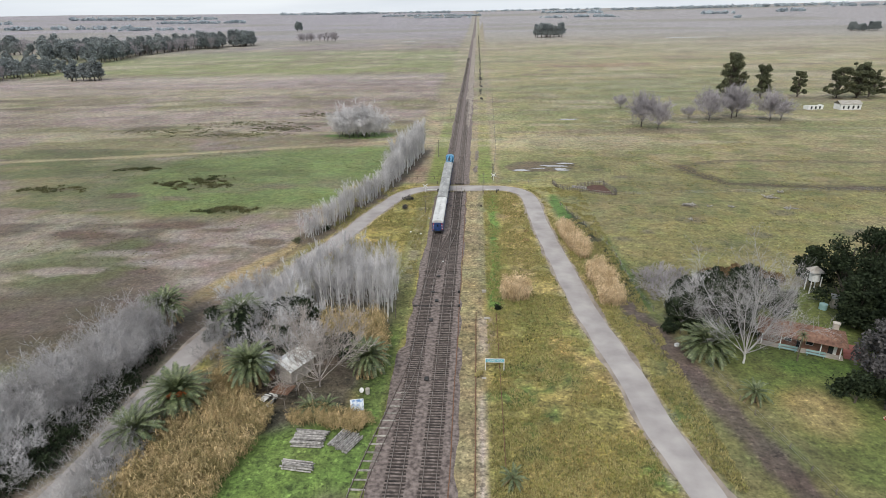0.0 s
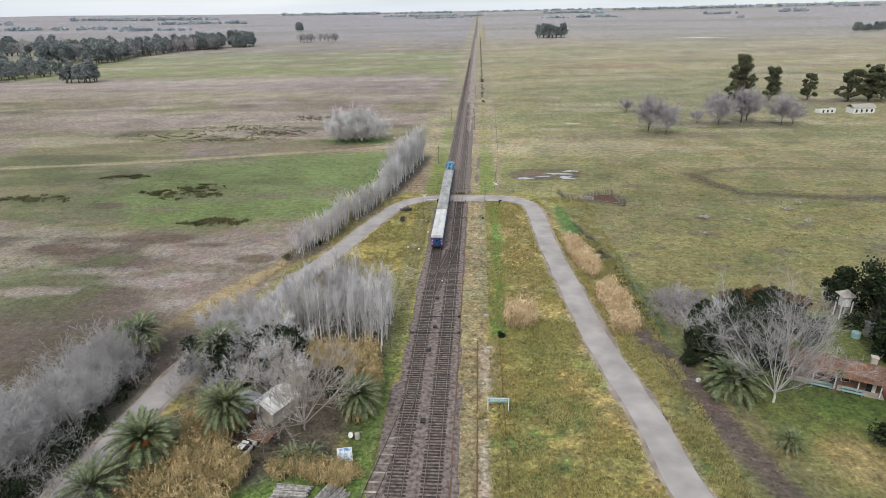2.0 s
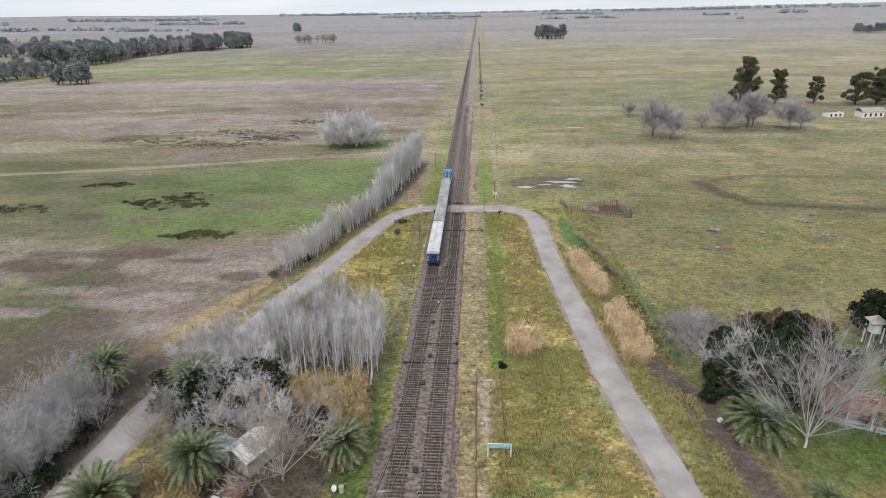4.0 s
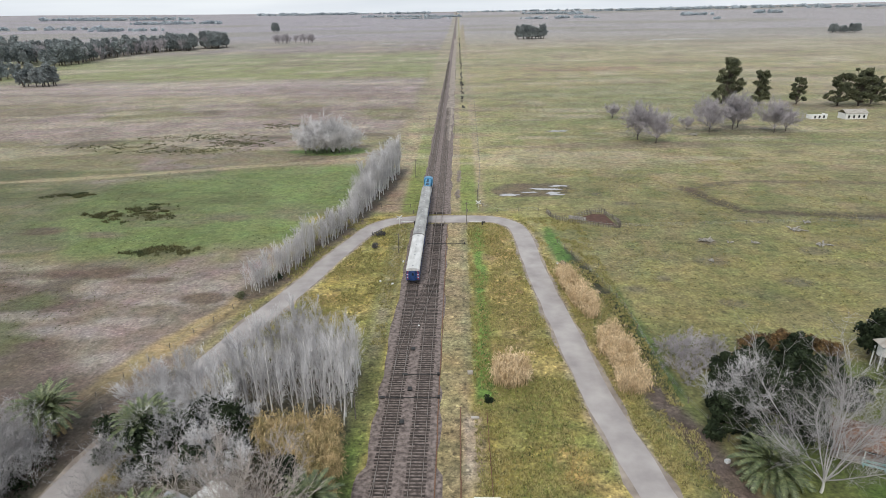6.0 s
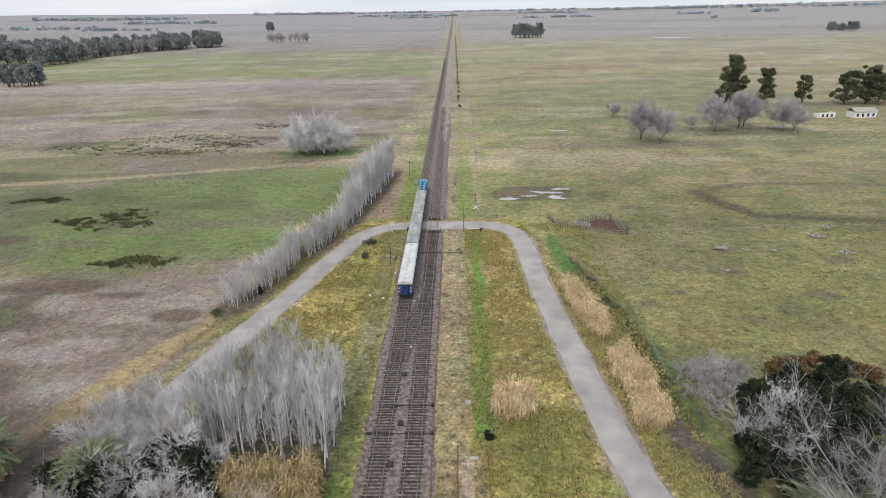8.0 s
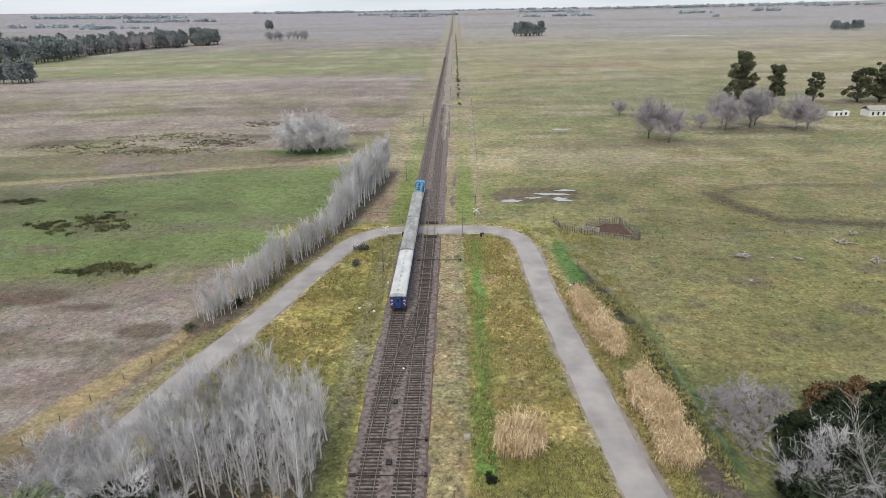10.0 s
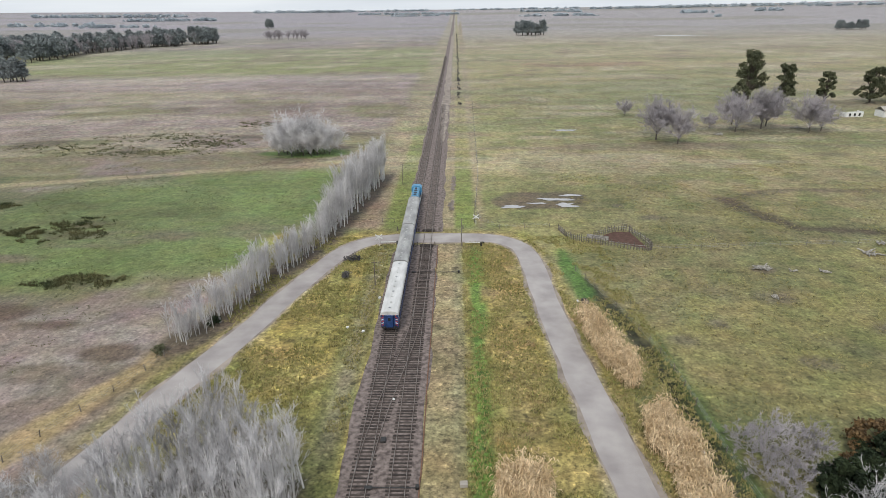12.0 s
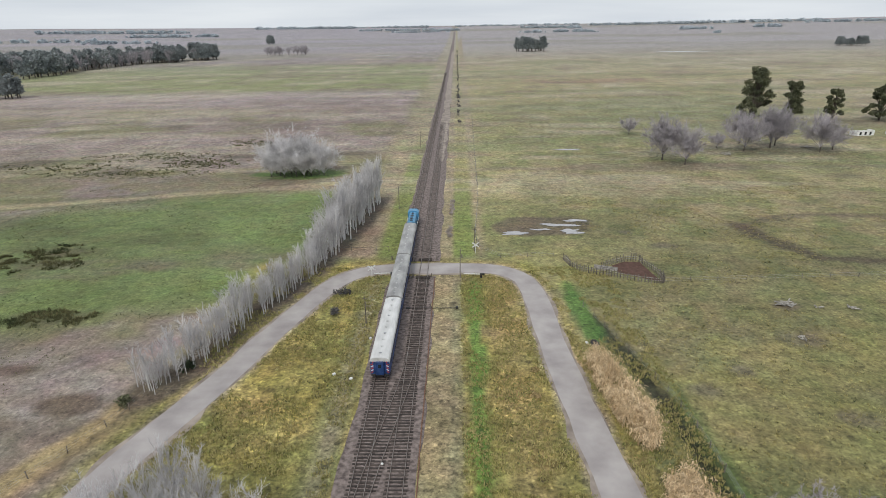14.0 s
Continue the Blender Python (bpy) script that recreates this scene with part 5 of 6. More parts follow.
def coach(y0, label, length=21.3, clean=True):
    t = empty("railway_coach", pose(TRACK_W, y0, 0), label, "railway coach", "coaches of the train")
    w = 1.47
    bm = shell(bmesh.new(), [(-w, 1.05), (w, 1.05), (w, 3.45), (-w, 3.45)], 0.25, length - 0.25)
    part("body", bm, M_BLUE, t, "dark blue coach sides")
    bm = bmesh.new()
    box(bm, (-w - 0.006, length / 2, 3.2), (0.02, length - 0.6, 0.36))
    part("cant_rail", bm, M_WHITE, t, "white band under the roof")
    bm = bmesh.new()
    box(bm, (w + 0.006, length / 2, 3.2), (0.02, length - 0.6, 0.36))
    part("cant_rail", bm, M_WHITE, t, "white band under the roof")
    top = [(-w - 0.05, 3.42), (w + 0.05, 3.42)]
    top += [((w + 0.05) * math.cos(radians(a)) ** 0.75 if a < 90 else -(w + 0.05) * abs(math.cos(radians(a))) ** 0.75, 3.5 + 0.62 * math.sin(radians(a))) for a in range(6, 175, 14)]
    bm = shell(bmesh.new(), top, 0.12, length - 0.12)
    part("roof", bm, M_ROOF if clean else M_ROOF_DARK, t, "pale grey curved roof" if clean else "sooty grey curved roof")
    for k in range(10):
        y = length * (k + 0.7) / 10.4
        bm = bmesh.new()
        rod(bm, (0.0, y, 4.09), (0.0, y, 4.2), 0.13, 0.13, 10)
        rod(bm, (0.0, y, 4.2), (0.0, y, 4.27), 0.24, 0.12, 10)
        part("roof_vent", bm, M_ROOF if k % 3 else M_STEEL, t)
    for y in np.arange(2.4, length - 2, 1.55):
        for s in (-1, 1):
            bm = bmesh.new()
            box(bm, (s * (w + 0.012), y, 2.45), (0.03, 1.1, 0.78), 0, 0.01)
            part("window", bm, M_GLASS, t)
    for end in (0.25, length - 0.25):
        f = -1 if end < 1 else 1
        bm = bmesh.new()
        box(bm, (0, end + f * 0.16, 2.3), (1.25, 0.34, 2.3), 0, 0.05)
        g = part("gangway", bm, M_BLUE, t, "blue end vestibule")
        bm = bmesh.new()
        box(bm, (0, end + f * 0.34, 2.2), (0.74, 0.04, 1.9), 0, 0.01)
        part("end_door", bm, M_BLUE, g)
        bm = bmesh.new()
        box(bm, (0, end + f * 0.365, 2.7), (0.44, 0.02, 0.6))
        part("pane", bm, M_GLASS, g)
        for s in (-1, 1):
            for k in range(5):
                bm = bmesh.new()
                box(bm, (s * 1.18, end + f * 0.012, 1.5 + k * 0.34), (0.42, 0.024, 0.15), 0, 0, (0, 28 * s, 0))
                part("warning_stripe", bm, M_WHITE if k % 2 else M_RED, t)
            bm = bmesh.new()
            rod(bm, (s * 0.95, end, 1.12), (s * 0.95, end + f * 0.42, 1.12), 0.1, 0.1, 10)
            rod(bm, (s * 0.95, end + f * 0.40, 1.12), (s * 0.95, end + f * 0.46, 1.12), 0.22, 0.22, 14)
            part("buffer", bm, M_BLACK, t)
            bm = bmesh.new()
            box(bm, (s * 1.05, end + f * 0.04, 3.25), (0.2, 0.08, 0.2), 0, 0.02)
            part("tail_lamp", bm, M_RED, t)
        bm = bmesh.new()
        box(bm, (0, end + f * 0.1, 1.08), (2.7, 0.2, 0.3), 0, 0.03)
        part("buffer_beam", bm, M_BLACK, t)
    bm = bmesh.new()
    box(bm, (0, length / 2, 0.85), (2.2, 7.0, 0.5), 0, 0.05)
    part("underframe", bm, M_BLACK, t)
    for y in (3.4, length - 3.4):
        bogie(t, y)
    return t


TAIL = 147.0
coach(TAIL, "blue passenger coach with pale roof and striped end")
coach(TAIL + 21.75, "blue passenger coach with grey vented roof", clean=False)
coach(TAIL + 43.5, "blue passenger coach with sooty grey roof", clean=False)
loco = empty("diesel_locomotive", pose(TRACK_W, TAIL + 65.4, 0), "light blue diesel locomotive heading the train", "locomotive")
bm = bmesh.new()
box(bm, (0, 6.9, 1.25), (2.9, 13.4, 0.4), 0, 0.04)
part("frame", bm, M_BLACK, loco)
bm = shell(bmesh.new(), [(-0.95, 1.45), (0.95, 1.45), (0.95, 3.55), (0.6, 3.85), (-0.6, 3.85), (-0.95, 3.55)], 0.9, 9.2)
part("hood", bm, M_LOCO, loco, "light blue engine hood")
bm = shell(bmesh.new(), [(-1.45, 1.45), (1.45, 1.45), (1.45, 3.6), (0.9, 4.05), (-0.9, 4.05), (-1.45, 3.6)], 9.2, 11.6)
cab = part("cab", bm, M_LOCO, loco)
bm = shell(bmesh.new(), [(-1.35, 1.45), (1.35, 1.45), (1.35, 2.75), (1.0, 3.0), (-1.0, 3.0), (-1.35, 2.75)], 11.6, 13.3)
part("nose", bm, M_LOCO, loco)
for s in (-1, 1):
    bm = bmesh.new()
    box(bm, (s * 0.62, 9.17, 3.4), (0.5, 0.05, 0.45), 0, 0.01)
    part("window", bm, M_GLASS, cab)
    bm = bmesh.new()
    box(bm, (s * 1.46, 10.4, 3.0), (0.04, 1.3, 0.7), 0, 0.01)
    part("window", bm, M_GLASS, cab)
    for y in np.arange(1.0, 9.0, 1.3):
        bm = bmesh.new()
        rod(bm, (s * 1.4, y, 1.45), (s * 1.4, y, 2.4), 0.025, 0.025, 6)
        part("stanchion", bm, M_WHITE, loco)
    bm = bmesh.new()
    rod(bm, (s * 1.4, 0.9, 2.4), (s * 1.4, 9.1, 2.4), 0.025, 0.025, 6)
    part("handrail", bm, M_WHITE, loco)
for y in (2.0, 3.6, 5.6):
    bm = bmesh.new()
    rod(bm, (0, y, 3.83), (0, y, 3.95), 0.5, 0.46, 18)
    part("roof_fan", bm, M_BLACK, loco)
bm = bmesh.new()
box(bm, (0, 7.4, 3.95), (0.5, 1.0, 0.25), 0, 0.04)
part("exhaust", bm, M_BLACK, loco)
for y in (2.8, 11.0):
    bogie(loco, y)


# ---- station: name board, platform edge, rusty fence, boxes ----
board = empty("station_name_board", pose(3.15, 83.6, 0), "teal station name board with white lettering and border on two posts", "sign")
for s in (-1.55, 1.55):
    bm = bmesh.new()
    box(bm, (s, 0, 1.1), (0.14, 0.12, 2.2), 0, 0.01)
    part("post", bm, M_WHITE, board)
bm = bmesh.new()
box(bm, (0, -0.02, 1.9), (3.2, 0.1, 0.72), 0, 0.01)
part("frame", bm, M_WHITE, board)
bm = bmesh.new()
box(bm, (0, -0.075, 1.9), (2.98, 0.03, 0.56), 0, 0.004)
part("panel", bm, M_SIGN, board)
curve = bpy.data.curves.new("lettering", "FONT")
curve.body, curve.size, curve.align_x, curve.align_y, curve.extrude = "GANDARA", 0.52, "CENTER", "CENTER", 0.008
curve.materials.append(M_WHITE)
text = new("lettering", curve)
text.parent = board
text.matrix_basis = pose(0, -0.1, 1.9, 90, 0, 0)

edge = empty("platform_edge", Matrix.Identity(4), "low rusty old-rail edging beside the platform path", "platform edge")
for k, y in enumerate(np.arange(55, 105, 2.5)):
    bm = bmesh.new()
    box(bm, (0.0 + 0.03 * math.sin(k * 2.1), y, 0.08), (0.15, 2.44, 0.2 + 0.03 * math.sin(k)), rng.uniform(-0.4, 0.4), 0.02)
    part("kerb_rail", bm, M_RUST, edge)
fence = empty("rusty_fence", Matrix.Identity(4), "leaning rusty iron fence behind the platform", "fence")
for k, y in enumerate(np.arange(60, 104, 2.0)):
    bm = bmesh.new()
    rod(bm, (4.0 + rng.uniform(-0.05, 0.05), y, -0.05), (4.0 + rng.uniform(-0.12, 0.12), y, 1.0 + rng.uniform(-0.2, 0.1)), 0.05, 0.04, 6)
    part("post", bm, M_RUST, fence)
for z in (0.45, 0.85):
    bm = bmesh.new()
    rod(bm, (4.0, 60, z), (4.0, 102, z), 0.03, 0.03, 5)
    part("rail", bm, M_RUST, fence)
for x, y, sx, sy, h, lab in ((1.7, 112.9, 0.9, 0.7, 0.45, "pale concrete hatch in the dry grass"), (2.2, 101.2, 1.2, 0.5, 0.25, "pale concrete slab by the platform end"), (1.4, 81.2, 0.7, 0.4, 0.12, "white slab below the name board")):
    bm = bmesh.new()
    box(bm, (0, 0, h / 2), (sx, sy, h), 0, 0.03)
    tagged(part("concrete_box", bm, M_CONC), lab, "box").matrix_basis = pose(x, y, -0.02, 0, 0, rng.uniform(-8, 8))
# point levers and rodding across the tracks
for x0, x1, y in ((-8.2, 1.6, 171.5), (-9.5, -3.4, 112.3), (-12.6, -3.2, 106.0)):
    bm = bmesh.new()
    box(bm, ((x0 + x1) / 2, y, 0.2), (abs(x1 - x0), 0.12, 0.08), 0, 0.01)
    box(bm, (x0 + 0.3, y, 0.22), (0.9, 0.5, 0.18), 0, 0.03)
    box(bm, (x1 - 0.2, y, 0.3), (0.4, 0.5, 0.5), 0, 0.05)
    tagged(part("point_rod", bm, M_BLACK), "black point rod crossing the tracks to a lever box", "point rod")
for x, y in ((-8.4, 120.3), (-8.1, 108.2), (-8.7, 100), (-8.0, 80.5)):
    bm = bmesh.new()
    box(bm, (0, 0, 0.2), (0.7, 0.9, 0.34), 0, 0.06)
    tagged(part("ground_box", bm, M_BLACK), "dark iron point machine box between the tracks", "point machine", "point machines").matrix_basis = pose(x, y, 0.04)
bm = bmesh.new()
bmesh.ops.create_icosphere(bm, subdivisions=2, radius=0.2, matrix=Matrix.Diagonal((1, 1, 0.8, 1)))
tagged(part("white_stone", bm, M_WHITE), "small white painted stone between the tracks", "stone").matrix_basis = pose(-7.9, 128.7, 0.2)


# ---- level crossing ----
def crossbuck(x, y, turn, h=2.6):
    t = empty("crossing_sign", pose(x, y, 0, 0, 0, turn), "white diagonal-cross level crossing sign on a pole", "sign", "crossing signs")
    bm = bmesh.new()
    rod(bm, (0, 0, -0.1), (0, 0, h), 0.06, 0.05, 8)
    part("pole", bm, M_WHITE, t)
    for a in (35, -35):
        bm = bmesh.new()
        box(bm, (0, -0.08 if a > 0 else -0.11, h - 0.35), (1.9, 0.03, 0.26), 0, 0.004, (0, a, 0))
        part("blade", bm, M_WHITE, t)
    return t


crossbuck(-16.9, 186.6, 15)
crossbuck(5.9, 201.0, 190, 2.3)


def barrier(x, y, turn, label):
    t = empty("crossing_barrier", pose(x, y, 0, 0, 0, turn), label, "barrier", "crossing barriers")
    bm = bmesh.new()
    box(bm, (0, 0, 0.5), (0.45, 0.45, 1.0), 0, 0.05)
    part("post", bm, M_BLACK, t)
    bm = bmesh.new()
    box(bm, (-1.9, 0, 0.85), (3.7, 0.12, 0.16), 0, 0.01)
    part("boom", bm, M_WHITE, t)
    bm = bmesh.new()
    box(bm, (0.5, 0, 0.85), (0.5, 0.3, 0.4), 0, 0.04)
    part("counterweight", bm, M_BLACK, t)


barrier(-12.7, 187.0, 4, "white barrier boom resting beside the crossing")
barrier(6.6, 186.2, -3, "white barrier boom lying by the road")
for k, (x, y) in enumerate(((-12.4, 186.1), (-8.0, 186.3), (-4.0, 186.4), (2.2, 186.0), (-13.6, 196.6), (-8.2, 196.2), (-3.3, 196.4), (2.6, 197.6))):
    bm = bmesh.new()
    box(bm, (0, 0, 0.5), (0.26, 0.26, 1.1), rng.uniform(-5, 5), 0.03)
    tagged(part("crossing_post", bm, M_POST), "short dark post beside the level crossing", "post", "crossing posts").matrix_basis = pose(x, y, -0.05)
for x in (TRACK_W, TRACK_E):
    for y in (186.2, 196.4):
        t = empty("cattle_grid", pose(x, y, 0), "dark wooden cattle grid across the track", "cattle grid", "cattle grids")
        for k in range(6):
            bm = bmesh.new()
            box(bm, (0, -0.75 + 0.3 * k, 0.17), (3.1, 0.16, 0.14), 0, 0.01)
            part("slat", bm, M_SLEEPER, t)
gate = empty("rail_gate", Matrix.Identity(4), "low pole fence closing the line verge", "fence")
for x in np.arange(-27, -14, 3.0):
    bm = bmesh.new()
    rod(bm, (x, 203.4 + 0.03 * x, -0.1), (x, 203.4 + 0.03 * x, 1.1), 0.08, 0.07, 7)
    part("post", bm, M_POST, gate)
bm = bmesh.new()
rod(bm, (-27, 202.6, 0.85), (-15, 203.0, 0.85), 0.07, 0.06, 6)
part("rail", bm, M_POST, gate)


# ---- poles and wire fences ----
def wire_fence(points, gap, label, h=1.2):
    line = smooth_line(points, gap) if len(points) > 2 else [np.array(points[0]) + (np.array(points[1]) - np.array(points[0])) * k for k in np.arange(0, 1.0001, gap / np.linalg.norm(np.array(points[1]) - np.array(points[0])))]
    t = empty("wire_fence", Matrix.Identity(4), label, "fence", "wire fences")
    for q in line:
        bm = bmesh.new()
        rod(bm, (q[0] + rng.uniform(-0.1, 0.1), q[1], -0.1), (q[0] + rng.uniform(-0.15, 0.15), q[1] + rng.uniform(-0.1, 0.1), h * rng.uniform(0.85, 1.1)), 0.075, 0.06, 6)
        part("post", bm, M_POST, t)
    for z in (0.35, 0.7, 1.05):
        raw("wire", *tube([(q[0], q[1], z) for q in line], [0.012] * len(line), 3), M_STEEL, t)


wire_fence([(44, 183.4), (260, 196)], 6.0, "wooden post and wire fence across the pasture")
wire_fence([(24, 198.5), (7.3, 203), (8.2, 260), (10.5, 420)], 5.0, "wooden post and wire fence beside the line")
wire_fence([(25.5, 172), (30.6, 152), (33.4, 136), (34.2, 110), (38.6, 92)], 4.0, "wooden post and wire fence along the ditch")
wire_fence([(-60, 101), (-53, 121), (-46.6, 136), (-41.5, 158)], 4.5, "wooden post and wire fence on the straw bank")
wire_fence([(38.0, 92), (39.6, 80), (42.5, 66), (45, 54)], 3.5, "low wire fence round the garden", 0.9)
for x, y, h in ((-15.2, 165.8, 5.4), (-15.6, 237, 6.9), (-2.0, 307, 8.6), (2.1, 187.2, 6.5), (5.6, 202, 6.0), (-15.7, 101, 5.2), (-2.2, 420, 8), (-2.2, 560, 8), (-2.2, 700, 8), (-14.5, 330, 7)):
    t = empty("telegraph_pole", pose(x, y, 0), "old dark telegraph pole beside the line", "pole", "telegraph poles")
    bm = bmesh.new()
    rod(bm, (0, 0, -0.2), (0.06, 0, h), 0.1, 0.07, 8)
    part("mast", bm, M_POST, t)
    bm = bmesh.new()
    box(bm, (0.05, 0, h - 0.5), (1.1, 0.1, 0.1), 0, 0.01)
    part("cross_arm", bm, M_POST, t)

# ---- corral, puddle, debris in the pasture ----
corral = empty("cattle_corral", Matrix.Identity(4), "grey stake cattle corral with a dark trodden floor", "corral")
ring = smooth_line([(25.9, 196.2), (27.7, 190.6), (33.5, 187.0), (44.4, 183.2), (42.6, 194.6), (39.5, 195.0), (33.5, 191.6)], 0.55)
for q in ring:
    bm = bmesh.new()
    rod(bm, (q[0], q[1], -0.1), (q[0] + rng.uniform(-0.1, 0.1), q[1] + rng.uniform(-0.1, 0.1), rng.uniform(1.2, 1.9)), 0.12, 0.09, 5)
    part("stake", bm, M_POST, corral)
for z in (0.6, 1.1):
    raw("rail", *tube([(q[0], q[1], z) for q in ring[::3]], [0.05] * len(ring[::3]), 5), M_WOOD, corral)
bm = bmesh.new()
box(bm, (33.8, 189.2, 0.9), (5.0, 0.12, 0.9), -22, 0.02)
part("plank_gate", bm, M_WOOD, corral)
verts = [(36.2, 188.4, 0.06), (44.2, 183.5, 0.06), (42.7, 194.4, 0.06), (39.4, 194.8, 0.06), (36.0, 192.6, 0.06), (41, 189.5, 0.09)]
raw("trodden_floor", verts, [(0, 1, 5), (1, 2, 5), (2, 3, 5), (3, 4, 5), (4, 0, 5)], M_MUDDARK, corral)


def pool(cx, cy, rx, ry, seed):
    r = np.random.RandomState(seed)
    n = 30
    verts = [(cx, cy, 0.072)]
    for k in range(n):
        a = 2 * math.pi * k / n
        f = 0.35 + 1.3 * float(vnoise(np.array(math.cos(a) * 2.6 + seed), np.array(math.sin(a) * 2.6), seed))
        verts.append((cx + rx * f * math.cos(a), cy + ry * f * math.sin(a), 0.07))
    tagged(raw("puddle", verts, [(0, k + 1, (k + 1) % n + 1) for k in range(n)], M_WATER), "shallow rain puddle reflecting the pale sky", "puddle", "puddles")


for k, (x, y, a, b) in enumerate(((16.8, 214.8, 3.6, 1.2), (31.0, 215.6, 3.0, 1.9), (28.5, 220.8, 5.0, 1.2), (34, 224.8, 3.0, 0.9), (23.0, 217.4, 2.2, 0.7), (48, 322, 5, 1.4), (400, 1180, 60, 9), (-130, 1180, 14, 4))):
    pool(x, y, a, b, 500 + k)
for k, (x, y, n, s) in enumerate(((64.0, 172.7, 14, 2.0), (69.5, 171.5, 3, 0.8), (75.6, 171.2, 7, 1.3), (90.5, 180.5, 12, 2.2), (92, 170, 8, 2.4), (60.2, 159.8, 5, 1.0), (97, 186, 7, 1.6), (150, 322, 9, 3), (112, 309, 9, 3), (172, 404, 12, 4))):
    t = empty("branch_heap", pose(x, y, 0), "heap of grey dead branches in the pasture", "branch heap", "branch heaps")
    for j in range(n):
        a, l = rng.uniform(0, 6.28), s * rng.uniform(0.5, 1.1)
        p = np.array((rng.uniform(-s, s) * 0.5, rng.uniform(-s, s) * 0.4, 0.08))
        q = p + np.array((math.cos(a) * l, math.sin(a) * l, rng.uniform(0.0, 0.5)))
        raw("branch", *tube([p, (p + q) / 2 + np.array((0, 0, 0.12)), q], [0.24, 0.18, 0.1], 5), M_WOOD_PALE, t)


# ---- log stacks, hoarding, hut and yard ----
def log_stack(x, y, turn, n, rows, length, label, r=0.13):
    t = empty("log_stack", pose(x, y, 0, 0, 0, turn), label, "log stack", "log stacks")
    for j in range(rows):
        for k in range(n - j):
            bm = bmesh.new()
            o = (k - (n - j) / 2) * r * 2.25
            c = rng.uniform(-0.25, 0.25)
            rr = r * rng.uniform(0.8, 1.12)
            rod(bm, (-length / 2 + c, o, r + j * r * 1.8), (length / 2 + c, o + rng.uniform(-0.15, 0.15), r + j * r * 1.8 + rng.uniform(0, 0.08)), rr, rr * 0.9, 8)
            part("log", bm, M_WOOD, t)


log_stack(-23.3, 65.7, -3, 12, 3, 4.4, "stack of grey weathered sleepers and poles on the lawn")
log_stack(-23.5, 60.3, -9, 6, 3, 4.2, "low stack of grey weathered poles on the lawn")
log_stack(-18.3, 65.4, 62, 12, 2, 3.6, "loose pile of grey weathered poles on the lawn")
hoard = empty("hoarding", pose(-17.6, 71.3, 0, -24, 0, 12) @ Matrix.Diagonal((0.75, 0.75, 0.8, 1)), "faded blue and white hoarding with white frame, facing the line", "billboard")
for s in (-1.2, 1.2):
    bm = bmesh.new()
    rod(bm, (s, 0.05, -0.1), (s, 0.05, 2.9), 0.06, 0.06, 6)
    part("post", bm, M_POST, hoard)
bm = bmesh.new()
box(bm, (0, 0, 1.75), (2.7, 0.08, 2.3), 0, 0.01)
part("frame", bm, M_WHITE, hoard)
bm = bmesh.new()
box(bm, (0, -0.05, 1.75), (2.5, 0.03, 2.1), 0, 0.005)
part("panel", bm, M_PICT, hoard, "faded blue and white picture panel")
dish = empty("satellite_dish", pose(-17.9, 76.4, 0, 0, 0, -30) @ Matrix.Diagonal((0.65, 0.65, 0.65, 1)), "white satellite dish on a short post", "satellite dish")
bm = bmesh.new()
rod(bm, (0, 0, -0.1), (0, 0, 0.9), 0.05, 0.05, 6)
part("post", bm, M_STEEL, dish)
bm = bmesh.new()
bmesh.ops.create_uvsphere(bm, u_segments=18, v_segments=10, radius=0.65, matrix=Matrix.Translation((0, 0, 1.1)) @ Matrix.Rotation(radians(55), 4, "X") @ Matrix.Diagonal((1, 1, 0.22, 1)))
part("reflector", bm, M_WHITE, dish)
bm = bmesh.new()
rod(bm, (0, 0, 0), (0, 0, 0.9), 0.35, 0.35, 14)
tagged(part("water_drum", bm, M_CONC), "grey drum standing in the yard", "drum").matrix_basis = pose(-17.0, 76.6, -0.02)


def gable(bm, w, d, z0, z1, over, thick):
    """A pitched roof over w x d, ridge along x."""
    h = d / 2 + over
    a = [(-w / 2 - over, -h, z0), (w / 2 + over, -h, z0), (w / 2 + over, 0, z1), (-w / 2 - over, 0, z1), (w / 2 + over, h, z0), (-w / 2 - over, h, z0)]
    lo = [bm.verts.new(v) for v in a]
    hi = [bm.verts.new((v[0], v[1], v[2] + thick)) for v in a]
    for q in ((0, 1, 2, 3), (3, 2, 4, 5)):
        bm.faces.new([lo[k] for k in q][::-1])
        bm.faces.new([hi[k] for k in q])
    for a, b in ((0, 1), (1, 2), (2, 4), (4, 5), (5, 3), (3, 0)):
        bm.faces.new((lo[a], lo[b], hi[b], hi[a]))
    return bm


def wall_with_gable(bm, w, d, h, hg):
    profile = [(-d / 2, 0), (d / 2, 0), (d / 2, h), (0, hg), (-d / 2, h)]
    a = [bm.verts.new((-w / 2, y, z)) for y, z in profile]
    b = [bm.verts.new((w / 2, y, z)) for y, z in profile]
    for k in range(5):
        bm.faces.new((a[k], a[(k + 1) % 5], b[(k + 1) % 5], b[k]))
    bm.faces.new(a)
    bm.faces.new(b)
    bmesh.ops.recalc_face_normals(bm, faces=bm.faces)
    return bm


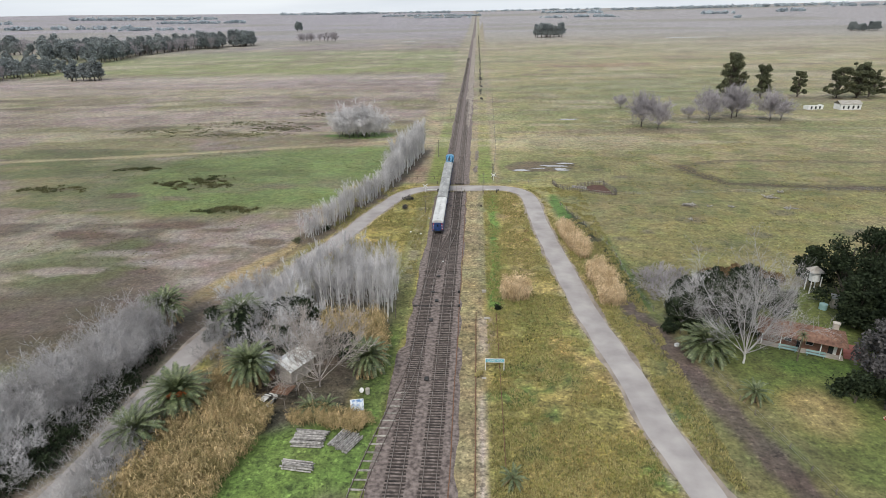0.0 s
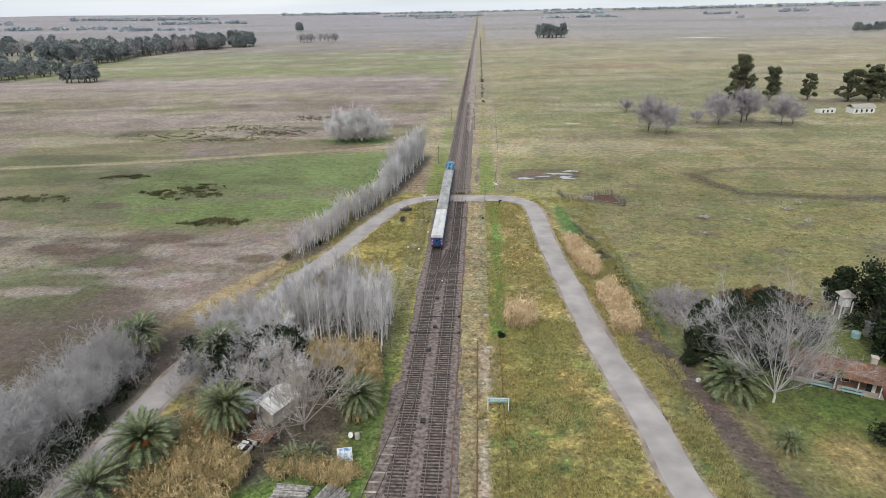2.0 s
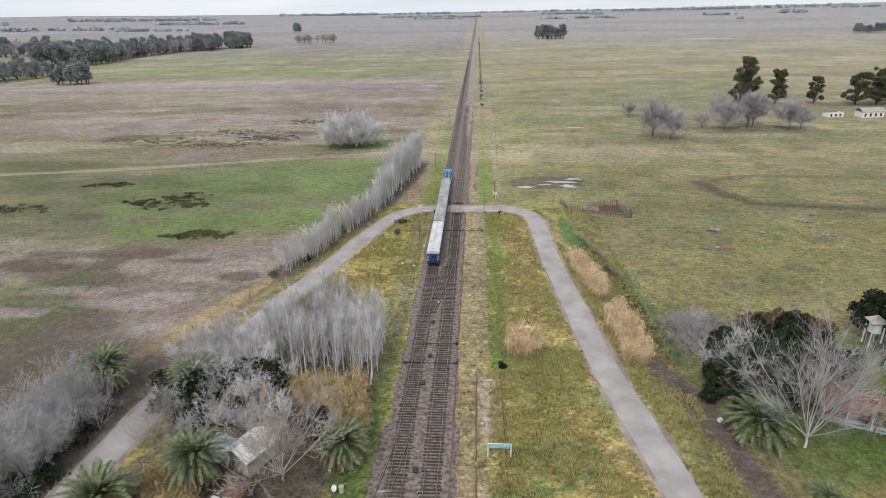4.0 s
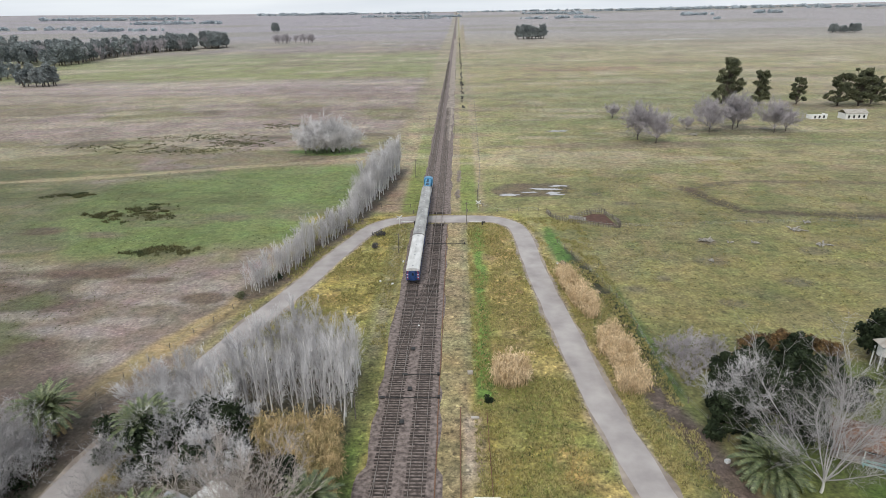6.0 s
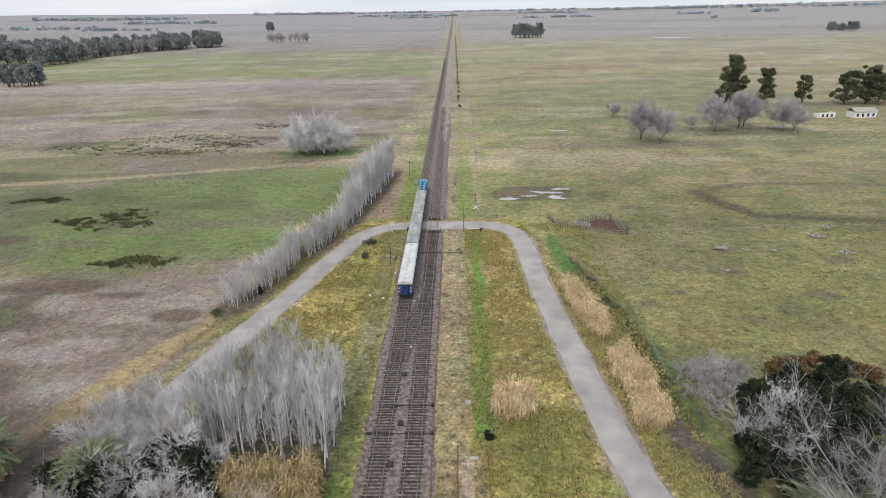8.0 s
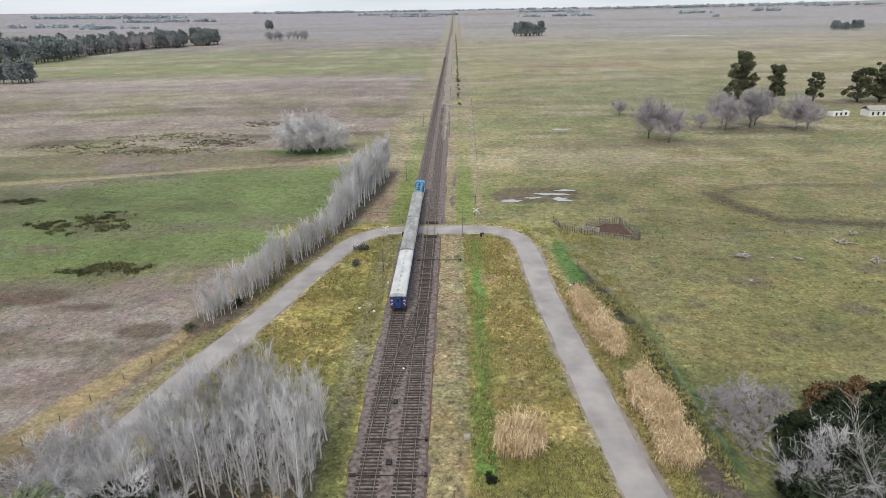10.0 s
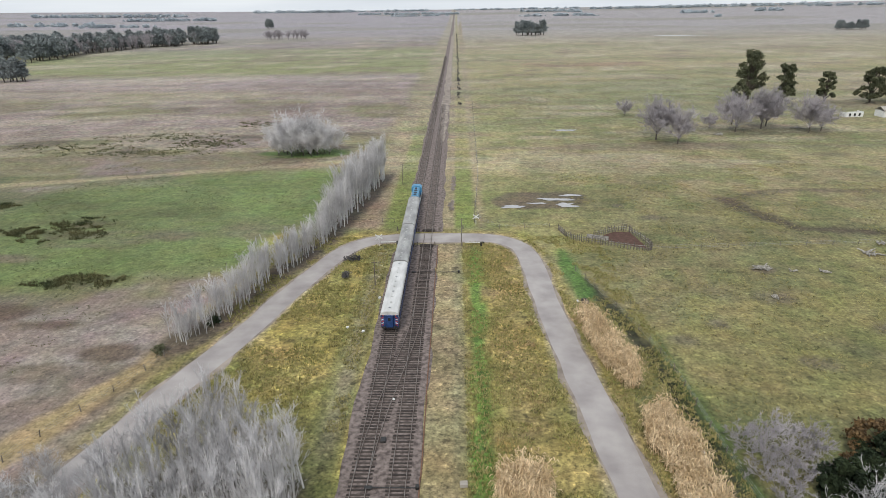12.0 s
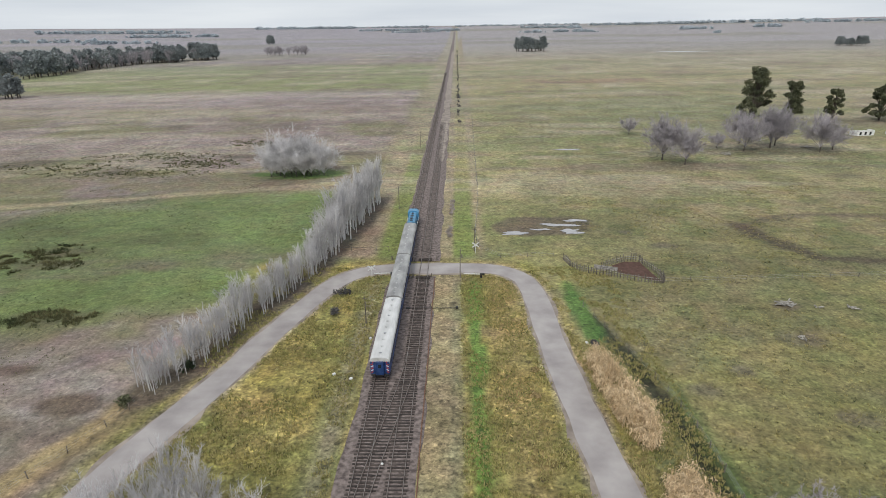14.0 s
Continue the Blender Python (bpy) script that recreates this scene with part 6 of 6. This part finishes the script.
hut = empty("yard_hut", pose(-30.4, 82.0, 0, 0, 0, 62) @ Matrix.Diagonal((0.84, 0.84, 0.9, 1)), "cream plaster hut with a patched white roof in the yard", "hut")
part("wall", wall_with_gable(bmesh.new(), 6.4, 5.2, 2.7, 3.75), M_PLASTER, hut)
part("roof", gable(bmesh.new(), 6.4, 5.2, 2.6, 3.9, 0.35, 0.08), M_ROOF_WHITE, hut, "patched white sheet roof")
bm = bmesh.new()
box(bm, (-3.22, 0.6, 1.0), (0.06, 0.9, 2.0), 0, 0.01)
part("door", bm, M_WOOD, hut)
shed = empty("lean_to_shed", pose(-34.6, 81.5, 0, 0, 0, -24), "dark lean-to shed beside the hut", "shed")
bm = bmesh.new()
box(bm, (0, 0, 1.1), (4.0, 3.6, 2.2), 0, 0.02)
part("wall", bm, M_BRICK, shed)
bm = bmesh.new()
box(bm, (0, 0, 2.35), (4.5, 4.2, 0.08), 0, 0.01, (6, 0, 0))
part("roof", bm, M_STEEL, shed, "dull metal sheet roof")
pergola = empty("pole_shelter", pose(-30.8, 73.8, 0, 0, 0, -14), "open pole shelter with thin rails over a parked car", "shelter")
for x in (-2.6, 0, 2.6):
    for y in (-1.6, 1.8):
        bm = bmesh.new()
        rod(bm, (x, y, -0.1), (x, y, 2.3), 0.07, 0.06, 6)
        part("post", bm, M_POST, pergola)
for y in (-1.6, 1.8):
    bm = bmesh.new()
    rod(bm, (-3, y, 2.3), (3, y, 2.32), 0.06, 0.06, 6)
    part("beam", bm, M_POST, pergola)
bm = bmesh.new()
box(bm, (1.2, 0.5, 2.42), (3.0, 2.6, 0.06), 0, 0.01)
part("roof_sheet", bm, M_RUST, pergola, "rusted brown roofing sheet")
car = empty("parked_car", pose(-32.2, 73.0, 0, 0, 0, -20), "old pale car under the shelter", "car")
bm = shell(bmesh.new(), [(-0.8, 0.3), (0.8, 0.3), (0.82, 0.75), (0.7, 0.88), (-0.7, 0.88), (-0.82, 0.75)], -2.0, 2.0)
part("body", bm, M_WHITE, car)
bm = shell(bmesh.new(), [(-0.72, 0.86), (0.72, 0.86), (0.55, 1.38), (-0.55, 1.38)], -1.1, 1.2)
part("cabin", bm, M_GLASS, car)
bm = bmesh.new()
box(bm, (0, 0.1, 1.4), (1.08, 1.7, 0.06), 0, 0.02)
part("roof", bm, M_WHITE, car)
for x in (-0.74, 0.74):
    for y in (-1.25, 1.25):
        bm = bmesh.new()
        rod(bm, (x - 0.09, y, 0.3), (x + 0.09, y, 0.3), 0.31, 0.31, 16)
        part("wheel", bm, M_BLACK, car)

# ---- the brick house and its garden ----
house = empty("brick_house", pose(57.0, 93.2, 0, 0, 0, -24.5), "long low brick house with a clay tile hip roof and porch", "house")
HW, HD = 12.6, 5.6
bm = bmesh.new()
box(bm, (0, 0.7, 1.35), (HW, HD - 1.4, 2.7), 0, 0.01)
part("wall", bm, M_BRICK, house)
bm = bmesh.new()
box(bm, (0, -2.0, 0.08), (HW + 0.4, 1.7, 0.2), 0, 0.02)
part("porch_floor", bm, M_CONC, house)
ex, ey, rz = HW / 2 + 0.5, HD / 2 + 0.5, 1.55
bm = bmesh.new()
base = [bm.verts.new(v) for v in ((-ex, -ey, 2.6), (ex, -ey, 2.6), (ex, ey, 2.6), (-ex, ey, 2.6))]
top = [bm.verts.new(v) for v in ((-ex + 2.6, 0, 2.6 + rz), (ex - 2.6, 0, 2.6 + rz))]
for f in ((base[0], base[1], top[1], top[0]), (base[1], base[2], top[1]), (base[2], base[3], top[0], top[1]), (base[3], base[0], top[0]), (base[3], base[2], base[1], base[0])):
    bm.faces.new(f)
roof = part("roof", bm, M_TILE, house, "weathered red clay tile roof")
bm = bmesh.new()
box(bm, (0, 0, 0), (0.34, 0.42, 0.045), 0, 0.012)
tile_mesh = bpy.data.meshes.new("roof_tile")
bm.to_mesh(tile_mesh)
bm.free()
tile_mesh.materials.append(M_TILE)
slope = math.degrees(math.atan2(rz, ey))
for i in range(9):
    f = (i + 0.4) / 9
    inset = 2.6 * f
    n = int((2 * ex - 2 * inset) / 0.37)
    for k in range(n):
        ob = new("roof_tile", tile_mesh)
        ob.parent = roof
        ob.matrix_basis = pose(-ex + inset + (k + 0.5) * 0.37, -ey * (1 - f), 2.62 + rz * f, slope + rng.uniform(-3, 1), rng.uniform(-3, 3), rng.uniform(-2, 2))
for i in range(7):
    f = (i + 0.4) / 7.5
    n = int(2 * ey * (1 - f) / 0.37)
    for k in range(n):
        ob = new("roof_tile", tile_mesh)
        ob.parent = roof
        ob.matrix_basis = pose(ex - 2.6 * f, -ey * (1 - f) + (k + 0.5) * 0.37, 2.62 + rz * f, 0, 0, 90) @ pose(0, 0, 0, math.degrees(math.atan2(rz, 2.6)) + rng.uniform(-3, 1), 0, 0)
for x in (-5.9, -3.0, 0.0, 3.0, 5.9):
    bm = bmesh.new()
    box(bm, (x, -2.65, 1.35), (0.16, 0.16, 2.5), 0, 0.01)
    part("porch_post", bm, M_WHITE, house)
for x, w in ((-1.9, 1.0), (1.4, 1.0)):
    bm = bmesh.new()
    box(bm, (x, -1.42, 1.6), (w + 0.16, 0.08, 1.16), 0, 0.01)
    win = part("window", bm, M_WHITE, house, "white framed window")
    bm = bmesh.new()
    box(bm, (x, -1.47, 1.6), (w, 0.04, 1.0))
    part("pane", bm, M_GLASS, win)
# dark panels on the closed wall stand for the shade inside open doorways
for x, mat, lab in ((-0.1, M_GLASS, "dark panel for the shade of an open doorway"), (4.6, M_GLASS, "dark panel for the shade of an open doorway"), (5.25, M_WHITE, "white open door leaf")):
    bm = bmesh.new()
    box(bm, (x, -1.42, 1.15), (0.75 if mat is M_GLASS else 0.5, 0.08, 2.0), 0, 0.01)
    part("door", bm, mat, house, lab)
bm = bmesh.new()
box(bm, (5.2, 2.9, 2.0), (0.9, 0.9, 4.0), 0, 0.02)
box(bm, (5.2, 2.9, 4.07), (1.1, 1.1, 0.14), 0, 0.02)
part("chimney", bm, M_PLASTER, house)
for k, x in enumerate((-1.8, 2.4)):
    o = Matrix.Translation((57.0, 93.2, 0)) @ Matrix.Rotation(radians(-24.5), 4, "Z") @ Matrix.Translation((x, -3.15, 0.0))
    t = empty("garden_bench", o, "pale teal slatted bench in front of the porch", "bench", "garden benches")
    for j in range(3):
        bm = bmesh.new()
        box(bm, (0, -0.3 + 0.18 * j, 0.47), (2.9, 0.13, 0.05), 0, 0.01)
        part("slat", bm, M_TEAL, t)
    for j in range(2):
        bm = bmesh.new()
        box(bm, (0, 0.26, 0.68 + 0.2 * j), (2.9, 0.05, 0.14), 0, 0.01)
        part("back_slat", bm, M_TEAL, t)
    for s in (-1.2, 1.2):
        bm = bmesh.new()
        box(bm, (s, 0, 0.24), (0.08, 0.55, 0.48), 0, 0.01)
        part("leg", bm, M_TEAL, t)
bm = bmesh.new()
box(bm, (0, 0, 0.04), (3.4, 5.5, 0.12), 0, 0.02)
tagged(part("patio", bm, M_PATIO), "red tiled patio beside the house", "patio", kind="structure").matrix_basis = pose(65.0, 90.6, 0, 0, 0, -24.5)
tower = empty("water_tower", pose(70.0, 114.5, 0), "small white cabin-like water tower on legs", "water tower")
for x in (-0.95, 0.95):
    for y in (-0.95, 0.95):
        bm = bmesh.new()
        box(bm, (x, y, 1.9), (0.18, 0.18, 3.8), 0, 0.01)
        part("leg", bm, M_WHITE, tower)
bm = bmesh.new()
rod(bm, (0, 0, 2.6), (0, 0, 4.6), 1.0, 1.0, 20)
part("tank", bm, M_WHITE, tower)
bm = bmesh.new()
bmesh.ops.create_cone(bm, cap_ends=True, segments=4, radius1=2.0, radius2=0.05, depth=1.1, matrix=pose(0, 0, 5.3, 0, 0, 45))
part("roof", bm, M_CONC, tower)
shed2 = empty("garden_shed", pose(71.5, 107.5, 0, 0, 0, -20), "weathered plaster garden shed with flat roof", "shed")
bm = bmesh.new()
box(bm, (0, 0, 1.1), (2.6, 2.0, 2.2), 0, 0.02)
part("wall", bm, M_PLASTER, shed2)
bm = bmesh.new()
box(bm, (0, 0, 2.25), (3.0, 2.4, 0.1), 0, 0.01)
part("roof", bm, M_STEEL, shed2)
bm = bmesh.new()
box(bm, (-0.4, -1.03, 0.95), (0.8, 0.06, 1.8), 0, 0.01)
part("door", bm, M_WOOD, shed2)
bm = bmesh.new()
rod(bm, (0, 0, 0), (0, 0, 1.1), 0.75, 0.75, 18)
tagged(part("water_tank", bm, M_TEAL), "pale teal water tank on the lawn", "tank").matrix_basis = pose(68.3, 106.8, -0.02)
for x, y, r, mat, lab in ((63.3, 97.0, 0.6, M_BLACK, "dark round bush pot behind the house"),):
    bm = bmesh.new()
    rod(bm, (0, 0, 0), (0, 0, 1.0), r, r * 1.1, 14)
    tagged(part("planter", bm, mat), lab, "planter").matrix_basis = pose(x, y, -0.02)
wheel = empty("cart_wheel", pose(59.6, 72.6, 0.02, 0, 0, 20), "red and white painted cart wheel lying on the lawn", "wheel")
for k in range(12):
    a, b = 2 * math.pi * k / 12, 2 * math.pi * (k + 1) / 12
    bm = bmesh.new()
    rod(bm, (0.6 * math.cos(a), 0.6 * math.sin(a), 0.08), (0.6 * math.cos(b), 0.6 * math.sin(b), 0.08), 0.08, 0.08, 6)
    part("rim_piece", bm, M_RED if k % 2 else M_WHITE, wheel)
bm = bmesh.new()
box(bm, (0, 0, 0.25), (0.7, 0.5, 0.5), 0, 0.03)
tagged(part("white_crate", bm, M_WHITE), "white box lying among dead leaves", "crate").matrix_basis = pose(35.6, 92.2, -0.05, 0, 0, 25)
for k, (x, y) in enumerate(((-14.9, 147.5), (-17.8, 148.8), (-13.6, 160), (31, 118.5), (23.4, 158.4))):
    bm = bmesh.new()
    box(bm, (0, 0, 0.16), (0.5, 0.4, 0.36), 0, 0.06)
    tagged(part("white_stone", bm, M_WHITE), "pale marker stone in the verge grass", "stone", "marker stones").matrix_basis = pose(x, y, -0.03, 0, 0, 30 * k)

# ---- ruin beyond the pasture ----
ruin = empty("ruined_house", pose(208.5, 349, -0.05, 0, 0, 6), "derelict pale house with a rusted roof", "house")
bm = bmesh.new()
box(bm, (0, 0, 1.5), (12, 6, 3.0), 0, 0.03)
part("wall", bm, M_WHITE, ruin)
part("roof", gable(bmesh.new(), 12, 6, 3.0, 4.8, 0.4, 0.1), M_WOOD_PALE, ruin, "dull brown sheet roof")
for x in (-4.2, -1.4, 1.4, 4.2):
    bm = bmesh.new()
    box(bm, (x, -3.03, 1.4), (1.0, 0.08, 1.6), 0, 0.01)
    part("window", bm, M_GLASS, ruin)
ruin = empty("ruined_shed", pose(190.5, 350, -0.05, 0, 0, 8), "roofless white shed walls", "shed")
for c, s in (((0, -2, 1.1), (9, 0.3, 2.2)), ((0, 2, 0.9), (9, 0.3, 1.8)), ((-4.4, 0, 1.0), (0.3, 4, 2.0)), ((4.4, 0, 1.2), (0.3, 4, 2.4))):
    bm = bmesh.new()
    box(bm, c, s, 0, 0.03)
    part("wall", bm, M_WHITE, ruin)
# wall is unbroken; dark panels imitate the shaded openings
for x in (-2.5, 0, 2.5):
    bm = bmesh.new()
    box(bm, (x, -2.17, 1.1), (1.0, 0.06, 1.4), 0, 0.01)
    part("opening", bm, M_GLASS, ruin)

# ---- distant woods ----
rf = random.Random(77)


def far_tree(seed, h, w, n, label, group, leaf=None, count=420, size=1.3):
    return leafy_tree("far_tree", seed, h, random_lobes(seed, n, w * 0.6, h * 0.3, h * 0.85, h * 0.18), count, size, leaf or M_LEAF_HAZE, label, "tree", group, False)


far_protos = Wood([far_tree(600 + k, 20 + 2 * k, 7, 8, "eucalyptus of a distant shelter wood, leaves tinted with haze", "shelter wood trees", None, 1000, 1.15) for k in range(3)] +
                  [tree_proto("far_bare_tree", bare_crown(610, 17, 3, 8, 0.66, 30, 84, 8, 4, 0, 1.0, 0.2), M_TWIG_LILAC, M_TWIG_LILAC, "bare lilac-grey tree of a distant shelter wood", "tree", "shelter wood trees")])
wood_line = [(-470, 735), (-486, 800), (-486, 870), (-464, 975), (-425, 1050), (-390, 1110)]
for q in smooth_line(wood_line, 7):
    for j in range(5):
        bare = 3 if rf.random() < (0.65 if 800 < q[1] < 1010 else 0.15) else rf.randrange(3)
        far_protos.put(bare, q[0] - 4 - 95 * rf.random() ** 1.5, q[1] + rf.uniform(-5, 60), rf.uniform(0, 360), rf.uniform(0.85, 1.3))
for k in range(110):
    far_protos.put(3 if rf.random() < 0.3 else rf.randrange(3), rf.uniform(-540, -436), rf.uniform(515, 655), rf.uniform(0, 360), rf.uniform(0.6, 0.95))
for k in range(80):
    far_protos.put(3 if rf.random() < 0.25 else rf.randrange(3), rf.uniform(-1000, -650), rf.uniform(900, 1060), rf.uniform(0, 360), rf.uniform(0.9, 1.35))
for k in range(9):
    far_protos.put(rf.randrange(3), -362 + rf.uniform(-13, 13), 545 + rf.uniform(-7, 7), rf.uniform(0, 360), rf.uniform(0.6, 0.95))
for k in range(24):
    far_protos.put(3, -318 + rf.uniform(-36, 36), 1230 + rf.uniform(-20, 20), rf.uniform(0, 360), rf.uniform(0.7, 1.1))
for k in range(4):
    far_protos.put(rf.randrange(3), -545 + rf.uniform(-9, 9), 1900 + rf.uniform(-9, 9), rf.uniform(0, 360), rf.uniform(1.0, 1.4))
for k in range(20):
    far_protos.put(rf.randrange(3), 143 + rf.uniform(-26, 26), 1270 + rf.uniform(-14, 14), rf.uniform(0, 360), rf.uniform(0.9, 1.35))
for k in range(18):
    far_protos.put(rf.randrange(3), 790 + rf.uniform(-30, 30), 1335 + rf.uniform(-14, 14), rf.uniform(0, 360), rf.uniform(0.6, 1.0))


def far_belt(name, x0, x1, y, h, n, seed, label, thick=30):
    """A belt of woods near the horizon, one mesh of many leaf clumps with an uneven top."""
    r = np.random.RandomState(seed)
    lobes = []
    for k in range(n):
        x = r.uniform(x0, x1)
        hh = h * r.uniform(0.2, 0.5)
        lobes.append((x, y + r.uniform(-thick, thick), rise(x, y) + hh * 0.45, hh * 0.9, hh * 0.6, hh * 0.5))
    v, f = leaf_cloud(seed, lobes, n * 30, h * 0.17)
    tagged(raw(name, v, f, M_WOODS_HAZE), label, "woods", kind="stuff")


BELTS = [(-560, -120, 3700, 26, 60), (-330, -40, 3300, 20, 40), (-120, 20, 3600, 24, 40), (300, 640, 3000, 26, 44), (380, 760, 3900, 30, 60), (640, 730, 3690, 26, 14), (1080, 1220, 3080, 34, 20),
         (1450, 1600, 3220, 34, 20), (900, 1500, 4300, 34, 60), (1350, 2400, 4250, 40, 100), (2100, 3000, 3900, 36, 60), (-1500, -1080, 2900, 30, 60), (-1250, -1000, 2150, 24, 30), (-1800, -1300, 2300, 30, 40),
         (-2400, -1500, 3600, 40, 90), (-1400, -700, 4400, 36, 80), (-800, -200, 4500, 30, 60), (2400, 3600, 3300, 36, 60), (-3600, -2300, 3000, 40, 80), (0, 900, 4600, 28, 70), (980, 1010, 2500, 22, 5), (600, 640, 2900, 16, 5)]
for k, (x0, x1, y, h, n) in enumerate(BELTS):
    far_belt("far_woods", x0, x1, y, h, n, 700 + k, "belt of woods near the horizon, paled by haze in its colour")
# hedge of scrub beside the open line
r = np.random.RandomState(5)
lobes = []
for k in range(190):
    s = r.uniform(0.2, 0.75) * (1.6 if k % 9 == 0 else 1)
    lobes.append((2.8 + r.uniform(-0.8, 0.8), 400 + 1000 * r.uniform(0, 1) ** 1.3, s * 0.5, s, s * 2.2, s * 0.8))
tagged(raw("line_scrub", *leaf_cloud(806, lobes, 4200, 0.26), M_LEAF_GREY), "broken hedge of dark scrub beside the open line", "scrub", kind="stuff")
lobes = [(x - 1.0, y, 0.15 * s, s * 0.7, s * 1.5, s * 0.45) for x, y, s in ((0.6, 213, 1.0), (0.3, 216, 1.2), (0.8, 219, 0.9), (0.9, 232, 1.1), (1.1, 236, 1.2), (1.0, 240, 1.0), (1.2, 244, 1.1))]
tagged(raw("brush_heaps", *leaf_cloud(830, lobes, 1800, 0.14), M_TWIG_BROWN), "brown heaps of cut brush beside the line", "brush heap", kind="stuff")
for k, (x, y, s, mat) in enumerate(((24.4, 157.6, 1.0, M_LEAF_GREY), (13.6, 150, 0.7, M_CANE), (12.8, 143, 0.7, M_CANE), (4.3, 105.4, 1.0, M_LEAF), (0.6, 82.3, 0.8, M_GRASS), (-41.5, 150, 1.6, M_LEAF), (-46.5, 141.5, 1.5, M_LEAF_EUC), (-21.8, 178, 1.6, M_LEAF_GREY), (-22, 169, 1.4, M_LEAF_GREY), (56, 121, 2.0, M_LEAF_EUC))):
    v, f = leaf_cloud(850 + k, random_lobes(860 + k, 6, s * 0.9, s * 0.2, s * 0.7, s * 0.5), 380, 0.16 * max(1, s * 0.7))
    tagged(raw("verge_bush", v, f, mat), "small scrubby bush on the grass verge", "bush", "verge bushes").location = (x, y, 0)


# ---- grass tufts ----
def tufts(name, count, chooser, height, mat, label, seed, blades=5):
    r = np.random.RandomState(seed)
    got = 0
    pts = []
    while got < count:
        x, y = chooser(r, count)
        pts.append(np.stack([x, y], 1))
        got += len(x)
    p = np.concatenate(pts)[:count]
    p = np.repeat(p, blades, axis=0) + r.normal(size=(count * blades, 2)) * 0.16
    n = len(p)
    a = r.uniform(0, 2 * math.pi, n)
    h = height * r.uniform(0.5, 1.3, n)
    w = 0.05 + 0.05 * r.rand(n)
    lean = h * r.uniform(0.1, 0.9, n)
    base = np.concatenate([p, np.full((n, 1), -0.06)], 1)
    s = np.stack([-np.sin(a) * w, np.cos(a) * w, np.zeros(n)], 1)
    tip = base + np.stack([np.cos(a) * lean, np.sin(a) * lean, h], 1)
    v = np.stack([base - s, base + s, tip], 1).reshape(-1, 3)
    f = np.arange(n * 3).reshape(-1, 3)
    return tagged(raw(name, v.tolist(), f.tolist(), mat), label, "grass", kind="stuff")


def verge_points(r, n):
    x, y = r.uniform(-40, 34, n), 52 + 140 * r.uniform(0, 1, n) ** 1.3
    d = line_distance(x, y, ROAD_LINE)
    keep = (d > 2.9) & ((x > 2.2) | (x < -14)) & ~((x < -13.5) & (y < 122)) & (fbm(x, y, 6, 91) > 0.42)
    return x[keep], y[keep]


def field_points(r, n):
    x, y = r.uniform(32, 130, n), 100 + 160 * r.uniform(0, 1, n)
    keep = (fbm(x, y, 11, 95) > 0.5) & (line_distance(x, y, LITTER) > 4) & ~((y < 120) & (x < 90))
    return x[keep], y[keep]


def west_points(r, n):
    x, y = r.uniform(-140, -34, n), r.uniform(120, 300, n)
    keep = (fbm(x, y, 14, 97) > 0.56) & (line_distance(x, y, ROAD_LINE) > 7)
    return x[keep], y[keep]


M_GRASS_GREEN = islands(surf("green_grass_blades", (0.16, 0.185, 0.05), (0.28, 0.27, 0.085), 0.15, 0.85), 0.25)
M_GRASS_DARK = islands(surf("dark_grass_blades", (0.045, 0.06, 0.02), (0.13, 0.12, 0.05), 0.15, 0.85), 0.4)


def cluster_points(r, n):
    k = r.randint(0, len(TUSSOCKS), n)
    e = np.array(TUSSOCKS)[k]
    a, q = r.uniform(0, 2 * math.pi, n), np.sqrt(r.uniform(0, 1, n))
    wide = np.where(e[:, 1] > 260, 2.3, 1.25)
    x, y = e[:, 0] + wide * e[:, 2] * q * np.cos(a), e[:, 1] + wide * e[:, 3] * q * np.sin(a)
    keep = (fbm(x, y, 2.6, 99) - 0.3 * (q - 0.6)) > 0.52
    return x[keep], y[keep]


tufts("verge_grass", 22000, verge_points, 0.34, M_GRASS, "dry yellow-green tussocks on the verges", 901)
tufts("verge_grass", 10000, verge_points, 0.28, M_GRASS_GREEN, "green tussocks on the verges", 902)
tufts("verge_grass", 1800, verge_points, 0.3, M_GRASS_DARK, "dark weedy tussocks on the verges", 905)
tufts("pasture_grass", 7000, field_points, 0.22, M_GRASS, "short dry tussocks of the pasture", 903)
tufts("pasture_grass", 900, field_points, 0.3, M_GRASS_DARK, "dark tussocks and thistles of the pasture", 906)
tufts("pasture_grass", 2500, west_points, 0.25, M_GRASS_DARK, "dark tussocks on the muddy field", 904)
tufts("rush_tussocks", 4600, cluster_points, 0.55, M_GRASS_DARK, "clusters of dark rushes on the muddy field", 907, 6)
